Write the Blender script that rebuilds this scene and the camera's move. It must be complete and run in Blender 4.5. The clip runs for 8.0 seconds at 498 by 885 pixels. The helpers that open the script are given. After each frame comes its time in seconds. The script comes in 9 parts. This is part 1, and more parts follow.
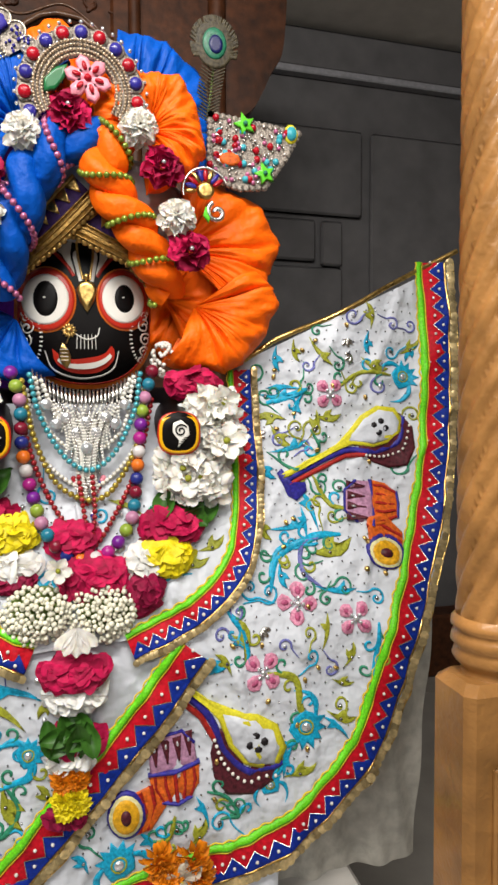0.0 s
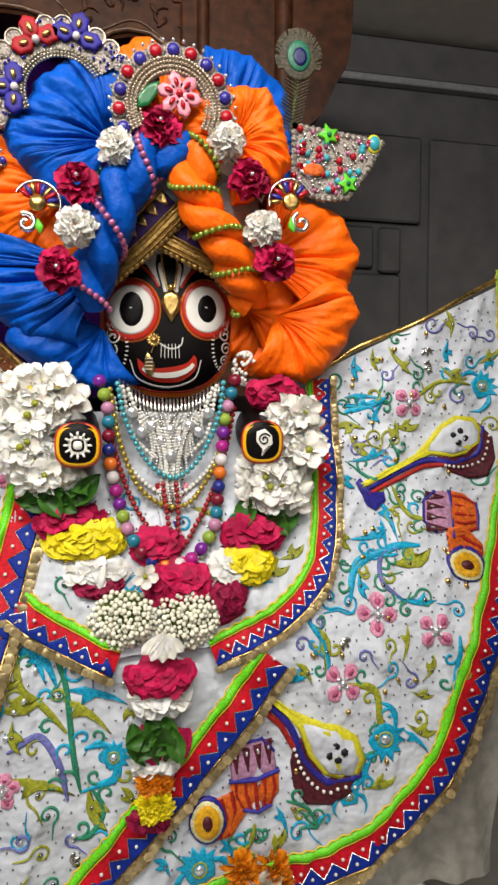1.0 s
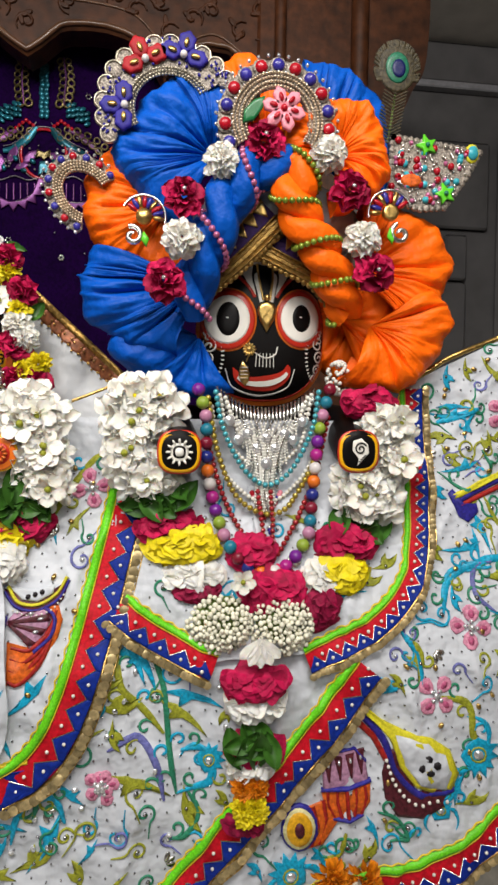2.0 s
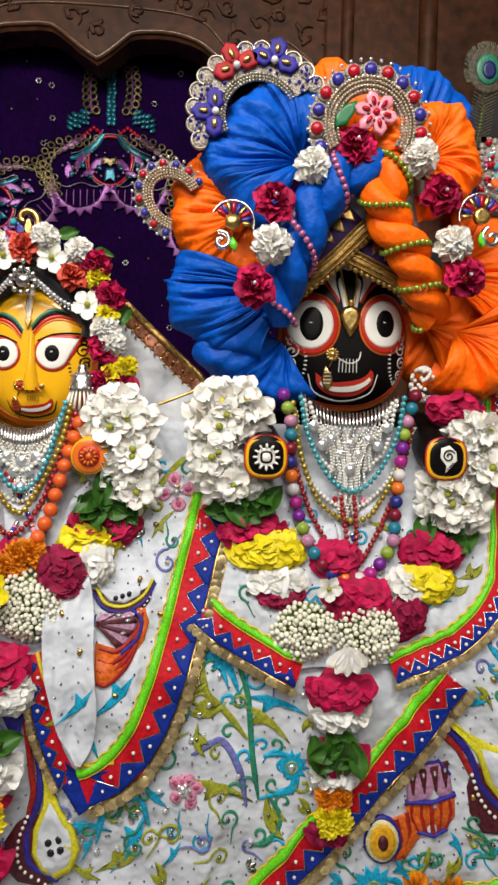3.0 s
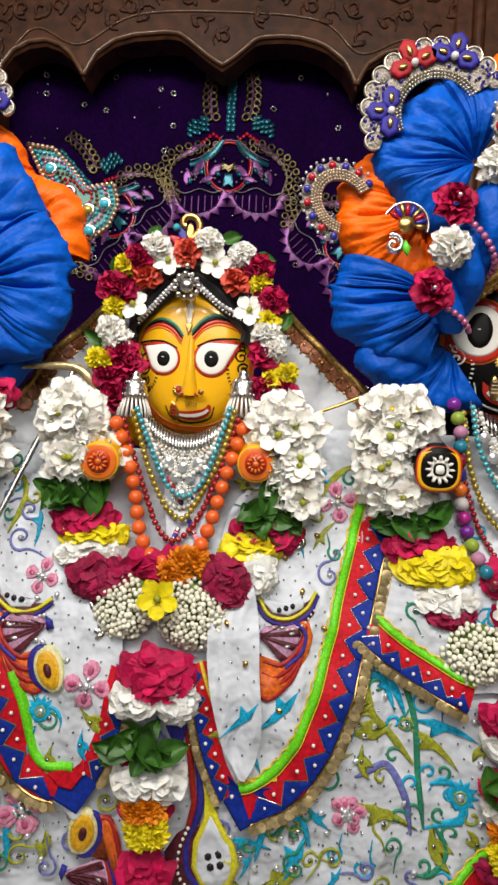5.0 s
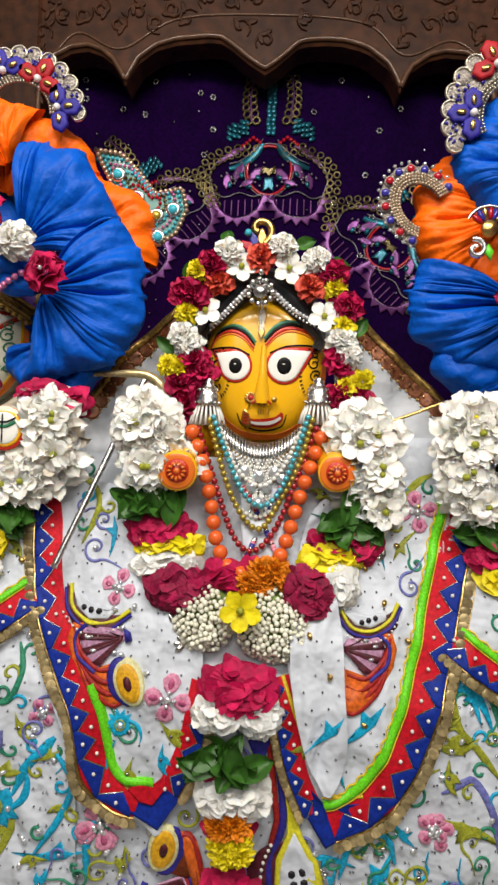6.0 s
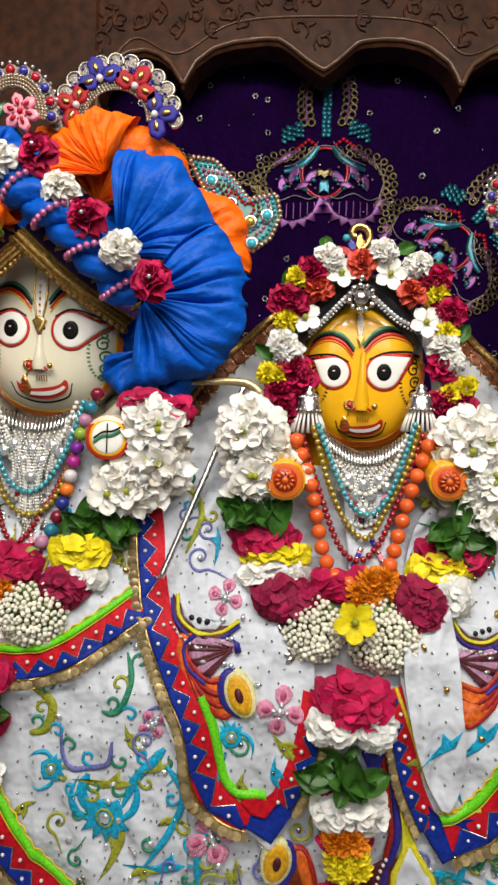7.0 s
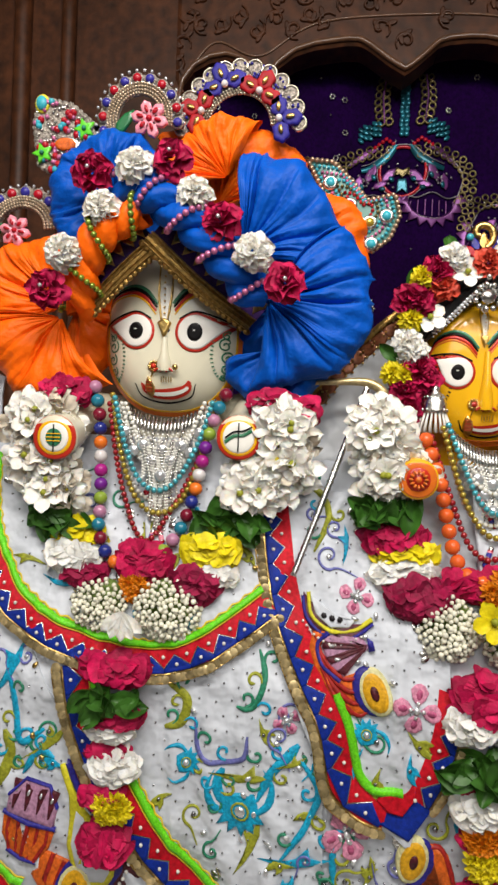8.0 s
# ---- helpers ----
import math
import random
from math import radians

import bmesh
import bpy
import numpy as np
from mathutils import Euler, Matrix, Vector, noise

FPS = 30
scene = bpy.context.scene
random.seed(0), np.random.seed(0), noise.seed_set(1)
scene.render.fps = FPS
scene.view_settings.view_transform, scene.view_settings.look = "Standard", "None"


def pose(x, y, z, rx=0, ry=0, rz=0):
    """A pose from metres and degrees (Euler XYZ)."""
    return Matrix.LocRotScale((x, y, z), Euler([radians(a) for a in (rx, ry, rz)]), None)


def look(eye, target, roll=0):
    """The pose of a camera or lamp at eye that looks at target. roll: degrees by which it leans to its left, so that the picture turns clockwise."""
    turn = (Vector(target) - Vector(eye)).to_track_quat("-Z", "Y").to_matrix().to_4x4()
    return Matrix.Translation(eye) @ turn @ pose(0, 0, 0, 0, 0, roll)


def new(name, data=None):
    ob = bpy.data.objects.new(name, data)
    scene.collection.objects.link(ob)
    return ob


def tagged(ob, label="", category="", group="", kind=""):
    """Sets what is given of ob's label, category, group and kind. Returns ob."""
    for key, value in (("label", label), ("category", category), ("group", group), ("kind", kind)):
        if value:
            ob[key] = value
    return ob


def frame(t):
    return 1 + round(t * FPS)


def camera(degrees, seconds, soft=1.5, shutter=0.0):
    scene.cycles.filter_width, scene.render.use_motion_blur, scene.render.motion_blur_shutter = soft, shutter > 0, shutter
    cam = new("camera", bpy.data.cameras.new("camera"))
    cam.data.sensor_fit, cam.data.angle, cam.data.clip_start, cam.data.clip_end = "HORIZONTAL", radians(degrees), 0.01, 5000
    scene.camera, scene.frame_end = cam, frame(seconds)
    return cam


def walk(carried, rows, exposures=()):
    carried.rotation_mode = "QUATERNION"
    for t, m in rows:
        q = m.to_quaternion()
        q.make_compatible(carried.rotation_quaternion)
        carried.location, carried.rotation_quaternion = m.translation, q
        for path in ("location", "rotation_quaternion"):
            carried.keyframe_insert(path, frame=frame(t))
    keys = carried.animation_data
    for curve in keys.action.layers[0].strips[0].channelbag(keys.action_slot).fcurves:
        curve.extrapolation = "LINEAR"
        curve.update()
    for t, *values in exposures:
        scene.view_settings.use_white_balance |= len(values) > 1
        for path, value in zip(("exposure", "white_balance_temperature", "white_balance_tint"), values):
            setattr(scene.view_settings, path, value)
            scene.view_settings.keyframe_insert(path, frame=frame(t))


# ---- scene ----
cam = camera(42.2, 8.0, soft=2.7)
METRES, EYE, TILT, LEAN, TURN = 0.85, 1.4, -2.5, 0.2, -15.0
ROWS = [
    (0.0, 0.0, 0.0, 0.0, 0.0, 0.0, -0.0),
    (0.5, -0.0422, -0.0014, 0.002, 2.03, 0.29, -0.27),
    (1.0, -0.0826, -0.0088, 0.0062, 3.7, 0.49, -0.56),
    (1.5, -0.1307, -0.0214, 0.0071, 5.54, 0.88, -0.94),
    (2.0, -0.1874, -0.0324, 0.0088, 7.55, 0.97, -1.46),
    (3.5, -0.3347, -0.0477, 0.0087, 12.21, 1.26, -2.7),
    (4.0, -0.3861, -0.0495, 0.0072, 13.89, 1.24, -3.26),
    (5.5, -0.5517, -0.0635, 0.008, 16.84, 1.49, -3.61),
    (6.0, -0.6266, -0.0748, 0.0111, 17.02, 1.55, -3.54),
    (6.5, -0.7113, -0.0913, 0.014, 17.4, 1.49, -3.57),
    (7.0, -0.798, -0.1158, 0.0166, 18.28, 1.52, -3.24),
    (7.5, -0.8902, -0.1534, 0.0103, 19.65, 1.35, -3.23),
    (8.0, -0.9727, -0.1914, 0.0049, 21.03, 1.37, -3.27),
]
walk(cam, [(t, pose(0, 0, EYE, TILT, LEAN, TURN) @ pose(METRES * x, METRES * y, METRES * z, 90 + pitch, roll, yaw)) for t, x, y, z, yaw, pitch, roll in ROWS], exposures=[(0.0, 0.28), (1.0, 0.16), (2.0, 0.02), (3.5, 0.0), (8.0, 0.0)])

# ---- world and light ----
world = bpy.data.worlds.new("world")
scene.world = world
world.use_nodes = True
world.node_tree.nodes["Background"].inputs[0].default_value = (0.8, 0.85, 1.0, 1)
world.node_tree.nodes["Background"].inputs[1].default_value = 0.07


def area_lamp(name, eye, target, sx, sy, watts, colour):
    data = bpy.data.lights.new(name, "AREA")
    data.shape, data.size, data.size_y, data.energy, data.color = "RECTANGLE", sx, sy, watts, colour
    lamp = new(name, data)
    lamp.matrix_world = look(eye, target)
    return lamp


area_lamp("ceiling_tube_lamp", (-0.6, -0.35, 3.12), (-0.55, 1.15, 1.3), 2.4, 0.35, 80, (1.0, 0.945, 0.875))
# Frontal fill added without a fixture, to flatten the shade on the figures.
area_lamp("front_fill", (-0.6, -2.2, 2.9), (-0.55, 1.1, 1.2), 2.6, 1.2, 42, (1.0, 0.97, 0.93))

# ---- materials ----


def material(name, colour, rough=0.6, metal=0.0, vary=0.12, grain=60.0, bump=0.15, sheen=0.0, coat=0.0, island=0.0, dirt=0.15, transmission=0.0, subsurface=0.0, weave=0.0, dist=0.002, spec=0.28, detail=6.0):
    m = bpy.data.materials.new(name)
    m.use_nodes = True
    nt = m.node_tree
    n, l = nt.nodes, nt.links
    b = n["Principled BSDF"]
    tc = n.new("ShaderNodeTexCoord")
    fine = n.new("ShaderNodeTexNoise")
    fine.inputs["Scale"].default_value, fine.inputs["Detail"].default_value = grain, detail
    big = n.new("ShaderNodeTexNoise")
    big.inputs["Scale"].default_value, big.inputs["Detail"].default_value = grain / 9, 3
    l.new(tc.outputs["Object"], fine.inputs["Vector"])
    l.new(tc.outputs["Object"], big.inputs["Vector"])
    mix = n.new("ShaderNodeMix")
    mix.data_type, mix.blend_type = "RGBA", "MULTIPLY"
    ramp = n.new("ShaderNodeMapRange")
    ramp.inputs[1].default_value, ramp.inputs[2].default_value = 0.3, 0.7
    ramp.inputs[3].default_value, ramp.inputs[4].default_value = 1 - vary * 1.6, 1 + vary * 0.4
    l.new(fine.outputs[0], ramp.inputs[0])
    ramp2 = n.new("ShaderNodeMapRange")
    ramp2.inputs[1].default_value, ramp2.inputs[2].default_value = 0.35, 0.65
    ramp2.inputs[3].default_value, ramp2.inputs[4].default_value = 1 - dirt, 1
    l.new(big.outputs[0], ramp2.inputs[0])
    mul = n.new("ShaderNodeMath")
    mul.operation = "MULTIPLY"
    l.new(ramp.outputs[0], mul.inputs[0])
    l.new(ramp2.outputs[0], mul.inputs[1])
    last = mul
    if island:
        geo = n.new("ShaderNodeNewGeometry")
        r3 = n.new("ShaderNodeMapRange")
        r3.inputs[3].default_value, r3.inputs[4].default_value = 1 - island, 1 + island * 0.3
        l.new(geo.outputs["Random Per Island"], r3.inputs[0])
        last = n.new("ShaderNodeMath")
        last.operation = "MULTIPLY"
        l.new(mul.outputs[0], last.inputs[0])
        l.new(r3.outputs[0], last.inputs[1])
    mix.inputs[0].default_value = 1
    mix.inputs[6].default_value = (*colour, 1)
    l.new(last.outputs[0], mix.inputs[7])
    l.new(mix.outputs[2], b.inputs["Base Color"])
    rr = n.new("ShaderNodeMapRange")
    rr.inputs[3].default_value, rr.inputs[4].default_value = max(0.02, rough - 0.1), min(1, rough + 0.1)
    l.new(big.outputs[0], rr.inputs[0])
    l.new(rr.outputs[0], b.inputs["Roughness"])
    b.inputs["Metallic"].default_value = metal
    b.inputs["Specular IOR Level"].default_value = 0.5 if metal else spec
    b.inputs["Coat Weight"].default_value = coat
    b.inputs["Coat Roughness"].default_value = 0.12
    b.inputs["Sheen Weight"].default_value = sheen
    b.inputs["Transmission Weight"].default_value = transmission
    if subsurface:
        b.inputs["Subsurface Weight"].default_value = subsurface
        b.inputs["Subsurface Radius"].default_value = (0.02, 0.016, 0.012)
        b.inputs["Subsurface Scale"].default_value = 0.8
    if bump:
        bp = n.new("ShaderNodeBump")
        bp.inputs["Strength"].default_value, bp.inputs["Distance"].default_value = bump, dist
        source = fine.outputs[0]
        if weave:
            wv = n.new("ShaderNodeTexWave")
            wv.inputs["Scale"].default_value, wv.inputs["Distortion"].default_value = weave, 7.0
            wv.inputs["Detail"].default_value, wv.inputs["Detail Scale"].default_value = 2, 9.0
            l.new(tc.outputs["Object"], wv.inputs["Vector"])
            ad = n.new("ShaderNodeMath")
            ad.operation = "ADD"
            l.new(fine.outputs[0], ad.inputs[0])
            l.new(wv.outputs[1], ad.inputs[1])
            source = ad.outputs[0]
        l.new(source, bp.inputs["Height"])
        l.new(bp.outputs[0], b.inputs["Normal"])
    return m


WHITE_SILK = material("white_silk", (0.61, 0.645, 0.705), 0.5, vary=0.07, grain=24, bump=1.0, dirt=0.12, dist=0.013, detail=2.0)
VEIL = material("veil_silk", (0.55, 0.57, 0.60), 0.5, vary=0.08, grain=22, bump=1.0, sheen=0.1, dirt=0.15, dist=0.014, detail=1.5)
TULLE = material("tulle", (0.56, 0.54, 0.48), 0.45, vary=0.2, grain=35, bump=0.8, dirt=0.25, dist=0.006)
BLUE_SATIN = material("blue_satin", (0.0, 0.088, 0.50), 0.5, vary=0.08, grain=34, bump=0.8, dirt=0.15, dist=0.008, spec=0.16, detail=3.0)
ORANGE_SATIN = material("orange_satin", (1.0, 0.150, 0.002), 0.5, vary=0.06, grain=34, bump=0.8, dirt=0.1, dist=0.008, spec=0.2, detail=3.0)
GREEN_CORD = material("green_cord", (0.16, 0.72, 0.015), 0.4, vary=0.25, grain=300, bump=0.5)
RED_BAND = material("red_velvet", (0.58, 0.005, 0.018), 0.6, vary=0.25, grain=150, bump=0.4, spec=0.2)
BLUE_BAND = material("blue_velvet", (0.004, 0.025, 0.28), 0.6, vary=0.25, grain=150, bump=0.4, spec=0.2)
YELLOW_THREAD = material("yellow_thread", (0.75, 0.55, 0.03), 0.5, vary=0.2, grain=300)
SILVER = material("silver", (0.78, 0.77, 0.74), 0.25, metal=1.0, vary=0.2, grain=200, bump=0.2)
GOLD = material("gold", (0.78, 0.52, 0.17), 0.3, metal=1.0, vary=0.3, grain=120, bump=0.4)
GOLD_SEQUIN = material("gold_sequin", (0.85, 0.66, 0.33), 0.3, metal=0.6, vary=0.3, grain=100, bump=0.15, island=0.55)
ANTIQUE_GOLD = material("antique_gold", (0.48, 0.29, 0.08), 0.4, metal=0.8, vary=0.4, grain=160, bump=0.8)
CRYSTAL = material("crystal", (0.85, 0.87, 0.9), 0.08, metal=0.7, vary=0.1, bump=0)
PEARL = material("pearl", (0.80, 0.78, 0.72), 0.25, vary=0.1, coat=0.5, bump=0)
PETAL_WHITE = material("white_petal", (0.98, 0.945, 0.86), 0.6, vary=0.08, grain=75, island=0.08, dirt=0.05, subsurface=0.5, bump=0.7, dist=0.004, detail=3.0)
PETAL_CREAM = material("cream_petal", (0.80, 0.70, 0.56), 0.55, vary=0.2, grain=75, island=0.25, dirt=0.2, subsurface=0.3, bump=0.7, dist=0.004, detail=3.0)
PETAL_CRIMSON = material("crimson_petal", (0.58, 0.003, 0.080), 0.7, vary=0.25, grain=75, island=0.4, sheen=0.0, bump=0.7, dist=0.004, detail=3.0)
PETAL_DARK = material("wilted_petal", (0.36, 0.004, 0.060), 0.7, vary=0.3, grain=75, island=0.4, sheen=0.0, bump=0.7, dist=0.004, detail=3.0)
PETAL_YELLOW = material("yellow_petal", (0.98, 0.80, 0.010), 0.55, vary=0.15, grain=75, island=0.2, subsurface=0.1, bump=0.7, dist=0.004, detail=3.0)
PETAL_ORANGE = material("orange_petal", (0.92, 0.27, 0.004), 0.6, vary=0.2, grain=60, island=0.3, bump=0.3)
PETAL_CORAL = material("coral_petal", (0.82, 0.10, 0.055), 0.5, vary=0.15, grain=40, island=0.25, bump=0.2)
LEAF = material("leaf", (0.055, 0.175, 0.022), 0.42, vary=0.35, grain=45, island=0.5, bump=0.3)
BUD = material("bud", (0.90, 0.88, 0.72), 0.5, vary=0.1, grain=60, island=0.15, subsurface=0.1, bump=0)
STEM = material("stem", (0.16, 0.24, 0.05), 0.6)
EMB_TURQ = material("turquoise_thread", (0.008, 0.38, 0.62), 0.45, vary=0.3, grain=200, bump=0.5)
EMB_OLIVE = material("olive_thread", (0.34, 0.36, 0.03), 0.5, vary=0.3, grain=200, bump=0.5)
EMB_GREEN = material("green_thread", (0.03, 0.25, 0.14), 0.5, vary=0.3, grain=200, bump=0.5)
EMB_VIOLET = material("violet_thread", (0.16, 0.17, 0.46), 0.5, vary=0.3, grain=200, bump=0.5)
EMB_PINK = material("pink_thread", (0.72, 0.28, 0.42), 0.5, vary=0.3, grain=200, bump=0.5)
EMB_ROSE = material("deep_pink_thread", (0.5, 0.10, 0.22), 0.5, vary=0.3, grain=200, bump=0.5)
EMB_YELLOW = material("lime_yellow_thread", (0.70, 0.64, 0.03), 0.5, vary=0.2, grain=200, bump=0.5)
EMB_AMBER = material("amber_thread", (0.80, 0.42, 0.015), 0.5, vary=0.25, grain=160, bump=0.5)
LIME_EDGE = material("pale_lime_thread", (0.74, 0.70, 0.36), 0.5, vary=0.2, grain=200, bump=0.5)
EMB_BROWN = material("maroon_thread", (0.10, 0.015, 0.025), 0.5, vary=0.4, grain=160, bump=0.5)
EMB_ORANGE = material("orange_thread", (0.75, 0.14, 0.015), 0.5, vary=0.3, grain=160, bump=0.5)
EMB_RED = material("red_thread", (0.40, 0.02, 0.015), 0.5, vary=0.3, grain=160, bump=0.5)
EMB_BLUE = material("blue_thread", (0.03, 0.025, 0.28), 0.5, vary=0.3, grain=160, bump=0.5)
EMB_LILAC = material("lilac_thread", (0.52, 0.27, 0.42), 0.5, vary=0.3, grain=160, bump=0.5)
EMB_BLACK = material("black_thread", (0.015, 0.012, 0.015), 0.5)
STONE_DOT = material("silver_stud", (0.35, 0.35, 0.37), 0.2, metal=1.0, bump=0)
PAINT_BLACK = material("black_lacquer", (0.005, 0.004, 0.004), 0.42, vary=0.1, grain=20, coat=0.04, bump=0.05, spec=0.12)
PAINT_WHITE = material("white_lacquer", (0.86, 0.84, 0.78), 0.45, vary=0.06, grain=20, coat=0.4, bump=0.04, dirt=0.06)
PAINT_CREAM = material("cream_lacquer", (0.73, 0.69, 0.53), 0.25, vary=0.06, grain=15, coat=0.6, bump=0.04, dirt=0.08)
PAINT_YELLOW = material("ochre_lacquer", (0.86, 0.45, 0.010), 0.22, vary=0.06, grain=15, coat=0.6, bump=0.04, dirt=0.08)
PAINT_RED = material("red_lacquer", (0.55, 0.03, 0.015), 0.3, vary=0.1, grain=20, coat=0.4, bump=0.04)
PAINT_ORANGE = material("orange_lacquer", (0.8, 0.18, 0.02), 0.3, vary=0.1, grain=20, coat=0.4, bump=0.04)
PAINT_GREEN = material("green_lacquer", (0.04, 0.20, 0.10), 0.3, vary=0.2, grain=20, coat=0.4, bump=0.04)
HAIR = material("black_velvet", (0.006, 0.006, 0.008), 0.6, vary=0.3, grain=80, bump=0.5, sheen=0.3)
CURTAIN = material("purple_velvet", (0.012, 0.0007, 0.037), 0.95, spec=0.05, vary=0.3, grain=90, bump=0.4, dirt=0.3)
DARK_WOOD = material("dark_carved_wood", (0.080, 0.025, 0.008), 0.5, spec=0.25, vary=0.4, grain=26, bump=0.35, coat=0.0, dirt=0.4, dist=0.004)
LIGHT_WOOD = material("varnished_wood", (0.46, 0.22, 0.065), 0.4, vary=0.3, grain=14, bump=0.25, coat=0.2, dirt=0.25, weave=6.0)
GREY_PAINT = material("grey_paint", (0.105, 0.102, 0.106), 0.45, vary=0.15, grain=8, bump=0.15, coat=0.15, dirt=0.2)
WALL_PAINT = material("wall_paint", (0.55, 0.52, 0.48), 0.8, vary=0.08, grain=12, bump=0.2)
MARBLE = material("marble", (0.5, 0.48, 0.45), 0.25, vary=0.2, grain=6, bump=0.05, coat=0.3)
FLOOR_TILE = material("floor_tile", (0.35, 0.33, 0.3), 0.3, vary=0.15, grain=5, bump=0.05)


def glossy(name, colour, metal=0.0):
    return material(name, colour, 0.26, metal=metal, vary=0.12, grain=40, coat=0.25, bump=0.03)


B_TURQ = glossy("turquoise_bead", (0.08, 0.42, 0.50), 0.35)
B_GOLD = glossy("old_gold_bead", (0.45, 0.34, 0.05), 0.5)
B_RED = glossy("red_bead", (0.34, 0.012, 0.02), 0.2)
B_CORAL = glossy("coral_bead", (0.80, 0.13, 0.025))
B_PINK = glossy("pink_pearl", (0.55, 0.16, 0.32), 0.3)
B_LIME = glossy("olive_pearl", (0.22, 0.30, 0.03), 0.35)
B_GLASS = material("clear_bead", (0.7, 0.66, 0.66), 0.1, vary=0.1, coat=0.8, bump=0)
MULTI = [glossy("violet_bead", (0.18, 0.02, 0.28)), glossy("lime_bead", (0.28, 0.40, 0.05)), glossy("mauve_bead", (0.50, 0.22, 0.36)), glossy("teal_bead", (0.02, 0.20, 0.30)), glossy("wine_bead", (0.20, 0.01, 0.03)), glossy("navy_bead", (0.02, 0.03, 0.22)), glossy("tangerine_bead", (0.80, 0.18, 0.02)), B_GLASS, glossy("magenta_bead", (0.42, 0.02, 0.24))]
GEM_GREEN = glossy("green_enamel", (0.12, 0.62, 0.03))
GEM_RED = glossy("red_enamel", (0.42, 0.006, 0.018))
GEM_BLUE = glossy("blue_enamel", (0.035, 0.03, 0.28))
PAD_RED = material("red_padded_satin", (0.38, 0.004, 0.012), 0.6, vary=0.2, grain=60, bump=0.25)
PAD_BLUE = material("blue_padded_satin", (0.026, 0.018, 0.27), 0.6, vary=0.2, grain=60, bump=0.25)
GEM_PINK = glossy("pink_enamel", (0.85, 0.30, 0.38))
GEM_TURQ = glossy("turquoise_enamel", (0.05, 0.42, 0.52))
SEQ_VIOLET = material("violet_sequin", (0.20, 0.05, 0.23), 0.35, metal=0.4, island=0.5)
SEQ_TEAL = material("teal_sequin", (0.012, 0.15, 0.21), 0.3, metal=0.5, island=0.5)
DULL_SILVER = material("dull_silver_thread", (0.30, 0.27, 0.30), 0.4, metal=0.5, vary=0.3, grain=120)
SEQ_GOLD = material("bronze_sequin", (0.17, 0.13, 0.05), 0.3, metal=0.7, island=0.5)

# ---- mesh helpers ----


def mix_curve(points, n=40):
    """A smooth line through the control points."""
    p = np.array(points, float)
    p = np.vstack([2 * p[0] - p[1], p, 2 * p[-1] - p[-2]])
    out = []
    k = len(p) - 3
    for i in range(k):
        steps = max(2, n // k)
        for j in range(steps):
            t = j / steps
            a, b, c, d = p[i:i + 4]
            out.append(0.5 * (2 * b + (c - a) * t + (2 * a - 5 * b + 4 * c - d) * t * t + (3 * b - a - 3 * c + d) * t ** 3))
    out.append(p[-2])
    return np.array(out)


def resample(p, step):
    p = np.array(p, float)
    s = np.concatenate([[0], np.cumsum(np.linalg.norm(np.diff(p, axis=0), axis=1))])
    n = max(2, int(s[-1] / step) + 1)
    t = np.linspace(0, s[-1], n)
    return np.stack([np.interp(t, s, p[:, i]) for i in range(p.shape[1])], 1)


def normals2(p):
    """Unit normals, to the right of the way, of a flat line."""
    d = np.gradient(p, axis=0)
    d /= np.linalg.norm(d, axis=1)[:, None] + 1e-9
    return np.stack([d[:, 1], -d[:, 0]], 1)


PLACES = {}


def thing(name, place, label, category, group=""):
    ob = new(name)
    ob.empty_display_size = 0.05
    ob.location = place
    PLACES[ob.name] = Vector(place)
    return tagged(ob, label, category, group)


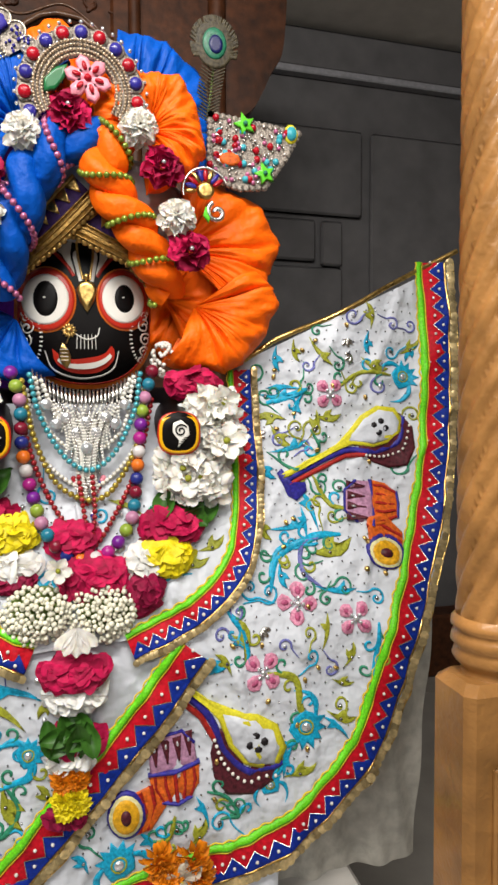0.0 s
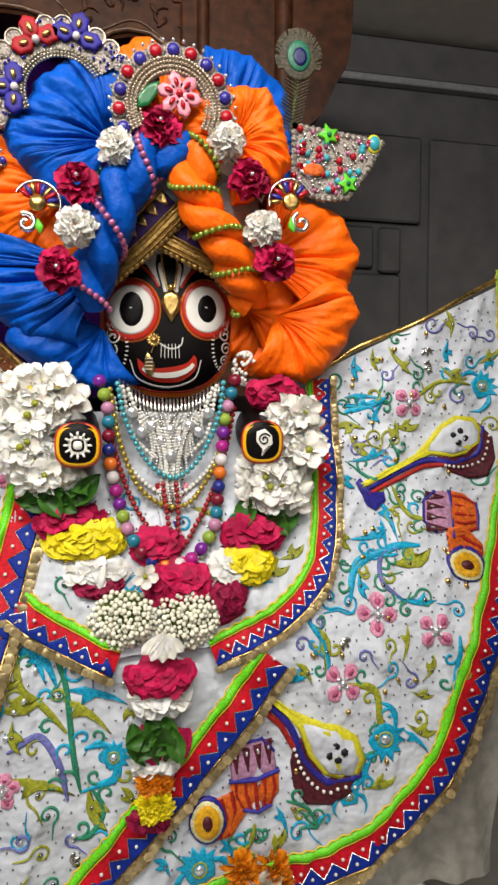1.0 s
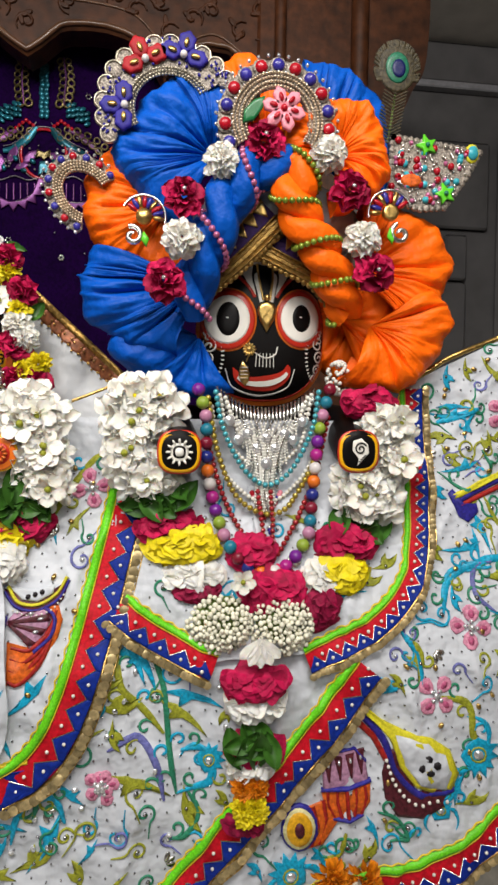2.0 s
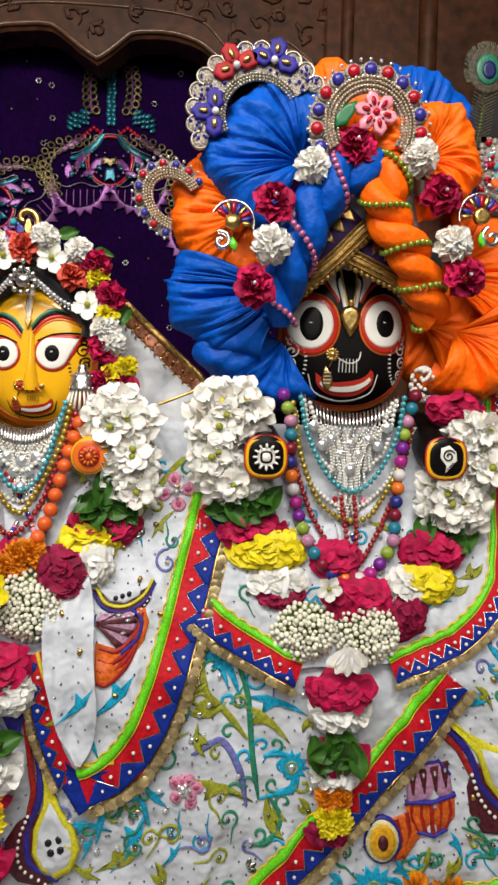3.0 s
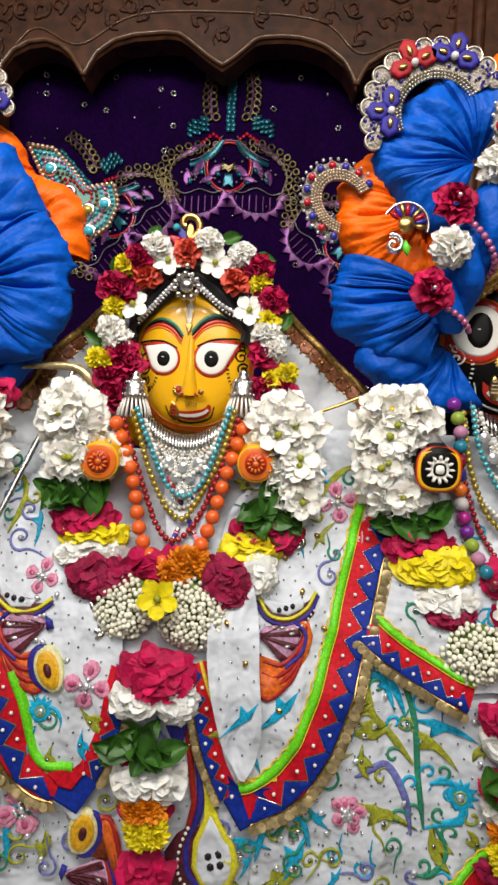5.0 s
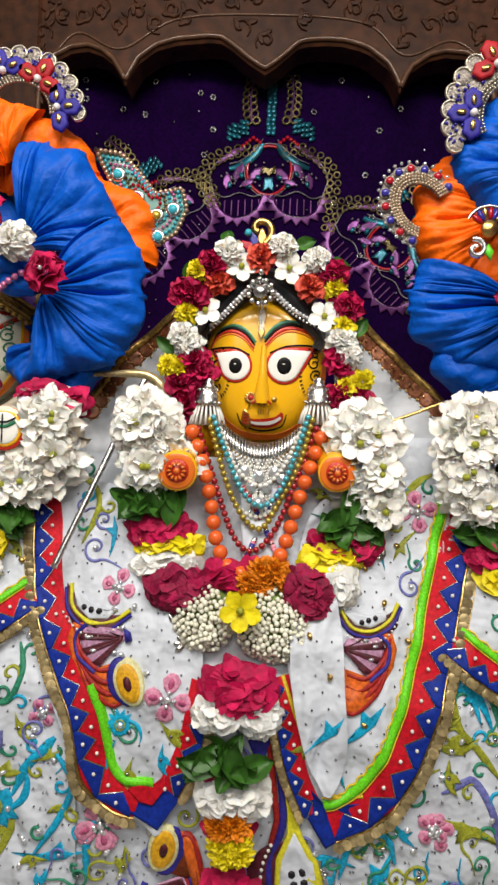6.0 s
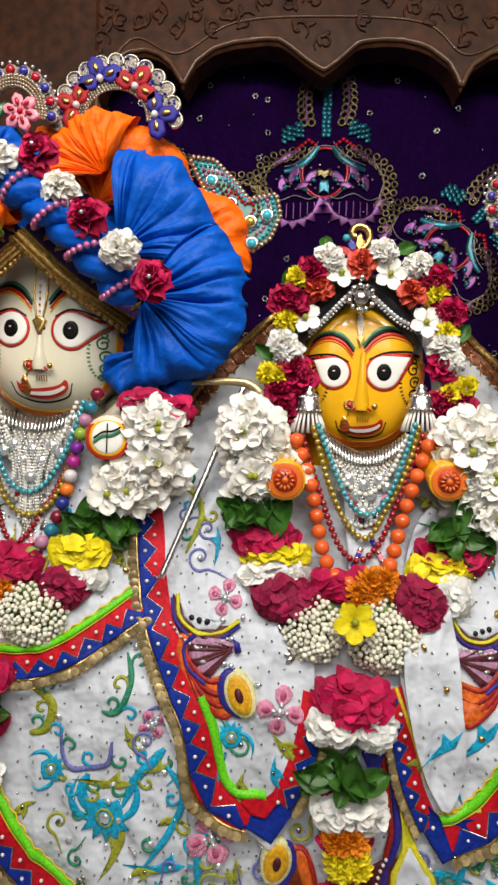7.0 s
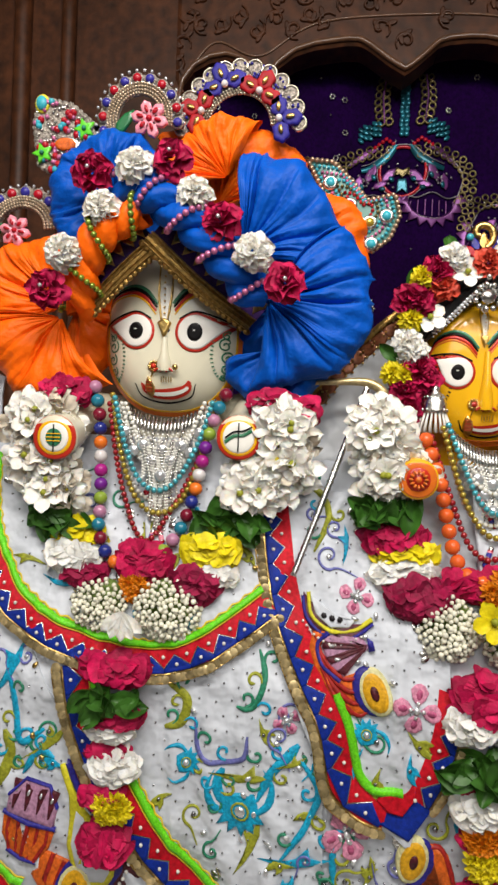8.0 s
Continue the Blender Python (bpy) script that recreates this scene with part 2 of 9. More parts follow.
class Mesh:
    """Collects pieces in world metres, and links them as one mesh object."""

    def __init__(self):
        self.v, self.f, self.m = [], [], []

    def add(self, verts, faces, mi=0):
        k = len(self.v)
        self.v.extend([tuple(map(float, q)) for q in verts])
        self.f.extend([tuple(i + k for i in q) for q in faces])
        self.m.extend([mi] * len(faces))

    def grid(self, pts, mi=0, closed=False):
        """pts[i][j]: rows of points."""
        h, w = len(pts), len(pts[0])
        flat = [q for row in pts for q in row]
        faces = []
        for i in range(h - 1):
            for j in range(w if closed else w - 1):
                j2 = (j + 1) % w
                faces.append((i * w + j, i * w + j2, (i + 1) * w + j2, (i + 1) * w + j))
        self.add(flat, faces, mi)

    def ball(self, c, r, mi=0, seg=8, rings=5, scale=(1, 1, 1)):
        v = [(c[0], c[1], c[2] - r * scale[2])]
        for i in range(1, rings):
            a = math.pi * i / rings
            for j in range(seg):
                b = 2 * math.pi * j / seg
                v.append((c[0] + r * scale[0] * math.sin(a) * math.cos(b), c[1] + r * scale[1] * math.sin(a) * math.sin(b), c[2] - r * scale[2] * math.cos(a)))
        v.append((c[0], c[1], c[2] + r * scale[2]))
        f = [(0, 1 + (j + 1) % seg, 1 + j) for j in range(seg)]
        for i in range(rings - 2):
            for j in range(seg):
                a, b = 1 + i * seg + j, 1 + i * seg + (j + 1) % seg
                f.append((a, b, b + seg, a + seg))
        k = 1 + (rings - 2) * seg
        f += [(k + j, k + (j + 1) % seg, len(v) - 1) for j in range(seg)]
        self.add(v, f, mi)

    def tube(self, path, r, mi=0, seg=8, caps=True):
        path = np.array(path, float)
        rs = np.broadcast_to(r, (len(path),))
        d = np.gradient(path, axis=0)
        rows = []
        up = np.array([0.13, -1.0, 0.21])
        for p, t, q in zip(path, d, rs):
            t = t / (np.linalg.norm(t) + 1e-9)
            a = np.cross(t, up)
            a /= np.linalg.norm(a) + 1e-9
            b = np.cross(t, a)
            rows.append([p + q * (math.cos(2 * math.pi * j / seg) * a + math.sin(2 * math.pi * j / seg) * b) for j in range(seg)])
        self.grid(rows, mi, closed=True)
        if caps:
            k = len(self.v)
            n = len(path)
            base = k - n * seg
            self.f += [tuple(base + j for j in range(seg)), tuple(k - 1 - j for j in range(seg))]
            self.m += [mi, mi]

    def plate(self, pts, surf, thick, mi=0, lift=0.0, follow=True):
        """A closed flat outline in x and z, laid on a surface, with a rounded shoulder."""
        p = np.array(pts, float)
        c = p.mean(0)
        n = len(p)
        y0 = np.array([surf(*q) for q in p]) - lift
        v = [(q[0], y, q[1]) for q, y in zip(p, y0)] + [(q[0], y + thick * 0.35, q[1]) for q, y in zip(p, y0 - thick)]
        steps = (0.9, 0.6, 0.3) if follow and np.abs(p - c).max() > 0.014 else (0.9,)
        for k in steps:
            v += [(q[0], surf(*q) - lift - thick, q[1]) for q in c + (p - c) * k]
        f = []
        for k in range(0, n * (1 + len(steps)), n):
            f += [(k + i, k + (i + 1) % n, k + n + (i + 1) % n, k + n + i) for i in range(n)]
        f.append(tuple(n * (1 + len(steps)) + i for i in range(n)))
        self.add(v, f, mi)

    def ribbon(self, pts, width, surf, high, mi=0, lift=0.0, taper=None):
        """A half-round cord along a flat line on a surface."""
        p = np.array(pts, float)
        nn = normals2(p)
        w = np.full(len(p), width / 2.0)
        if taper is not None:
            w = w * np.interp(np.linspace(0, 1, len(p)), *taper)
        rows = []
        for q, m, ww in zip(p, nn, w):
            row = []
            for s, h in ((-1, 0), (-0.75, 0.7), (0, 1), (0.75, 0.7), (1, 0)):
                e = q + m * ww * s
                row.append((e[0], surf(*e) - lift - high * h * min(1, ww / (width * 0.25 + 1e-9)), e[1]))
            rows.append(row)
        self.grid(rows, mi)

    def disc(self, c, r, surf, thick, mi=0, seg=12, rz=None, lift=0.0):
        rz = rz or r
        self.plate([(c[0] + r * math.cos(2 * math.pi * j / seg), c[1] + rz * math.sin(2 * math.pi * j / seg)) for j in range(seg)], surf, thick, mi, lift)

    def make(self, name, mats, parent=None, label="", smooth=True, category="", kind=""):
        me = bpy.data.meshes.new(name)
        o = PLACES.get(parent.name, Vector((0, 0, 0))) if parent else Vector((0, 0, 0))
        me.from_pydata([(a - o.x, b - o.y, c - o.z) for a, b, c in self.v], [], self.f)
        mats = mats if isinstance(mats, (list, tuple)) else [mats]
        for m in mats:
            me.materials.append(m)
        me.polygons.foreach_set("material_index", self.m)
        me.polygons.foreach_set("use_smooth", [smooth] * len(self.f))
        bm = bmesh.new()
        bm.from_mesh(me)
        bmesh.ops.recalc_face_normals(bm, faces=bm.faces)
        bm.to_mesh(me)
        bm.free()
        ob = new(name, me)
        if parent:
            ob.parent = parent
            PLACES[ob.name] = o
        return tagged(ob, label, category, "", kind)


def place_part(name, data, parent, m, label=""):
    """A part on shared mesh data, at a pose in the world."""
    ob = new(name, data)
    ob.parent = parent
    ob.matrix_basis = Matrix.Translation(-PLACES[parent.name]) @ m
    return tagged(ob, label)


def mesh_data(name, mesh, mats):
    me = bpy.data.meshes.new(name)
    me.from_pydata(mesh.v, [], mesh.f)
    for m in (mats if isinstance(mats, (list, tuple)) else [mats]):
        me.materials.append(m)
    me.polygons.foreach_set("material_index", mesh.m)
    me.polygons.foreach_set("use_smooth", [True] * len(mesh.f))
    return me


def box(mesh, x0, x1, y0, y1, z0, z1, mi=0, b=0.004):
    """A box with chamfered upright and level edges."""
    rows = []
    for z, k in ((z0, b), (z0 + b, 0), (z1 - b, 0), (z1, b)):
        rows.append([(x0 + k, y0 + b + k, z), (x0 + b + k, y0 + k, z), (x1 - b - k, y0 + k, z), (x1 - k, y0 + b + k, z), (x1 - k, y1 - b - k, z), (x1 - b - k, y1 - k, z), (x0 + b + k, y1 - k, z), (x0 + k, y1 - b - k, z)])
    k = len(mesh.v)
    mesh.grid(rows, mi, closed=True)
    mesh.f += [tuple(k + i for i in range(8)), tuple(k + 24 + i for i in range(8))]
    mesh.m += [mi, mi]


def drape(x, z):
    """How far forward the dressed row of cloth lies."""
    y = float(np.interp(z, [0.8, 1.0, 1.1, 1.25, 1.4, 1.55, 1.75], [1.07, 1.078, 1.105, 1.165, 1.2, 1.207, 1.225]))
    return y + 0.004 * math.sin(21 * x + 2.2 * math.sin(6 * z)) + 0.0025 * math.sin(47 * x - 19 * z + 3 * math.sin(9 * x)) + 0.0018 * math.sin(63 * z + 30 * x) + 0.0016 * math.sin(130 * x + 22 * z + 2.5 * math.sin(17 * z)) * (0.5 + 0.5 * math.sin(11 * x + 7 * z)) - 0.0055 * max(0.0, math.sin(38 * x + 14 * z + 3 * math.sin(5 * z + 2 * x))) ** 6 - 0.0048 * max(0.0, math.sin(52 * x - 21 * z + 4 * math.sin(7 * z))) ** 8


def lifted(k):
    return lambda x, z: drape(x, z) - k


# ---- the room ----
Z0 = 0.0


def structure(name, mesh, mat, label):
    ob = mesh.make(name, mat, None, label, smooth=False, kind="structure")
    return ob


m = Mesh()
box(m, -4.0, 3.6, -4.0, 3.6, -0.1, 0.0)
structure("floor", m, FLOOR_TILE, "pale polished stone floor of the hall")
m = Mesh()
box(m, -4.0, 3.6, -4.0, 3.6, 3.4, 3.5)
structure("ceiling", m, WALL_PAINT, "plain off-white painted hall ceiling")
for name, b in (("wall_west", (-4.1, -4.0, -4.0, 3.6)), ("wall_east", (3.6, 3.7, -4.0, 3.6)), ("wall_south", (-4.0, 3.6, -4.1, -4.0)), ("wall_north", (-4.0, 3.6, 3.6, 3.7))):
    m = Mesh()
    box(m, b[0], b[1], b[2], b[3], 0.0, 3.4)
    structure(name, m, WALL_PAINT, "plain painted wall of the hall")

# Grey panelled partition behind the shrine, beside its wooden frame
PY = 3.2
m = Mesh()
box(m, 0.35, 3.55, PY, PY + 0.05, 0.0, 3.38)
wall = structure("wall_partition", m, GREY_PAINT, "dark grey painted panelled partition")
PLACES[wall.name] = Vector((0, 0, 0))
for x0, x1, z0, z1 in ((0.4, 3.5, 3.16, 3.36), (0.4, 1.47, 2.43, 2.87), (1.52, 3.4, 1.6, 2.87), (0.4, 1.21, 2.19, 2.40), (1.24, 1.36, 2.17, 2.40), (0.4, 1.36, 0.9, 2.16), (1.5, 3.4, 0.3, 1.5)):
    m = Mesh()
    box(m, x0, x1, PY - 0.035, PY - 0.004, z0, z1, b=0.012)
    m.make("panel", GREY_PAINT, wall, smooth=False)
m = Mesh()
box(m, 0.4, 3.5, PY - 0.06, PY - 0.004, 3.12, 3.155, b=0.006)
m.make("moulding", material("pale_grey_edge", (0.24, 0.24, 0.26), 0.35), wall, smooth=False)
m = Mesh()
box(m, 0.6, 3.4, PY - 0.2, PY - 0.04, 0.0, 0.33, b=0.012)
m.make("skirting", DARK_WOOD, wall, "dark brown wooden skirting", smooth=False)

m = Mesh()
box(m, -2.4, 0.52, 0.86, 2.42, 0.0, 0.5, b=0.012)
altar = structure("altar_platform", m, MARBLE, "low pale marble altar platform under the figures")

# Purple curtain
m = Mesh()
cx = np.linspace(-2.7, 0.55, 200)
rows = []
for z in np.linspace(0.5, 2.8, 24):
    rows.append([(x, 2.35 + 0.012 * math.sin(16 * x + 0.8 * math.sin(3 * z)) + 0.006 * math.sin(41 * x), z) for x in cx])
m.grid(rows)
m.grid([[(x, y + 0.006, z) for x, y, z in r] for r in rows])
curtain = m.make("curtain", CURTAIN, None, "deep purple velvet curtain embroidered with sequined crests", kind="structure")
PLACES[curtain.name] = Vector((0, 0, 0))


def curtain_y(x, z):
    return 2.343 + 0.012 * math.sin(16 * x + 0.8 * math.sin(3 * z)) + 0.006 * math.sin(41 * x)


def turned(p, cx, cz, a, s=1.0):
    c, d = math.cos(a), math.sin(a)
    return [(cx + s * (c * q[0] - d * q[1]), cz + s * (d * q[0] + c * q[1])) for q in p]


def ring(r, n, rz=None, x=0.0, z=0.0, a0=0.0, a1=2 * math.pi, close=False):
    rz = rz or r
    k = n if not close else n - 1
    return [(x + r * math.cos(a0 + (a1 - a0) * i / k), z + rz * math.sin(a0 + (a1 - a0) * i / k)) for i in range(n)]


def crest(cx, cz, turn, s):
    """A sequined double-peacock crest embroidered on the curtain."""
    y = lambda x, z: curtain_y(x, z)
    gold, violet, teal, red, line = Mesh(), Mesh(), Mesh(), Mesh(), Mesh()
    T = lambda pts: turned(pts, cx, cz, turn, s)
    A = lambda pts: np.array(T(pts))

    def hoop(x, z, r):
        gold.ribbon(A(ring(r, 13, r, x, z, close=True)), r * 0.62 * s, y, 0.004)

    for side in (-1, 1):
        bx, bz = side * 0.103, -0.045
        # the bell-shaped body: outline, bars and a serrated hem
        line.ribbon(A(ring(0.088, 20, 0.085, bx, bz, math.pi * 1.0, math.pi * 2.0, close=True)), 0.005 * s, y, 0.003)
        line.ribbon(A(mix_curve([(bx - side * 0.085, bz), (bx - side * 0.05, bz - 0.012), (bx, bz + 0.004), (bx + side * 0.05, bz - 0.012), (bx + side * 0.09, bz)], 16)), 0.004 * s, y, 0.003)
        teeth = []
        for i, q in enumerate(ring(0.1, 19, 0.096, 0, 0, math.pi * 1.0, math.pi * 2.0, close=True)):
            k = 1.22 if i % 2 else 0.98
            teeth.append((bx + q[0] * k, bz + q[1] * k))
        inner = [(bx + a, bz + b) for a, b in ring(0.089, 12, 0.086, 0, 0, math.pi * 2.0, math.pi * 1.0, close=True)]
        violet.plate(T(teeth + inner), y, 0.003, follow=False)
        for i in range(7):
            u = (i - 3) * 0.024
            violet.ribbon(A([(bx + u, bz - 0.022), (bx + u * 1.02, bz - 0.078 * math.sqrt(max(0.05, 1 - (u / 0.088) ** 2)))]), 0.005 * s, y, 0.003)
        # folded wings and leaves above the bell
        for k, (u, v, a, rr) in enumerate(((0.045, 0.02, 2.4, 0.034), (0.105, 0.03, 2.1, 0.036), (0.145, 0.0, 1.7, 0.03), (0.075, -0.012, 2.9, 0.026))):
            violet.plate(T(turned([(-1, 0), (-0.5, 0.42), (0.3, 0.5), (1, 0.1), (0.4, -0.35), (-0.5, -0.3)], side * u, v, a if side > 0 else math.pi - a, rr)), y, 0.004)
            teal.plate(T(turned(ring(0.012, 8, 0.008), side * (u - 0.008), v - 0.012, a)), y, 0.006)
        line.ribbon(A(mix_curve([(side * 0.19, -0.05), (side * 0.205, 0.02), (side * 0.17, 0.075), (side * 0.11, 0.095)], 16)), 0.004 * s, y, 0.003)
        violet.ribbon(A(mix_curve([(side * 0.18, 0.06), (side * 0.13, 0.10), (side * 0.085, 0.115)], 12)), 0.024 * s, y, 0.003, taper=([0, 0.5, 1], [0.5, 1, 0.4]))
        # neck of the bird, with a red crest and a gold beak
        neck = mix_curve([(side * 0.025, 0.125), (side * 0.055, 0.085), (side * 0.10, 0.055), (side * 0.14, 0.045)], 14)
        teal.ribbon(A(neck), 0.030 * s, y, 0.004, taper=([0, 0.4, 1], [0.6, 1, 0.5]))
        line.ribbon(A(neck + np.array((0, 0.016))), 0.003 * s, y, 0.004)
        for i in range(6):
            red.disc(T([(side * (0.035 + 0.012 * i), 0.145 - 0.008 * abs(i - 2))])[0], 0.007 * s, y, 0.004, seg=6)
        # double row of ring sequins round the outside of the wing
        for i in range(12):
            a = math.radians(-38 + i * 13.5)
            for rr in (0.115, 0.142):
                hoop(side * (0.098 + rr * math.cos(a) * 1.02), 0.0 + rr * math.sin(a) * 0.86 - 0.005, 0.0105)
        # tall plumes of ring sequins in pairs
        for i in range(7):
            w = 0.066 + 0.012 * math.sin(i / 6 * 3.0)
            for d in (-0.014, 0.014):
                hoop(side * (w + d), 0.205 + 0.024 * i, 0.0125 * (1 - 0.04 * i))
        violet.ribbon(A([(side * 0.068, 0.20), (side * 0.075, 0.29), (side * 0.066, 0.36)]), 0.006 * s, y, 0.006)
        # hatched teal tufts
        for i in range(5):
            for j in range(3):
                teal.plate(T(turned(ring(0.013, 6, 0.0075), side * (0.085 + 0.015 * i), 0.165 + 0.018 * j + 0.007 * (i % 2) - 0.004 * i, side * 0.7)), y, 0.004)
        for i in range(14):
            line.disc(T([(side * (0.03 + 0.017 * (i % 9)), -0.02 + 0.035 * (i // 5) + 0.012 * (i % 2))])[0], 0.0042 * s, y, 0.005, seg=6)
        for k in range(6):
            line.disc(T([(side * 0.125 + 0.010 * math.cos(k * 1.047), 0.0 + 0.010 * math.sin(k * 1.047))])[0], 0.004 * s, y, 0.006, seg=6)
    for i in range(12):
        for d in (-0.008, 0.008):
            teal.plate(T(ring(0.009, 7, 0.011, d + 0.002 * math.sin(i * 2), 0.165 + 0.015 * i)), y, 0.004)
    red.ribbon(A(ring(0.078, 26, 0.085, 0, 0.035, close=True)), 0.010 * s, y, 0.003)
    line.ribbon(A(ring(0.086, 26, 0.093, 0, 0.035, close=True)), 0.003 * s, y, 0.003)
    gold.plate(T([(-0.03, 0.02), (-0.022, 0.05), (0, 0.04), (0.022, 0.05), (0.03, 0.02), (0.012, 0.026), (0, 0.012), (-0.012, 0.026)]), y, 0.004)
    teal.plate(T([(-0.014, 0.01), (0.014, 0.01), (0.02, -0.04), (0.0, -0.025), (-0.02, -0.04)]), y, 0.004)
    top = gold.make("sequin_crest", SEQ_GOLD, curtain, "bronze sequin peacock crest")
    PLACES[top.name] = Vector((0, 0, 0))
    for mesh, mat, nm in ((violet, SEQ_VIOLET, "violet_applique"), (teal, SEQ_TEAL, "teal_applique"), (red, GEM_RED, "red_beading"), (line, DULL_SILVER, "silver_cord")):
        mesh.make(nm, mat, top)


crest(-0.588, 2.300, 0.0, 1.0)
crest(-0.18, 2.06, -0.75, 0.98)
crest(-0.97, 2.13, 0.75, 0.98)
crest(-1.42, 1.7, 1.3, 0.98)
crest(0.27, 1.7, -1.3, 0.98)
rng = random.Random(5)
m = Mesh()
for i in range(170):
    x, z = rng.uniform(-1.9, 0.35), rng.uniform(1.5, 2.66)
    if rng.random() < 0.4:
        for k in range(6):
            m.disc((x + 0.008 * math.cos(k * 1.047), z + 0.008 * math.sin(k * 1.047)), 0.0035, curtain_y, 0.002, seg=6)
    else:
        m.disc((x, z), 0.0035, curtain_y, 0.003, seg=6)
m.make("sequin_stars", SILVER, curtain, "scattered silver sequin stars", kind="stuff")

# Carved wooden arch frame of the shrine
ARCH = [(-1.35, 2.30), (-1.345, 2.48), (-1.335, 2.55), (-1.299, 2.60), (-1.245, 2.63), (-1.189, 2.638), (-1.14, 2.622), (-1.104, 2.594), (-1.075, 2.55), (-1.063, 2.526), (-1.05, 2.555), (-1.025, 2.60), (-0.967, 2.644), (-0.90, 2.664), (-0.80, 2.675), (-0.756, 2.673), (-0.725, 2.655), (-0.66, 2.605), (-0.611, 2.575), (-0.57, 2.605), (-0.51, 2.66), (-0.482, 2.669), (-0.42, 2.674), (-0.364, 2.672), (-0.31, 2.66), (-0.272, 2.644), (-0.215, 2.601), (-0.19, 2.56), (-0.176, 2.524), (-0.163, 2.56), (-0.143, 2.594), (-0.091, 2.631), (-0.04, 2.645), (0.03, 2.64), (0.09, 2.60), (0.12, 2.5), (0.13, 2.30)]
shrine = thing("shrine_frame", (-0.6, 2.2, 0.5), "dark carved wooden shrine frame with a lobed arch", "altar frame")
arch = resample(np.array(ARCH), 0.012)
m = Mesh()
FY = 2.17
front, rise = [], []
for x, z in arch:
    front.append((x, FY, z))
m.grid([[(x, FY + 0.1, z) for x, _, z in front], [(x, FY + 0.008, z - 0.002) for x, _, z in front], [(x, FY, z + 0.008) for x, _, z in front], [(x, FY, 3.0) for x, _, z in front]])
m.make("arch_panel", DARK_WOOD, shrine, smooth=False)
m = Mesh()
m.tube([(x, FY - 0.004, z + 0.016) for x, z in arch], 0.009, seg=8)
m.tube([(x, FY - 0.002, z + 0.022) for x, z in resample(mix_curve([(-1.3, 2.6), (-1.22, 2.67), (-1.08, 2.62), (-0.9, 2.72), (-0.6, 2.74), (-0.3, 2.72), (-0.168, 2.62), (-0.02, 2.67), (0.1, 2.6)], 60), 0.02)], 0.004, seg=6)
m.make("arch_moulding", material("worn_wood_edge", (0.13, 0.06, 0.03), 0.35, vary=0.3, coat=0.4), shrine)
for x0, x1, nm in ((-2.5, -1.345, "column"), (0.125, 0.5, "column")):
    m = Mesh()
    box(m, x0, x1, FY - 0.01, FY + 0.12, 0.5, 3.0, b=0.01)
    m.make(nm, DARK_WOOD, shrine, smooth=False)
for x, r in ((-1.72, 0.025), (-1.88, 0.03), (0.47, 0.03), (0.2, 0.02)):
    m = Mesh()
    m.tube([(x, FY - 0.02, z) for z in np.linspace(0.5, 3.0, 12)], r, seg=12)
    m.make("column_roll", DARK_WOOD, shrine)
m = Mesh()
prof = mix_curve([(0.70, 3.0), (0.715, 2.84), (0.70, 2.64), (0.66, 2.56), (0.60, 2.44), (0.52, 2.36), (0.5, 2.2)], 30)
m.grid([[(0.48, FY - 0.02, z) for x, z in prof], [(x, FY - 0.02, z) for x, z in prof], [(x, FY + 0.06, z) for x, z in prof]])
m.make("bracket", DARK_WOOD, shrine, smooth=False)
# carved scrolls and leaves
m = Mesh()
rng = random.Random(11)
flat = lambda x, z: FY
spots = []
for i in range(900):
    x, z = rng.uniform(-1.85, 0.46), rng.uniform(2.4, 2.95)
    low = np.interp(x, [q[0] for q in ARCH], [q[1] for q in ARCH]) + 0.075 if -1.34 < x < 0.12 else 2.3
    if z < low or any((x - a) ** 2 + (z - b) ** 2 < 0.0034 for a, b in spots):
        continue
    spots.append((x, z))
    a0, d = rng.uniform(0, 6.3), rng.choice((-1, 1))
    sp = [(x + (0.036 - 0.0028 * k) * math.cos(a0 + d * k * 0.55), z + (0.036 - 0.0028 * k) * math.sin(a0 + d * k * 0.55)) for k in range(12)]
    m.ribbon(np.array(sp), 0.012, flat, 0.010, taper=([0, 0.3, 1], [0.4, 1, 0.7]))
    for k in (2, 5):
        q = sp[k]
        lf = turned(ring(0.02, 10, 0.008), q[0] * 1.0 + 0.012 * math.cos(a0 + k), q[1] + 0.012 * math.sin(a0 + k), a0 + k * 0.6)
        m.plate(lf, flat, 0.008)
m.make("carving", DARK_WOOD, shrine, "carved scrolling leaves", kind="stuff")

# Turned wooden pillar in front
pillar = thing("wooden_pillar", (0.528, 0.76, 0.0), "golden varnished turned wooden pillar with a spiral shaft", "pillar")
PX, PYY = 0.546, 0.76
m = Mesh()
rows = []
for z in np.linspace(1.120, 2.6, 150):
    row = []
    for j in range(56):
        a = 2 * math.pi * j / 56
        w = abs(math.sin(5 * a - (z - 1.1) * 62))
        row.append((PX + 0.008 + (0.041 + 0.012 * w ** 0.6) * math.cos(a), PYY + (0.041 + 0.012 * w ** 0.6) * math.sin(a), z))
    rows.append(row)
m.grid(rows, closed=True)
m.make("spiral_shaft", LIGHT_WOOD, pillar)
m = Mesh()
turnp = [(0.050, 1.137), (0.056, 1.130), (0.057, 1.122), (0.050, 1.117), (0.055, 1.110), (0.057, 1.100), (0.051, 1.094), (0.052, 1.088), (0.055, 1.080), (0.050, 1.072), (0.043, 1.066), (0.042, 1.058), (0.048, 1.050), (0.052, 1.040), (0.050, 1.030), (0.046, 1.02)]
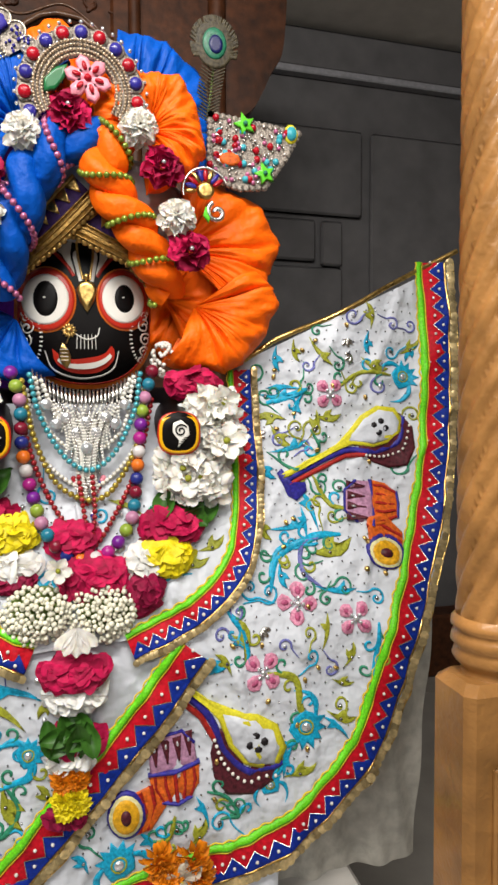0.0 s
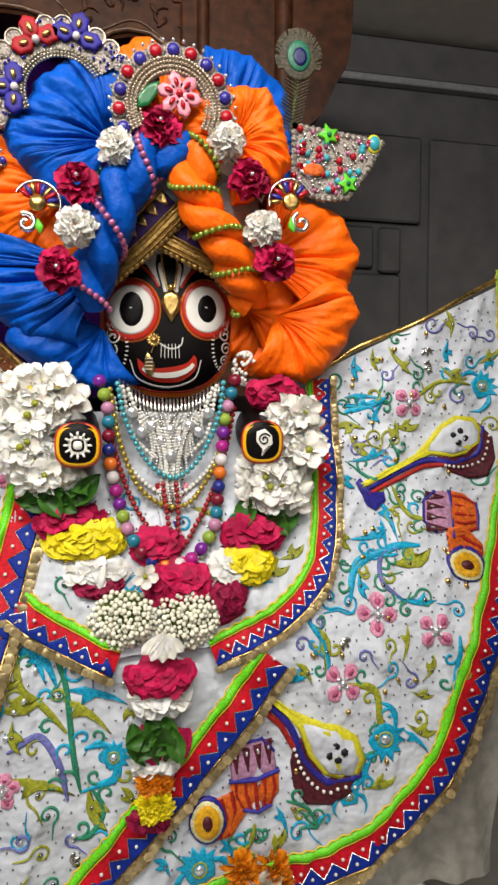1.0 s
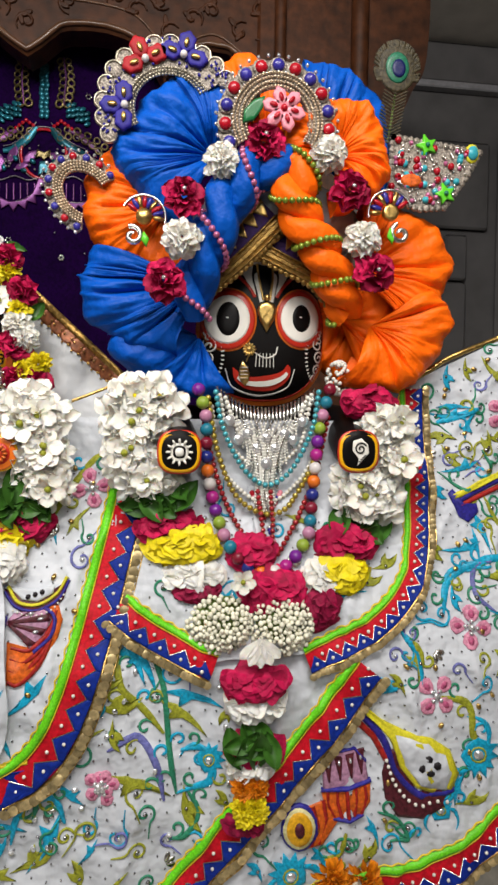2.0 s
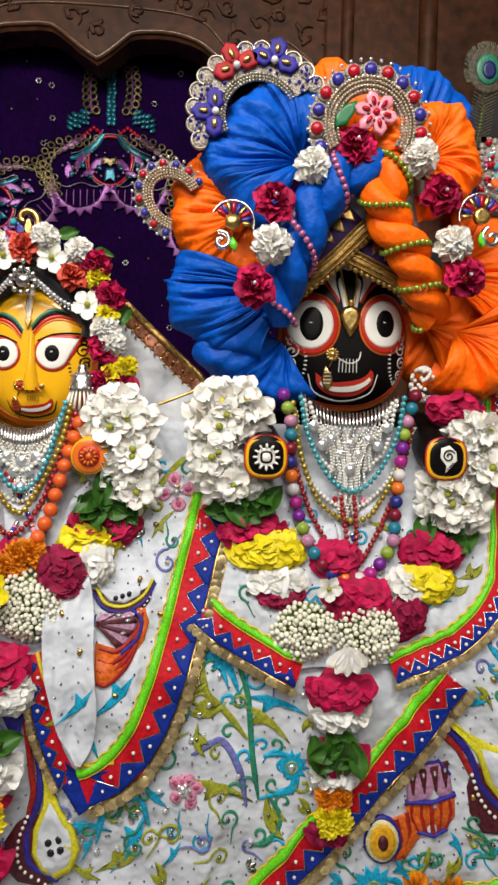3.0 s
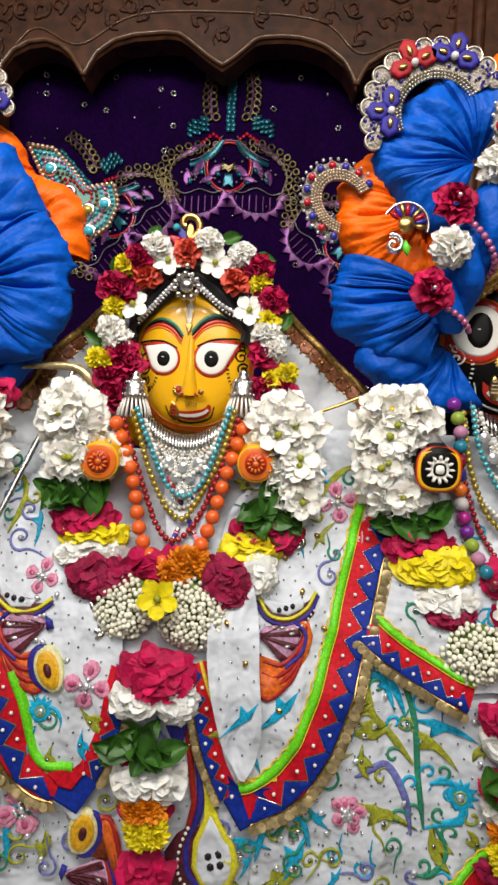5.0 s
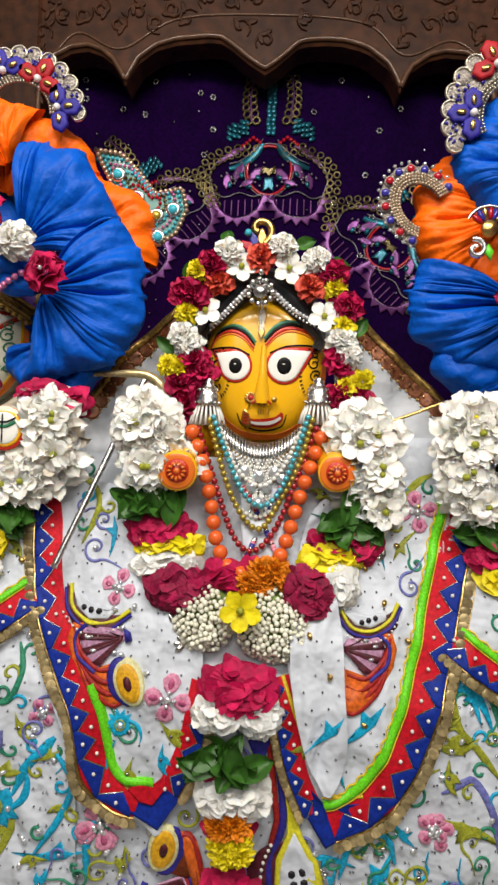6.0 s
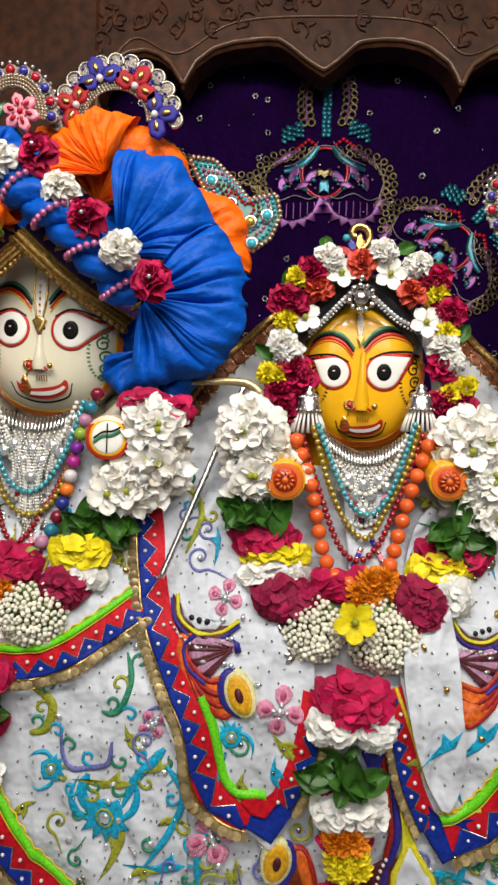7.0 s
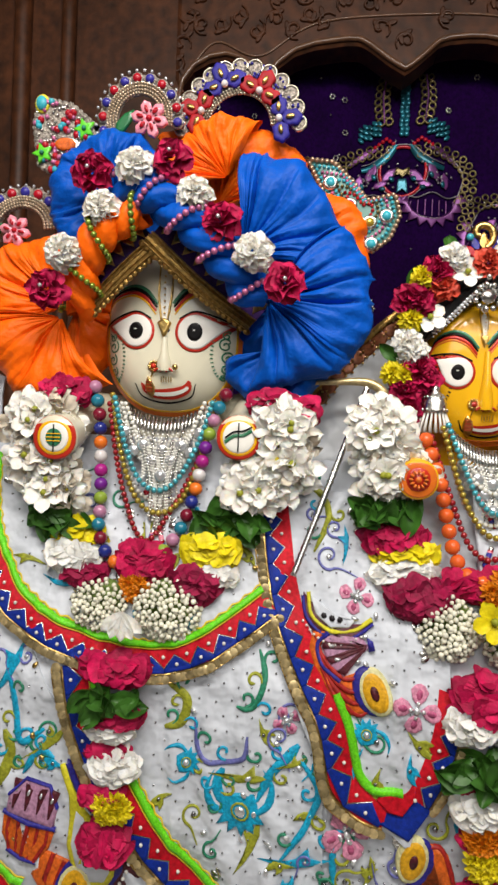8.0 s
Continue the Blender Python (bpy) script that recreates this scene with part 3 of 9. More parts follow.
m.grid([[(PX + 0.005 + r * math.cos(2 * math.pi * j / 40), PYY + r * math.sin(2 * math.pi * j / 40), z - 0.012) for j in range(40)] for r, z in turnp], closed=True)
m.make("turned_collar", LIGHT_WOOD, pillar)
m = Mesh()
box(m, PX - 0.066, PX + 0.05, PYY - 0.05, PYY + 0.042, 0.0, 1.045, b=0.012)
m.make("square_base", LIGHT_WOOD, pillar, smooth=False)
m = Mesh()
for x0, x1, z0, z1 in ((-0.025, 0.035, 0.93, 0.94), (-0.025, 0.035, 0.5, 0.51), (-0.03, -0.02, 0.5, 0.94), (0.03, 0.04, 0.5, 0.94)):
    box(m, PX + x0, PX + x1, PYY - 0.058, PYY - 0.048, z0, z1, b=0.003)
m.ribbon(mix_curve([(PX - 0.02, 0.55), (PX + 0.02, 0.62), (PX - 0.02, 0.72), (PX + 0.02, 0.82), (PX, 0.9)], 30), 0.016, lambda x, z: PYY - 0.05, 0.008)
m.make("carved_panel", LIGHT_WOOD, pillar, smooth=False)

# ---- the three dressed figures ----


def head_outline(cx, cz, a, b_up, b_low, power, taper, n=64):
    out = []
    for i in range(n):
        t = 2 * math.pi * i / n
        c, s = math.cos(t), math.sin(t)
        x = a * math.copysign(abs(c) ** (2 / power), c)
        z = (b_up if s > 0 else b_low) * math.copysign(abs(s) ** (2 / power), s)
        k = 1 - taper * max(0.0, -z / b_low) ** 1.8
        out.append((cx + x * k, cz + z))
    return out


def almond(cx, cz, r, dx, dz, k=1.0):
    """An eye shape: a round about the pupil, drawn out to a point at (dx, dz) from it."""
    d, a = math.hypot(dx, dz), math.atan2(dz, dx)
    half = math.acos(min(0.95, r / d))
    n = 22
    out = [(cx + k * r * math.cos(a + half + (2 * math.pi - 2 * half) * i / n), cz + k * r * math.sin(a + half + (2 * math.pi - 2 * half) * i / n)) for i in range(n + 1)]
    tip = (cx + dx * (1 - (1 - k) * 1.5), cz + dz * (1 - (1 - k) * 1.5))
    for u in (0.35, 0.7):
        out.append((out[n][0] * (1 - u) + tip[0] * u, out[n][1] * (1 - u) + tip[1] * u))
    out.append(tip)
    for u in (0.3, 0.65):
        out.append((tip[0] * (1 - u) + out[0][0] * u, tip[1] * (1 - u) + out[0][1] * u))
    return out


def spiral(cx, cz, r, turns, a0, d, n=26):
    return np.array([(cx + r * (1 - 0.86 * i / n) * math.cos(a0 + d * turns * 2 * math.pi * i / n), cz + r * (1 - 0.86 * i / n) * math.sin(a0 + d * turns * 2 * math.pi * i / n)) for i in range(n)])


def statue(name, label, outline, y0, depth, skin, mats, palms, paint):
    """One mesh: a broad lacquered head, a block body, arm stubs, and the painted pattern."""
    m = Mesh()
    o = np.array(outline)
    c = o.mean(0)

    def surf(x, z):
        d = np.array((x, z)) - c
        k = math.atan2(d[1], d[0])
        ang = np.arctan2(o[:, 1] - c[1], o[:, 0] - c[0])
        i = np.argsort(ang)
        rr = np.interp(k, ang[i], np.linalg.norm(o - c, axis=1)[i], period=2 * math.pi)
        q = min(1.0, np.linalg.norm(d) / rr)
        return y0 + depth * q ** 5

    rows = [[(c[0] + (p[0] - c[0]) * q, y0 + depth * q ** 5, c[1] + (p[1] - c[1]) * q) for p in o] for q in (0.02, 0.15, 0.3, 0.45, 0.6, 0.7, 0.8, 0.88, 0.94, 1.0)]
    for q, y in ((1.0, 0.03), (0.97, 0.08), (0.85, 0.14), (0.5, 0.19), (0.05, 0.2)):
        rows.append([(c[0] + (p[0] - c[0]) * q, y0 + depth + y, c[1] + (p[1] - c[1]) * q) for p in o])
    m.grid(rows, 0, closed=True)
    # body
    zb, zt = 0.5, c[1] - 0.08
    rows = []
    for k in range(9):
        z = zb + (zt - zb) * k / 8
        w = 0.10 + 0.02 * math.sin(k / 8 * 3)
        rows.append([(c[0] + w * math.cos(2 * math.pi * j / 20), y0 + 0.14 + 0.06 * math.sin(2 * math.pi * j / 20), z) for j in range(20)])
    m.grid(rows, 0, closed=True)
    # arm stubs that end in discs facing forward
    for (px, pz, r, py), rings in palms:
        side = 1 if px > c[0] else -1
        m.tube(mix_curve([(c[0] + side * 0.11, y0 + 0.12, pz + 0.05), (px + side * 0.005, y0 + 0.06, pz + 0.05), (px, py + 0.05, pz + 0.012), (px, py + 0.004, pz)], 18), np.interp(np.linspace(0, 1, 19)[:19], [0, 0.6, 1], [r * 0.9, r * 0.95, r])[:len(mix_curve([(0, 0, 0), (1, 0, 0), (2, 0, 0), (3, 0, 0)], 18))], 0, seg=20)
        for k, (q, mi) in enumerate(rings):
            pts = []
            for i in range(24):
                t = 2 * math.pi * i / 24
                e = 0.72 if skin is PAINT_BLACK else 0.95
                pts.append((px + q * r * math.copysign(abs(math.cos(t)) ** e, math.cos(t)), pz + q * r * math.copysign(abs(math.sin(t)) ** e, math.sin(t))))
            m.plate(pts, lambda x, z: py, 0.0015 * (k + 1), mi, lift=0.0)
    for (px, pz, r, py), rings in palms:
        if len(rings) < 4:
            continue
        q = rings[2][0] * 0.62
        for i in range(12):
            t = 2 * math.pi * i / 12
            m.plate(turned(ring(r * 0.13, 6, r * 0.06, r * q), px, pz, t), lambda x, z: py, 0.0015 * (len(rings) + 2), rings[-1][1])
    paint(m, surf, o, c)
    return m.make(name, [skin] + mats, None, label, category="statue")


def rim(m, o, c, surf, k, w, mi, lift, a0=math.pi, a1=2 * math.pi, wide=0.25):
    pts = [c + (p - c) * k for p in o if (p[1] - c[1]) < wide * (c[1] - o[:, 1].min())]
    i = np.argsort([math.atan2(p[1] - c[1] - 0.2, p[0] - c[0]) for p in pts])
    m.ribbon(np.array(pts)[i], w, surf, 0.0012, mi, lift)


def scroll_patch(m, surf, cx, cz, side, s, mi):
    """Curled cheek ornament: a chain of scrolls with leaf strokes and a row of dashes."""
    for k, (dx, dz, r) in enumerate(((0.002, 0.036, 0.008), (0, 0.018, 0.013), (0.004, -0.006, 0.012), (0.001, -0.028, 0.009), (-0.004, -0.044, 0.006))):
        m.ribbon(spiral(cx + side * dx * s, cz + dz * s, r * s, 1.4, 1.0, side), 0.0030 * s, surf, 0.0010, mi, 0.0006)
        m.ribbon(spiral(cx + side * (dx + 0.004) * s, cz + (dz + 0.006) * s, r * 0.6 * s, 0.6, 2.4, -side), 0.0022 * s, surf, 0.0010, mi, 0.0006)
    for i in range(15):
        a = -1.15 + 2.3 * i / 14
        q = np.array((cx - side * 0.022 * s * math.cos(a), cz + 0.046 * s * math.sin(a)))
        m.ribbon(np.array([q, q + np.array((-side * 0.0055 * s * math.cos(a), 0.004 * s * math.sin(a)))]), 0.0026 * s, surf, 0.001, mi, 0.0006)


def mouth(m, surf, cx, cz, w, h, red, white, dark):
    up = mix_curve([(cx - w, cz + 0.55 * h), (cx - 0.55 * w, cz - 0.05 * h), (cx + 0.1 * w, cz + 0.0 * h), (cx + 0.7 * w, cz + 0.3 * h), (cx + w, cz + 1.0 * h)], 20)
    lo = mix_curve([(cx + w, cz + 1.0 * h), (cx + 1.02 * w, cz - 0.1 * h), (cx + 0.45 * w, cz - 0.9 * h), (cx - 0.4 * w, cz - 0.9 * h), (cx - 0.9 * w, cz - 0.3 * h), (cx - w, cz + 0.55 * h)], 24)
    # red lips as a strip between both curves
    k = 20
    a, b = resample(up, 0.0001)[:: max(1, len(resample(up, 0.0001)) // k)][:k], resample(lo[::-1], 0.0001)[:: max(1, len(resample(lo[::-1], 0.0001)) // k)][:k]
    a, b = a[:min(len(a), len(b))], b[:min(len(a), len(b))]
    m.grid([[(q[0], surf(*q) - 0.002, q[1]) for q in (a[i], 0.5 * (a[i] + b[i]), b[i])] for i in range(len(a))], red)
    m.grid([[(q[0], surf(*q) - 0.0035, q[1]) for q in (a[i] * (1 - u) + b[i] * u for u in (0.34, 0.5, 0.70))] for i in range(3, len(a) - 2)], white)
    sm = mix_curve([(cx - 1.25 * w, cz + 0.45 * h), (cx - 0.95 * w, cz - 0.75 * h), (cx, cz - 1.28 * h), (cx + 0.95 * w, cz - 0.75 * h), (cx + 1.2 * w, cz + 0.5 * h)], 30)
    m.ribbon(sm, 0.0035, surf, 0.001, dark, 0.0006, taper=([0, 0.5, 1], [0.5, 1, 0.5]))


def nose_ring(m, surf, cx, cz, s, gold, red, line, hook=True):
    """Nose ornament: a small rayed flower, a paisley drop and fine chains."""
    fx, fz = cx - 0.026 * s, cz + 0.016 * s
    for i in range(12):
        a = i * math.pi / 6
        m.plate(turned(ring(0.0048 * s, 6, 0.0022 * s, 0.008 * s), fx, fz, a), surf, 0.004, gold)
    m.disc((fx, fz), 0.0055 * s, surf, 0.006, gold if hook else red, seg=10)
    m.plate(turned([(0, 0.022), (0.006, 0.012), (0.010, 0.0), (0.008, -0.012), (0, -0.022), (-0.008, -0.012), (-0.010, 0.0), (-0.006, 0.012)], cx - 0.034 * s, cz - 0.026 * s, 0.15, s), surf, 0.006, gold)
    for i in range(4):
        m.ribbon(np.array([(cx - 0.041 * s, cz - 0.016 * s - 0.006 * s * i), (cx - 0.028 * s, cz - 0.016 * s - 0.006 * s * i)]), 0.0016, surf, 0.007, line if hook else red, 0.002)
    m.ribbon(np.array([(fx, fz - 0.008 * s), (cx - 0.031 * s, cz - 0.006 * s)]), 0.002, surf, 0.005, gold, 0.001)
    if hook:
        for i in range(6):
            m.ribbon(np.array([(cx + (-0.013 + 0.006 * i) * s, cz + 0.010 * s), (cx + (-0.014 + 0.0064 * i) * s, cz - 0.014 * s)]), 0.0013, surf, 0.0015, line, 0.0006)
        m.ribbon(mix_curve([(cx - 0.018 * s, cz + 0.012 * s), (cx + 0.002 * s, cz + 0.002 * s), (cx + 0.020 * s, cz + 0.008 * s), (cx + 0.024 * s, cz + 0.022 * s)], 14), 0.0022, surf, 0.002, line, 0.0008)
    else:
        for i in range(5):
            m.ribbon(np.array([(cx + (-0.010 + 0.005 * i) * s, cz - 0.004 * s), (cx + (-0.010 + 0.005 * i) * s, cz - 0.016 * s)]), 0.0016, surf, 0.003, gold, 0.002)
        m.ball((cx + 0.020 * s, surf(cx + 0.02 * s, cz) - 0.012, cz + 0.014 * s), 0.0062 * s, gold, seg=10, rings=6)


# material slots of the figures: 1 white, 2 red, 3 black, 4 gold, 5 yellow, 6 orange, 7 green
SLOTS = [PAINT_WHITE, PAINT_RED, PAINT_BLACK, GOLD, PAINT_YELLOW, PAINT_ORANGE, PAINT_GREEN]


def paint_black(m, surf, o, c):
    rim(m, o, c, surf, 0.985, 0.008, 6, 0.0006)
    rim(m, o, c, surf, 0.950, 0.004, 2, 0.0006)
    for (x, z), rx, rz, px_, pz_ in (((-0.049, 1.604), 0.050, 0.056, 0.0215, 0.032), ((0.088, 1.609), 0.047, 0.054, 0.0180, 0.026)):
        m.disc((x, z), rx + 0.003, surf, 0.0010, 6, seg=32, rz=rz + 0.003)
        m.disc((x, z), rx, surf, 0.0018, 2, seg=32, rz=rz)
        m.disc((x - 0.001, z), rx * 0.82, surf, 0.0028, 1, seg=32, rz=rz * 0.80)
        m.disc((x, z + 0.001), px_, surf, 0.0038, 3, seg=24, rz=pz_)
        # a glint on the pupil, put in as a white speck
        m.disc((x - 0.002, z + 0.003), 0.003, surf, 0.0042, 1, seg=8, rz=0.0014)
    m.plate([(0.122, 1.646), (0.134, 1.630), (0.144, 1.637), (0.141, 1.622), (0.132, 1.600), (0.134, 1.618)], surf, 0.0015, 2)
    # brow mark: a gilded fork on black, with a heart-shaped leaf under it
    for s in (-1, 1):
        m.ribbon(np.array([(0.020 + s * 0.0185, 1.720), (0.020 + s * 0.0165, 1.680), (0.0215 + s * 0.008, 1.638)]), 0.010, surf, 0.002, 1, 0.001)
        m.ribbon(np.array([(0.020 + s * 0.015, 1.720), (0.020 + s * 0.013, 1.680), (0.0215 + s * 0.006, 1.640)]), 0.005, surf, 0.004, 4, 0.001)
        m.plate([(0.020 + s * 0.022, 1.716), (0.020 + s * 0.052, 1.698), (0.020 + s * 0.030, 1.668), (0.020 + s * 0.018, 1.648)], surf, 0.0015, 1)
        m.ribbon(mix_curve([(0.020 + s * 0.020, 1.646), (0.020 + s * 0.034, 1.668), (0.020 + s * 0.062, 1.693), (0.020 + s * 0.095, 1.690)], 14), 0.006, surf, 0.0022, 2, 0.0008)
    m.plate([(0.004, 1.622), (0.009, 1.634), (0.022, 1.638), (0.035, 1.634), (0.040, 1.622), (0.034, 1.602), (0.022, 1.582), (0.010, 1.602)], surf, 0.008, 4)
    m.ball((0.0215, surf(0.0215, 1.645) - 0.006, 1.645), 0.006, 4, seg=10, rings=6)
    mouth(m, surf, 0.014, 1.502, 0.053, 0.028, 2, 1, 1)
    nose_ring(m, surf, 0.018, 1.533, 1.05, 4, 2, 1)
    palm = lambda a, b: 1.085
    m.plate([(0.158, 1.386), (0.172, 1.391), (0.184, 1.380), (0.186, 1.366), (0.176, 1.354), (0.166, 1.344), (0.168, 1.356), (0.157, 1.370)], palm, 0.002, 1)
    m.ribbon(spiral(0.171, 1.373, 0.011, 1.6, 0.5, 1), 0.0026, palm, 0.002, 3, 0.0025)
    for k in range(4):
        m.ribbon(np.array([(0.167 + 0.003 * k, 1.352 + 0.003 * k), (0.174 + 0.003 * k, 1.350 + 0.004 * k)]), 0.0012, palm, 0.002, 3, 0.0025)
    for (x, z), s in zip(((-0.082, 1.538), (0.124, 1.546)), (-1, 1)):
        scroll_patch(m, surf, x, z, s, 1.0, 1)


def paint_almond_face(eyes, tilak, lips, cheeks, brow, line):
    def paint(m, surf, o, c):
        rim(m, o, c, surf, 0.985, 0.009, 6, 0.0006)
        rim(m, o, c, surf, 0.955, 0.004, 5 if brow == 7 else 6, 0.0006)
        for x, z, r, dx, dz in eyes:
            s = 1 if dx > 0 else -1
            m.plate(almond(x, z, r, dx, dz), surf, 0.0015, 2)
            m.plate(almond(x, z, r, dx, dz, 0.86), surf, 0.003, 1)
            m.disc((x, z), r * 0.40, surf, 0.0042, 3, seg=20, rz=r * 0.47)
            # highlight of the pupil, painted as a flat white fleck
            m.disc((x - 0.001, z + 0.003), 0.0028, surf, 0.0048, 1, seg=8, rz=0.0012)
            # dark upper lid line, and the brow in three colours
            m.ribbon(mix_curve([(x - s * r * 0.8, z + r * 0.66), (x, z + r * 1.03), (x + dx * 0.55, z + (r + dz) * 0.55), (x + dx * 1.02, z + dz * 1.05)], 18), 0.0032, surf, 0.0022, 3, 0.0006)
            b = mix_curve([(x - s * r * 1.05, z + r * 1.05), (x - s * r * 0.45, z + r * 1.75), (x + s * r * 0.35, z + r * 2.05), (x + dx * 0.8, z + r * 1.72), (x + dx * 1.08, z + r * 0.95)], 22)
            taper = ([0, 0.35, 1], [0.55, 1, 0.35])
            m.ribbon(b, r * 0.22, surf, 0.0015, 2, 0.0004, taper=taper)
            m.ribbon(b - np.array([0, r * 0.18]), r * 0.12, surf, 0.0013, 6 if brow == 3 else 5, 0.0004, taper=taper)
            m.ribbon(b + np.array([-s * r * 0.05, r * 0.19]), r * 0.20, surf, 0.0013, 3, 0.0004, taper=taper)
            m.ribbon(b + np.array([-s * r * 0.10, r * 0.36]), r * 0.20, surf, 0.0012, 7, 0.0004, taper=([0, 0.35, 1], [0.7, 1, 0.1]))
        x, z, s = tilak
        m.ribbon(np.array([(x, z + 0.13 * s), (x, z + 0.06 * s), (x, z + 0.01 * s)]), 0.022 * s, surf, 0.002, 1, 0.001)
        for d in (-1, 1):
            m.ribbon(np.array([(x + d * 0.014 * s, z + 0.13 * s), (x + d * 0.013 * s, z + 0.06 * s), (x + d * 0.006 * s, z + 0.01 * s)]), 0.005 * s, surf, 0.004, 4, 0.001)
        for k in range(9):
            m.ball((x, surf(x, z) - 0.005, z + 0.012 * k * s), 0.0024 * s, 4, seg=6, rings=4)
        m.plate([(x - 0.014 * s, z + 0.006), (x, z + 0.016 * s), (x + 0.014 * s, z + 0.006), (x, z - 0.026 * s)], surf, 0.007, 4)
        # nose ridge with two painted nostrils
        x, z, w, h = lips
        tip = z + h * 1.55
        top = tilak[1] - 0.02
        m.ribbon(np.array([(x - 0.002, top), (x - 0.002, (top + tip) / 2), (x - 0.002, tip + 0.012), (x - 0.002, tip)]), 0.034, surf, 0.013, 0, 0.0, taper=([0, 0.3, 0.8, 1], [0.28, 0.42, 1.0, 0.7]))
        for d in (-1, 1):
            m.ribbon(mix_curve([(x - 0.002 + d * 0.004, tip - 0.002), (x - 0.002 + d * 0.010, tip + 0.004), (x - 0.002 + d * 0.017, tip - 0.001)], 8), 0.004, surf, 0.003, 2, 0.006)
        mouth(m, surf, x, z, w, h, 2, 1, 3)
        nose_ring(m, surf, x + 0.002, z + h * 1.25, 0.9, 4, 2, 3, False)
        for (x, z), s in zip(cheeks, (-1, 1)):
            scroll_patch(m, surf, x, z, s, 0.95, line)
    return paint


def paint_cream(base, left, right):
    def paint(m, surf, o, c):
        base(m, surf, o, c)
        (x, z, y) = left
        f = lambda a, b: y - 0.005
        m.plate(ring(0.014, 16, 0.015, x, z), f, 0.001, 7)
        for k in range(3):
            m.ribbon(np.array([(x - 0.012, z - 0.006 + 0.006 * k), (x + 0.012, z - 0.006 + 0.006 * k)]), 0.002, f, 0.002, 5, 0.001)
        m.ribbon(np.array([(x, z + 0.022), (x, z), (x, z - 0.024)]), 0.002, f, 0.002, 3, 0.001)
        (x, z, y) = right
        f = lambda a, b: y - 0.005
        m.ribbon(mix_curve([(x - 0.022, z - 0.008), (x - 0.008, z + 0.002), (x + 0.008, z + 0.004), (x + 0.022, z + 0.012)], 14), 0.006, f, 0.002, 7)
        m.ribbon(mix_curve([(x - 0.022, z - 0.001), (x - 0.008, z + 0.009), (x + 0.008, z + 0.011), (x + 0.022, z + 0.018)], 14), 0.003, f, 0.002, 3)
        m.ribbon(np.array([(x, z + 0.024), (x, z), (x, z - 0.024)]), 0.0022, f, 0.002, 3, 0.001)
    return paint


J_FACE = head_outline(0.020, 1.574, 0.124, 0.165, 0.124, 2.45, 0.06)
statue("statue", "black lacquered wooden figure with round white eyes", J_FACE, 1.198, 0.05, PAINT_BLACK, SLOTS,
       [((-0.137, 1.364, 0.037, 1.09), [(1.0, 2), (0.93, 5), (0.8, 3), (0.42, 1), (0.3, 3), (0.2, 1)]), ((0.169, 1.368, 0.037, 1.09), [(1.0, 2), (0.93, 5), (0.8, 3)])], paint_black)
S_FACE = head_outline(-0.551, 1.535, 0.108, 0.13, 0.128, 2.7, 0.20)
statue("statue", "ochre yellow lacquered figure with long almond eyes", S_FACE, 1.218, 0.034, PAINT_YELLOW, SLOTS,
       [((-0.681, 1.350, 0.032, 1.10), [(1.0, 5), (0.92, 6), (0.60, 2), (0.42, 6), (0.30, 2), (0.16, 6)]), ((-0.427, 1.358, 0.030, 1.10), [(1.0, 5), (0.92, 6), (0.60, 2), (0.42, 6), (0.30, 2), (0.16, 6)])],
       paint_almond_face([(-0.603, 1.533, 0.030, -0.045, 0.028), (-0.517, 1.536, 0.033, 0.059, 0.036)], (-0.560, 1.590, 0.50), (-0.552, 1.442, 0.036, 0.017), [(-0.636, 1.520), (-0.464, 1.526)], 3, 3))
B_FACE = head_outline(-1.117, 1.581, 0.128, 0.175, 0.141, 2.5, 0.1)
statue("statue", "cream white lacquered figure with almond eyes", B_FACE, 1.2, 0.05, PAINT_CREAM, SLOTS,
       [((-1.274, 1.394, 0.037, 1.085), [(1.0, 2), (0.8, 5), (0.66, 1)]), ((-0.971, 1.405, 0.037, 1.115), [(1.0, 2), (0.84, 5), (0.72, 1)])],
       paint_cream(paint_almond_face([(-1.176, 1.591, 0.034, -0.066, 0.012), (-1.068, 1.590, 0.036, 0.075, 0.014)], (-1.124, 1.600, 0.92), (-1.120, 1.488, 0.046, 0.020), [(-1.222, 1.545), (-1.014, 1.552)], 7, 7), (-1.274, 1.394, 1.085), (-0.971, 1.405, 1.115)))

# ---- flowers ----


def petal_shape(mesh, w, l, cup, curl, wave, seed, mi=0):
    """A cupped petal with a rounded, slightly ruffled tip, from the origin along +y, open to +z."""
    r = random.Random(seed)
    rows = []
    ph = r.uniform(0, 6)
    for t, k in ((0.0, 0.30), (0.25, 0.68), (0.5, 0.95), (0.75, 1.0), (0.92, 0.80), (1.0, 0.46)):
        row = []
        for j in range(5):
            s = j / 2 - 1
            row.append((w * k * s * 0.5, l * t * (1 - (0.02 + 0.07 * t) * s * s), cup * s * s * w * k + curl * t * t * l + wave * t * (math.sin(3 * s + ph + 2.5 * t) + 0.6 * math.sin(7 * s + 2 * ph))))
        rows.append(row)
    mesh.grid(rows, mi)


def xform(mesh, m, start=0):
    mesh.v[start:] = [tuple(m @ Vector(q)) for q in mesh.v[start:]]


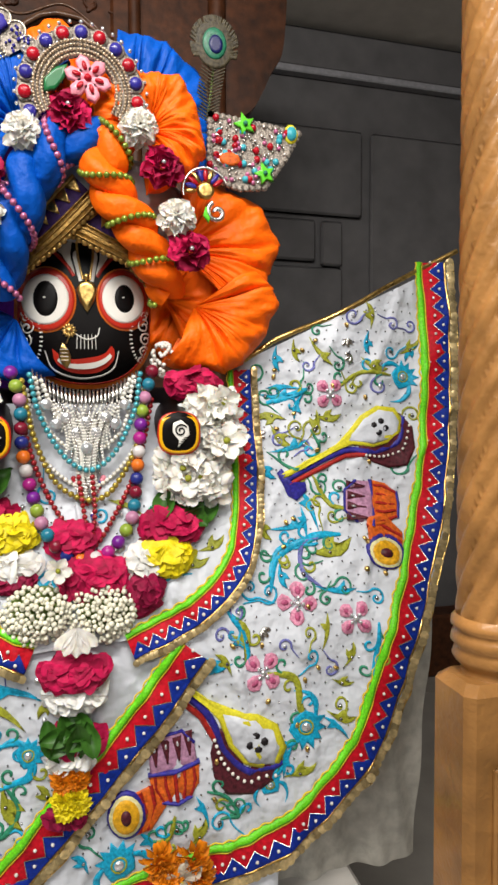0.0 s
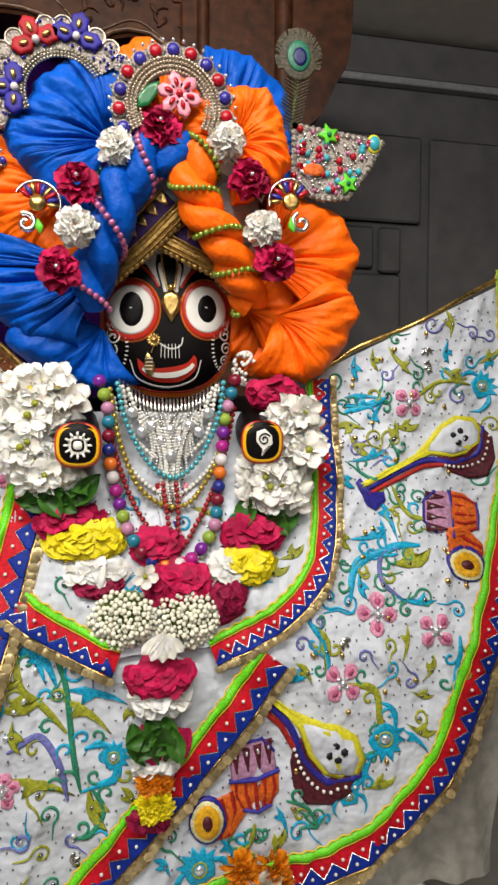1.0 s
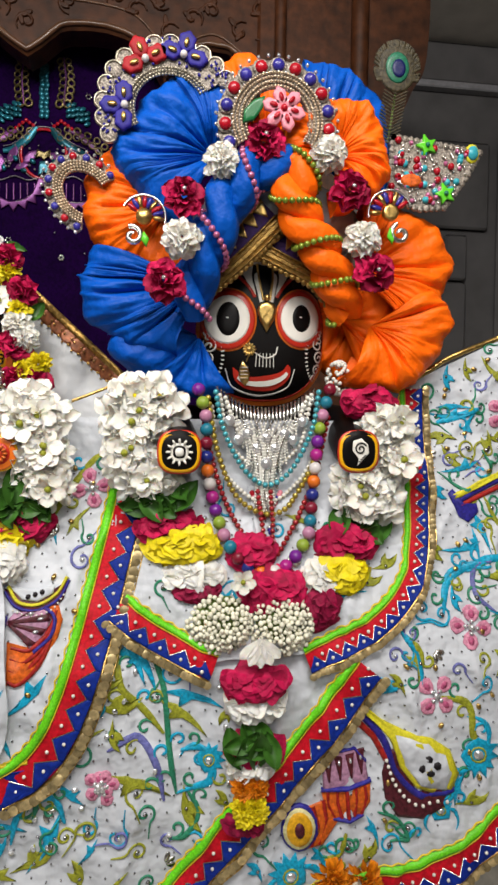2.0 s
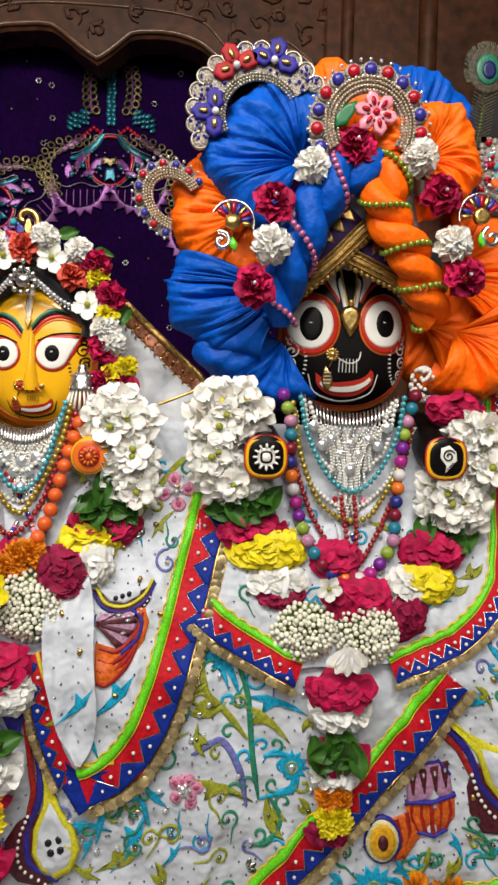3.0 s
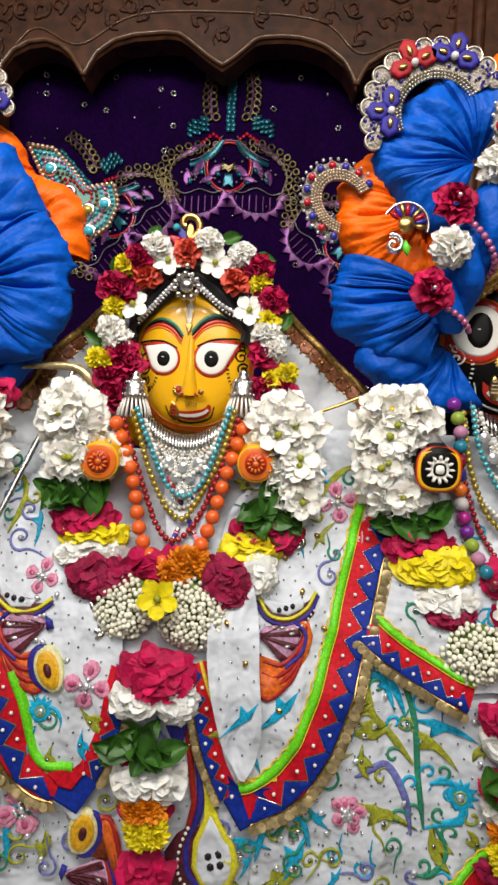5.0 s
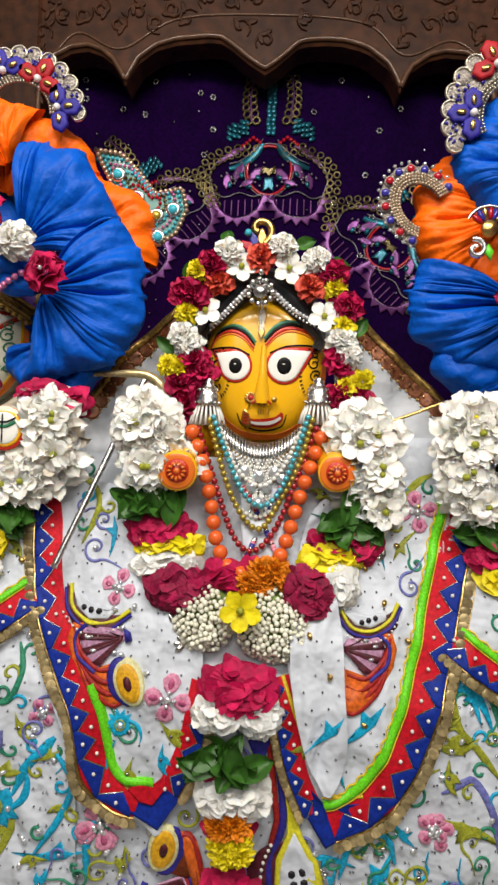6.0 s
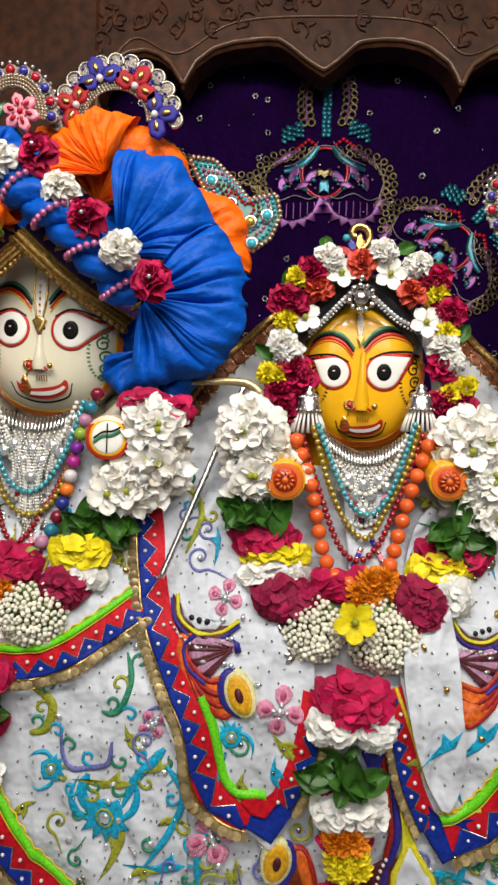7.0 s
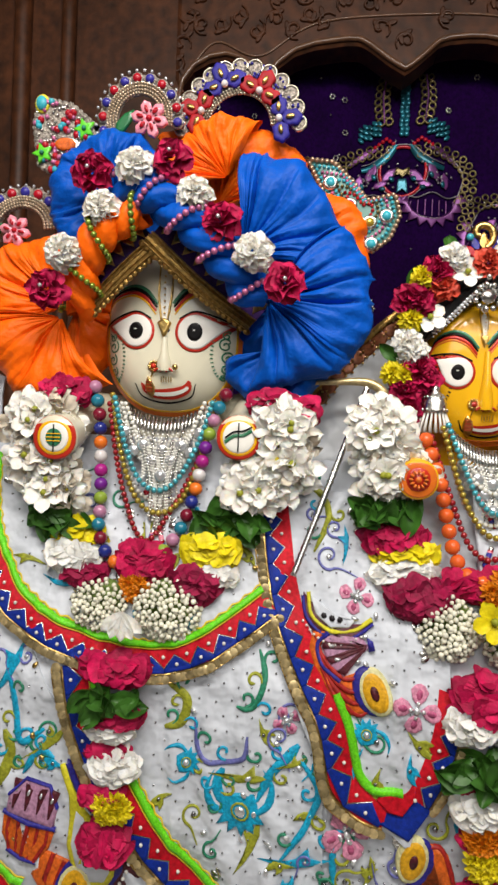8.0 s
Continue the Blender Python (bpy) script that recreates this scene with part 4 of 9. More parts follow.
def bloom_mesh(rings_, seed, centre=None):
    """Petals in rings; each ring: count, width, length, tilt from the axis in degrees, cup, curl, base radius, height."""
    mesh, r = Mesh(), random.Random(seed)
    for n, w, l, tilt, cup, curl, rad, high in rings_:
        a0 = r.uniform(0, 6.3)
        for k in range(n):
            s = len(mesh.v)
            petal_shape(mesh, w * r.uniform(0.85, 1.15), l * r.uniform(0.85, 1.15), cup, curl, 0.16 * w, r.random())
            a = a0 + 2 * math.pi * k / n + r.uniform(-0.2, 0.2)
            xform(mesh, Matrix.Rotation(a, 4, "Z") @ Matrix.Translation((0, rad, high)) @ Matrix.Rotation(math.radians(90 - tilt + r.uniform(-9, 9)), 4, "X"), s)
    if centre:
        mesh.ball((0, 0, centre[1]), centre[0], 1, seg=8, rings=5)
    return mesh


ROSE = [(3, 0.016, 0.018, 8, 0.5, -0.15, 0.002, 0.012), (4, 0.021, 0.020, 22, 0.5, -0.2, 0.004, 0.009), (5, 0.025, 0.023, 42, 0.4, -0.25, 0.006, 0.006), (6, 0.028, 0.026, 62, 0.3, -0.3, 0.007, 0.003), (7, 0.030, 0.030, 80, 0.2, -0.3, 0.008, 0.0)]
CARN = [(6, 0.015, 0.014, 35, 0.5, -0.4, 0.002, 0.020), (9, 0.017, 0.018, 55, 0.45, -0.4, 0.005, 0.017), (11, 0.018, 0.021, 68, 0.4, -0.35, 0.007, 0.012), (12, 0.019, 0.024, 80, 0.3, -0.3, 0.008, 0.006), (12, 0.020, 0.027, 92, 0.25, -0.2, 0.009, 0.0)]
FLORET = [(4, 0.016, 0.018, 28, 0.25, -0.25, 0.002, 0.007), (6, 0.021, 0.026, 66, 0.10, -0.40, 0.004, 0.0)]
MARI = [(8, 0.008, 0.010, 12, 0.5, -0.3, 0.002, 0.012), (11, 0.009, 0.012, 32, 0.5, -0.4, 0.004, 0.010), (14, 0.010, 0.014, 52, 0.4, -0.4, 0.006, 0.006), (16, 0.010, 0.016, 76, 0.3, -0.4, 0.008, 0.0)]
DATA = {}
for kind, spec, mat, cent in (("rose", ROSE, PETAL_CRIMSON, None), ("gem_rose", ROSE, PETAL_CRIMSON, (0.004, 0.028)), ("dark_rose", ROSE, PETAL_DARK, None), ("coral_rose", ROSE, PETAL_CORAL, None), ("carnation", CARN, PETAL_WHITE, None), ("floret", FLORET, PETAL_WHITE, (0.003, 0.008)), ("cream_floret", FLORET, PETAL_CREAM, (0.003, 0.008)), ("marigold", MARI, PETAL_ORANGE, None), ("yellow_marigold", MARI, PETAL_YELLOW, None)):
    DATA[kind] = [mesh_data(kind, bloom_mesh(spec, 10 + k, cent), [mat, CRYSTAL if kind == "gem_rose" else PETAL_YELLOW]) for k in range(3)]
m = Mesh()
for k in range(5):
    s = len(m.v)
    petal_shape(m, 0.024, 0.028, 0.15, -0.15, 0.001, k)
    xform(m, Matrix.Rotation(k * 1.2566, 4, "Z") @ Matrix.Translation((0, 0.003, 0)) @ Matrix.Rotation(0.35, 4, "X"), s)
m.ball((0, 0, 0.006), 0.006, 1, seg=8, rings=5)
DATA["five_petal_white"] = [mesh_data("five_petal_white", m, [PETAL_WHITE, EMB_OLIVE])]
DATA["trumpet"] = [mesh_data("trumpet", m, [PETAL_YELLOW, EMB_OLIVE])]


def leaf_mesh(seed):
    mesh, r = Mesh(), random.Random(seed)
    rows = []
    for i in range(8):
        t = i / 7
        w = 0.017 * math.sin(math.pi * min(1, t * 0.97 + 0.03)) ** 0.75
        rows.append([(w * s, 0.06 * t, 0.010 * abs(s) - 0.014 * t * t + 0.002 * math.sin(8 * t + s * 2)) for s in (-1, -0.5, 0, 0.5, 1)])
    mesh.grid(rows)
    return mesh


DATA["leaf"] = [mesh_data("leaf", leaf_mesh(k), LEAF) for k in range(2)]


def facing(x, y, z, rng, tilt=0.35, size=1.0, up=0.0):
    """A pose whose z axis looks towards -y, with a random lean and spin."""
    return pose(x, y, z, 90 + rng.uniform(-tilt, tilt) * 57 - up, rng.uniform(-tilt, tilt) * 57, 0) @ Matrix.Rotation(rng.uniform(0, 6.3), 4, "Z") @ Matrix.Diagonal((size, size, size, 1))


def flower(parent, kind, x, y, z, rng, size=1.0, tilt=0.3, name=None):
    return place_part(name or kind.replace("gem_rose", "rose").replace("dark_rose", "rose"), rng.choice(DATA[kind]), parent, facing(x, y, z, rng, tilt, size))


def petal_heap(parent, name, x, y, z, rx, rz, rng, mat, size=0.03, n=None):
    """A bunch of soft petals laid like shingles over a rounded core, folded across the garland."""
    mesh = Mesh()
    n = n or int(15 + rx * rz * 17000)
    ry = min(rx, rz) * 0.8
    for k in range(n):
        q, a = math.sqrt((k + 0.5) / n) * 0.97, k * 2.39996 + rng.uniform(-0.3, 0.3)
        u, v = q * math.cos(a), q * math.sin(a)
        front = math.sqrt(max(0.0, 1 - q * q))
        nor = Vector((u / rx, -front / ry, v / rz)).normalized()
        way = Vector((u * 1.2 + rng.uniform(-0.6, 0.6), 0, v * 0.6 - 0.5 + rng.uniform(-0.7, 0.5)))
        way = (way - nor * way.dot(nor)).normalized()
        way = (way + nor * rng.uniform(0.12, 0.5)).normalized()
        side = way.cross(nor).normalized()
        up = side.cross(way)
        s = len(mesh.v)
        w, l = size * rng.uniform(1.15, 1.75), size * rng.uniform(0.8, 1.15)
        petal_shape(mesh, w, l, rng.uniform(-0.12, 0.10), rng.uniform(-0.35, 0.05), 0.09 * size, rng.random())
        m4 = Matrix((side, way, up)).transposed().to_4x4()
        m4.translation = Vector((x + u * rx * 0.88, y - front * ry, z + v * rz * 0.85)) - way * l * 0.5
        xform(mesh, m4, s)
    mesh.ball((x, y + 0.004, z), 1.0, seg=12, rings=8, scale=(rx * 0.9, ry * 0.95, rz * 0.88))
    return mesh.make(name, mat, parent)


def bud_heap(parent, x, y, z, rx, rz, rng):
    mesh, st = Mesh(), Mesh()
    n = int(rx * rz * 56000)
    for k in range(n):
        q, a = math.sqrt((k + 0.5) / n), k * 2.39996
        u, v = q * math.cos(a), q * math.sin(a)
        f = math.sqrt(max(0.0, 1 - q ** 2.4))
        mesh.ball((x + u * rx + rng.uniform(-0.002, 0.002), y - f * 0.038 + rng.uniform(-0.004, 0.004), z + v * rz + rng.uniform(-0.002, 0.002)), rng.uniform(0.0034, 0.0052), 0, seg=6, rings=4, scale=(1, 1.3, 1))
        if k % 6 == 0:
            st.tube([(x + u * rx * 0.6, y, z + v * rz * 0.6), (x + u * rx * 0.97, y - f * 0.034, z + v * rz * 0.97)], 0.0015, seg=4)
    st.ball((x, y + 0.012, z), 1.0, 0, seg=12, rings=8, scale=(rx * 0.93, 0.034, rz * 0.93))
    ob = mesh.make("bud_cluster", BUD, parent, "cluster of tiny white buds", kind="stuff")
    PLACES[ob.name] = PLACES[parent.name]
    st.make("stems", STEM, parent)
    return ob


def garland(label, place, items, seed):
    """Flowers of a garland: kind, x, z, half width, half height."""
    g = thing("flower_garland", place, label, "garland", "garlands round the figures")
    rng = random.Random(seed)
    for kind, spots in items:
        for x, z, rx, rz in spots:
            y = drape(x, z) - 0.018
            if z > 1.25:
                y = min(y, 1.145)
            if kind in ("white", "cream"):
                bm_ = Mesh()
                bm_.ball((x, y + 0.004, z), 1.0, seg=16, rings=10, scale=(rx * 0.9, 0.026, rz * 0.9))
                bm_.make("blossom_core", PETAL_WHITE, g)
                n = max(4, int(rx * rz * 3.3 / 0.00042))
                for k in range(n):
                    q, a = math.sqrt((k + 0.5) / n), k * 2.39996 + 0.3
                    f = math.sqrt(max(0, 1 - q * q))
                    d = rng.choice(("floret", "floret", "cream_floret")) if kind == "cream" else "floret"
                    m4 = pose(x + q * math.cos(a) * rx * 0.9, y - f * 0.03, z + q * math.sin(a) * rz * 0.9, 90 + math.sin(a) * q * -45 + rng.uniform(-25, 25), math.cos(a) * q * 45 + rng.uniform(-25, 25), 0) @ Matrix.Rotation(rng.uniform(0, 6.3), 4, "Z") @ Matrix.Scale(rng.uniform(0.95, 1.35), 4)
                    place_part("white_floret", rng.choice(DATA[d]), g, m4)
                for k in range(2 if rx * rz > 0.0015 else 1):
                    place_part("open_blossom", DATA["five_petal_white"][0], g, facing(x + rng.uniform(-0.5, 0.5) * rx, y - 0.044, z + rng.uniform(-0.5, 0.5) * rz, rng, 0.35, rng.uniform(0.9, 1.15)))
            elif kind == "leaf":
                n = max(7, int(rx * rz * 3.2 / 0.00042))
                for k in range(n):
                    a, q = rng.uniform(0, 6.3), math.sqrt(rng.random())
                    m4 = pose(x + q * math.cos(a) * rx * 0.75, y - 0.012 - rng.uniform(0, 0.022), z + q * math.sin(a) * rz * 0.6 - 0.008, 75 + rng.uniform(-35, 40), rng.uniform(-50, 50), rng.uniform(-20, 20)) @ Matrix.Rotation(rng.uniform(0, 6.3) if k % 3 else rng.uniform(-1.2, 1.2), 4, "Z") @ Matrix.Translation((0, -0.025, 0)) @ Matrix.Scale(rng.uniform(0.8, 1.2), 4)
                    place_part("leaf", rng.choice(DATA["leaf"]), g, m4)
            elif kind == "buds":
                bud_heap(g, x, y + 0.008, z, rx, rz, rng)
            elif kind in ("marigold", "yellow_marigold"):
                for dx, dz in ((0, 0), (-0.45, 0.25), (0.45, -0.2), (0.3, 0.4), (-0.3, -0.4)):
                    flower(g, kind, x + dx * rx, y - 0.012, z + dz * rz, rng, 0.55 + rx * 14, 0.5, "marigold")
            elif kind in ("trumpet", "five_petal_white"):
                place_part("yellow_blossom" if kind == "trumpet" else "white_blossom", DATA[kind][0], g, facing(x, y - 0.05, z, rng, 0.15, rx / 0.031))
            elif kind == "lily":
                mesh = Mesh()
                for k in range(5):
                    s = len(mesh.v)
                    petal_shape(mesh, 0.018, 0.045, 0.2, -0.25, 0.002, k)
                    xform(mesh, Matrix.Translation((x, y - 0.048, z + 0.01)) @ pose(0, 0, 0, 75, 0, 0) @ Matrix.Rotation(math.pi + (k - 2) * 0.42, 4, "Z"), s)
                mesh.make("white_lily", PETAL_WHITE, g)
            else:
                mat, nm = {"crimson": (PETAL_CRIMSON, "rose_petals"), "dark": (PETAL_DARK, "rose_petals"), "yellow": (PETAL_YELLOW, "yellow_petals"), "wpetal": (PETAL_WHITE, "white_petals"), "cpetal": (PETAL_CREAM, "white_petals")}[kind]
                petal_heap(g, nm, x, y, z, rx, rz, rng, mat, 0.034 if min(rx, rz) > 0.02 else 0.024)
    return g


garland("long garland of white blossoms, roses and buds on the black figure", (-0.009, 1.05, 0.75), [
    ("white", [(-0.197, 1.434, 0.055, 0.048), (-0.215, 1.363, 0.040, 0.052), (-0.189, 1.315, 0.048, 0.024), (0.234, 1.408, 0.040, 0.033), (0.236, 1.352, 0.040, 0.033), (0.201, 1.287, 0.057, 0.036), (0.185, 1.317, 0.043, 0.024)]),
    ("leaf", [(-0.162, 1.286, 0.065, 0.033), (0.186, 1.239, 0.059, 0.029), (-0.010, 0.899, 0.055, 0.025)]),
    ("crimson", [(-0.154, 1.230, 0.058, 0.030), (0.201, 1.454, 0.049, 0.026), (0.156, 1.202, 0.058, 0.036), (-0.008, 1.187, 0.043, 0.037), (0.028, 1.129, 0.062, 0.043), (-0.009, 0.988, 0.058, 0.030), (-0.007, 0.878, 0.047, 0.021), (-0.014, 0.821, 0.026, 0.011)]),
    ("yellow", [(-0.128, 1.202, 0.068, 0.040), (0.146, 1.156, 0.048, 0.039)]),
    ("wpetal", [(-0.109, 1.150, 0.053, 0.028), (0.107, 1.142, 0.028, 0.039), (-0.009, 0.950, 0.048, 0.022), (-0.014, 0.851, 0.037, 0.026)]),
    ("dark", [(-0.105, 1.131, 0.041, 0.018), (0.107, 1.106, 0.025, 0.038), (-0.024, 0.757, 0.033, 0.013)]),
    ("buds", [(-0.067, 1.078, 0.056, 0.049), (0.038, 1.075, 0.056, 0.052)]), ("five_petal_white", [(-0.031, 1.153, 0.023, 0.023)]), ("lily", [(-0.005, 1.058, 0.018, 0.018)]),
    ("marigold", [(-0.017, 0.822, 0.024, 0.014)]), ("yellow_marigold", [(-0.017, 0.788, 0.024, 0.023)])], 3)
garland("long garland of white blossoms, roses and marigolds on the yellow figure", (-0.574, 1.05, 0.75), [
    ("white", [(-0.741, 1.419, 0.040, 0.048), (-0.720, 1.360, 0.052, 0.043), (-0.380, 1.417, 0.048, 0.040), (-0.377, 1.353, 0.048, 0.043), (-0.361, 1.308, 0.033, 0.029)]),
    ("leaf", [(-0.731, 1.299, 0.081, 0.029), (-0.396, 1.279, 0.062, 0.040), (-0.585, 0.929, 0.052, 0.043)]),
    ("crimson", [(-0.710, 1.250, 0.056, 0.036), (-0.405, 1.237, 0.064, 0.032), (-0.577, 1.183, 0.056, 0.024), (-0.566, 1.021, 0.067, 0.045), (-0.572, 0.893, 0.042, 0.017), (-0.570, 0.818, 0.041, 0.017), (-0.566, 0.721, 0.039, 0.032)]),
    ("dark", [(-0.671, 1.160, 0.057, 0.039), (-0.463, 1.164, 0.042, 0.046)]),
    ("yellow", [(-0.692, 1.221, 0.060, 0.026), (-0.428, 1.210, 0.050, 0.031)]),
    ("wpetal", [(-0.697, 1.192, 0.055, 0.024), (-0.414, 1.179, 0.024, 0.033), (-0.598, 0.986, 0.032, 0.024), (-0.532, 0.986, 0.031, 0.035), (-0.567, 0.868, 0.057, 0.031)]),
    ("buds", [(-0.626, 1.117, 0.050, 0.052), (-0.516, 1.111, 0.063, 0.058)]), ("marigold", [(-0.526, 1.192, 0.029, 0.020), (-0.550, 1.174, 0.025, 0.020), (-0.572, 0.829, 0.030, 0.014)]),
    ("yellow_marigold", [(-0.566, 0.796, 0.031, 0.025)]), ("trumpet", [(-0.568, 1.145, 0.034, 0.034)])], 4)
garland("long garland of white blossoms, roses and buds on the cream figure", (-1.148, 1.05, 0.75), [
    ("cream", [(-1.312, 1.421, 0.059, 0.043), (-1.310, 1.358, 0.059, 0.043), (-1.288, 1.311, 0.048, 0.033), (-0.900, 1.422, 0.048, 0.036), (-0.893, 1.366, 0.040, 0.038)]), ("white", [(-0.936, 1.324, 0.056, 0.036)]),
    ("leaf", [(-1.286, 1.257, 0.062, 0.032), (-0.983, 1.264, 0.063, 0.040), (-1.157, 0.982, 0.063, 0.029)]),
    ("crimson", [(-1.280, 1.472, 0.049, 0.026), (-0.921, 1.459, 0.037, 0.026), (-0.873, 1.450, 0.032, 0.028), (-1.124, 1.190, 0.049, 0.037), (-1.152, 1.026, 0.062, 0.026), (-1.149, 0.952, 0.047, 0.021), (-1.157, 0.896, 0.037, 0.015), (-1.160, 0.828, 0.036, 0.019), (-1.152, 0.755, 0.043, 0.032)]),
    ("dark", [(-1.225, 1.166, 0.039, 0.022), (-1.029, 1.162, 0.042, 0.029)]),
    ("yellow", [(-1.249, 1.224, 0.055, 0.028), (-1.010, 1.213, 0.055, 0.035)]),
    ("wpetal", [(-1.247, 1.190, 0.051, 0.026), (-1.002, 1.177, 0.044, 0.020), (-1.152, 0.933, 0.044, 0.020), (-1.145, 0.875, 0.040, 0.028)]),
    ("buds", [(-1.190, 1.118, 0.049, 0.045), (-1.074, 1.118, 0.058, 0.054)]), ("marigold", [(-1.132, 1.151, 0.020, 0.022)]), ("lily", [(-1.139, 1.112, 0.018, 0.018)]), ("yellow_marigold", [(-1.141, 0.817, 0.027, 0.018)])], 6)

# ---- garments ----


def cloth(name, left, right, surf, mat, parent, n=90, k=60, label=""):
    """A sheet of cloth between two flat lines, with a turned hem."""
    a, b = resample(mix_curve(left, 80), 0.001), resample(mix_curve(right, 80), 0.001)
    ia, ib = np.linspace(0, len(a) - 1, n).astype(int), np.linspace(0, len(b) - 1, n).astype(int)
    rows = []
    for i, j in zip(ia, ib):
        row = []
        for u in np.linspace(0, 1, k):
            x, z = a[i] * (1 - u) + b[j] * u
            row.append((x, surf(x, z), z))
        rows.append(row)
    m = Mesh()
    m.grid(rows)
    m.grid([[(x, y + 0.004, z) for x, y, z in r] for r in rows])
    edge = [r[0] for r in rows], [r[-1] for r in rows], rows[0], rows[-1]
    for e in edge:
        m.grid([e, [(x, y + 0.004, z) for x, y, z in e]])
    return m.make(name, mat, parent, label)


def trim(parent, pts, surf, w=1.0, side=1, green=True, gold=True, step=0.044, name="border", high=0.003):
    """An appliqued border along a line: green cord inside, red band with blue teeth and studs, gold sequins outside. side: 1 if the outside lies to the right of the way."""
    p = resample(mix_curve(pts, 120), 0.006)
    nn = normals2(p) * side

    def off(d):
        return p + nn * d * w

    def band(d0, d1, h):
        m = Mesh()
        rows = []
        for u in np.linspace(0, 1, 5):
            q = off(d0 + (d1 - d0) * u)
            rows.append([(x, surf(x, z) - h * (1 if 0 < u < 1 else 0.3), z) for x, z in q])
        m.grid(rows)
        return m
    top = band(0.0, 0.050, high).make(name, RED_BAND, parent, "red velvet border band with blue teeth")
    PLACES[top.name] = PLACES[parent.name]
    # blue band whose inner edge is cut into teeth
    q = resample(p, step * w)
    qn = normals2(q) * side
    m, st, dots = Mesh(), Mesh(), Mesh()
    zig = []
    for i in range(len(q) - 1):
        mid, mn = (q[i] + q[i + 1]) / 2, (qn[i] + qn[i + 1]) / 2
        tri = [q[i] + qn[i] * 0.049 * w, q[i] + qn[i] * 0.041 * w, mid + mn * 0.016 * w, q[i + 1] + qn[i + 1] * 0.041 * w, q[i + 1] + qn[i + 1] * 0.049 * w]
        m.plate(tri, surf, 0.0025, lift=high)
        zig += [q[i] + qn[i] * 0.040 * w, mid + mn * 0.015 * w]
        for c, d in ((mid + mn * 0.036 * w, 0.0032), (q[i] + qn[i] * 0.018 * w, 0.0032)):
            dots.ball((c[0], surf(*c) - high - 0.003, c[1]), d, 0, seg=6, rings=4)
    m.make("blue_teeth", BLUE_BAND, top, kind="stuff")
    st.ribbon(np.array(zig), 0.0022, surf, 0.0015, lift=high + 0.0015)
    st.make("silver_cord", SILVER, top)
    dots.make("pearl_studs", PEARL, top, kind="stuff")
    if green:
        m = Mesh()
        m.ribbon(off(-0.007), 0.014 * w, surf, 0.006, lift=high * 0.5)
        m.make("green_cord", GREEN_CORD, top, "bright green padded cord")
        m = Mesh()
        wav = off(-0.016)
        wav = wav + nn * (0.002 * np.sin(np.arange(len(wav)) * 1.6))[:, None]
        m.ribbon(wav, 0.003, surf, 0.002, lift=high * 0.5)
        m.ribbon(off(0.001), 0.002, surf, 0.002, lift=high)
        m.make("yellow_cord", YELLOW_THREAD, top)
    if gold:
        m = Mesh()
        g = resample(off(0.060), 0.0125 * w)
        gn = normals2(g) * side
        rg = random.Random(len(g))
        for i, (c, d) in enumerate(zip(g, gn)):
            r = 0.0088 * w
            tl = rg.uniform(-0.25, 0.25)
            pts3 = [(c[0] + r * math.cos(t), surf(*c) - high - 0.002 - 0.0012 * (i % 2) + r * math.sin(t + tl * 9) * 0.22, c[1] + r * math.sin(t)) for t in np.linspace(0, 2 * math.pi, 11)[:-1]]
            k = len(m.v)
            m.add(pts3 + [(c[0], surf(*c) - high - 0.0045, c[1])], [(j, (j + 1) % 10, 10) for j in range(10)])
        m.make("sequin_edging", GOLD_SEQUIN, top, "row of overlapping gold sequins", kind="stuff")
        m = Mesh()
        m.ribbon(off(0.0515), 0.006 * w, surf, 0.003, lift=high * 0.6)
        m.ribbon(off(0.069), 0.003 * w, surf, 0.002, lift=high * 0.3)
        m.make("gold_braid", GOLD, top)
    return top


# embroidery motifs, each a few meshes under the garment


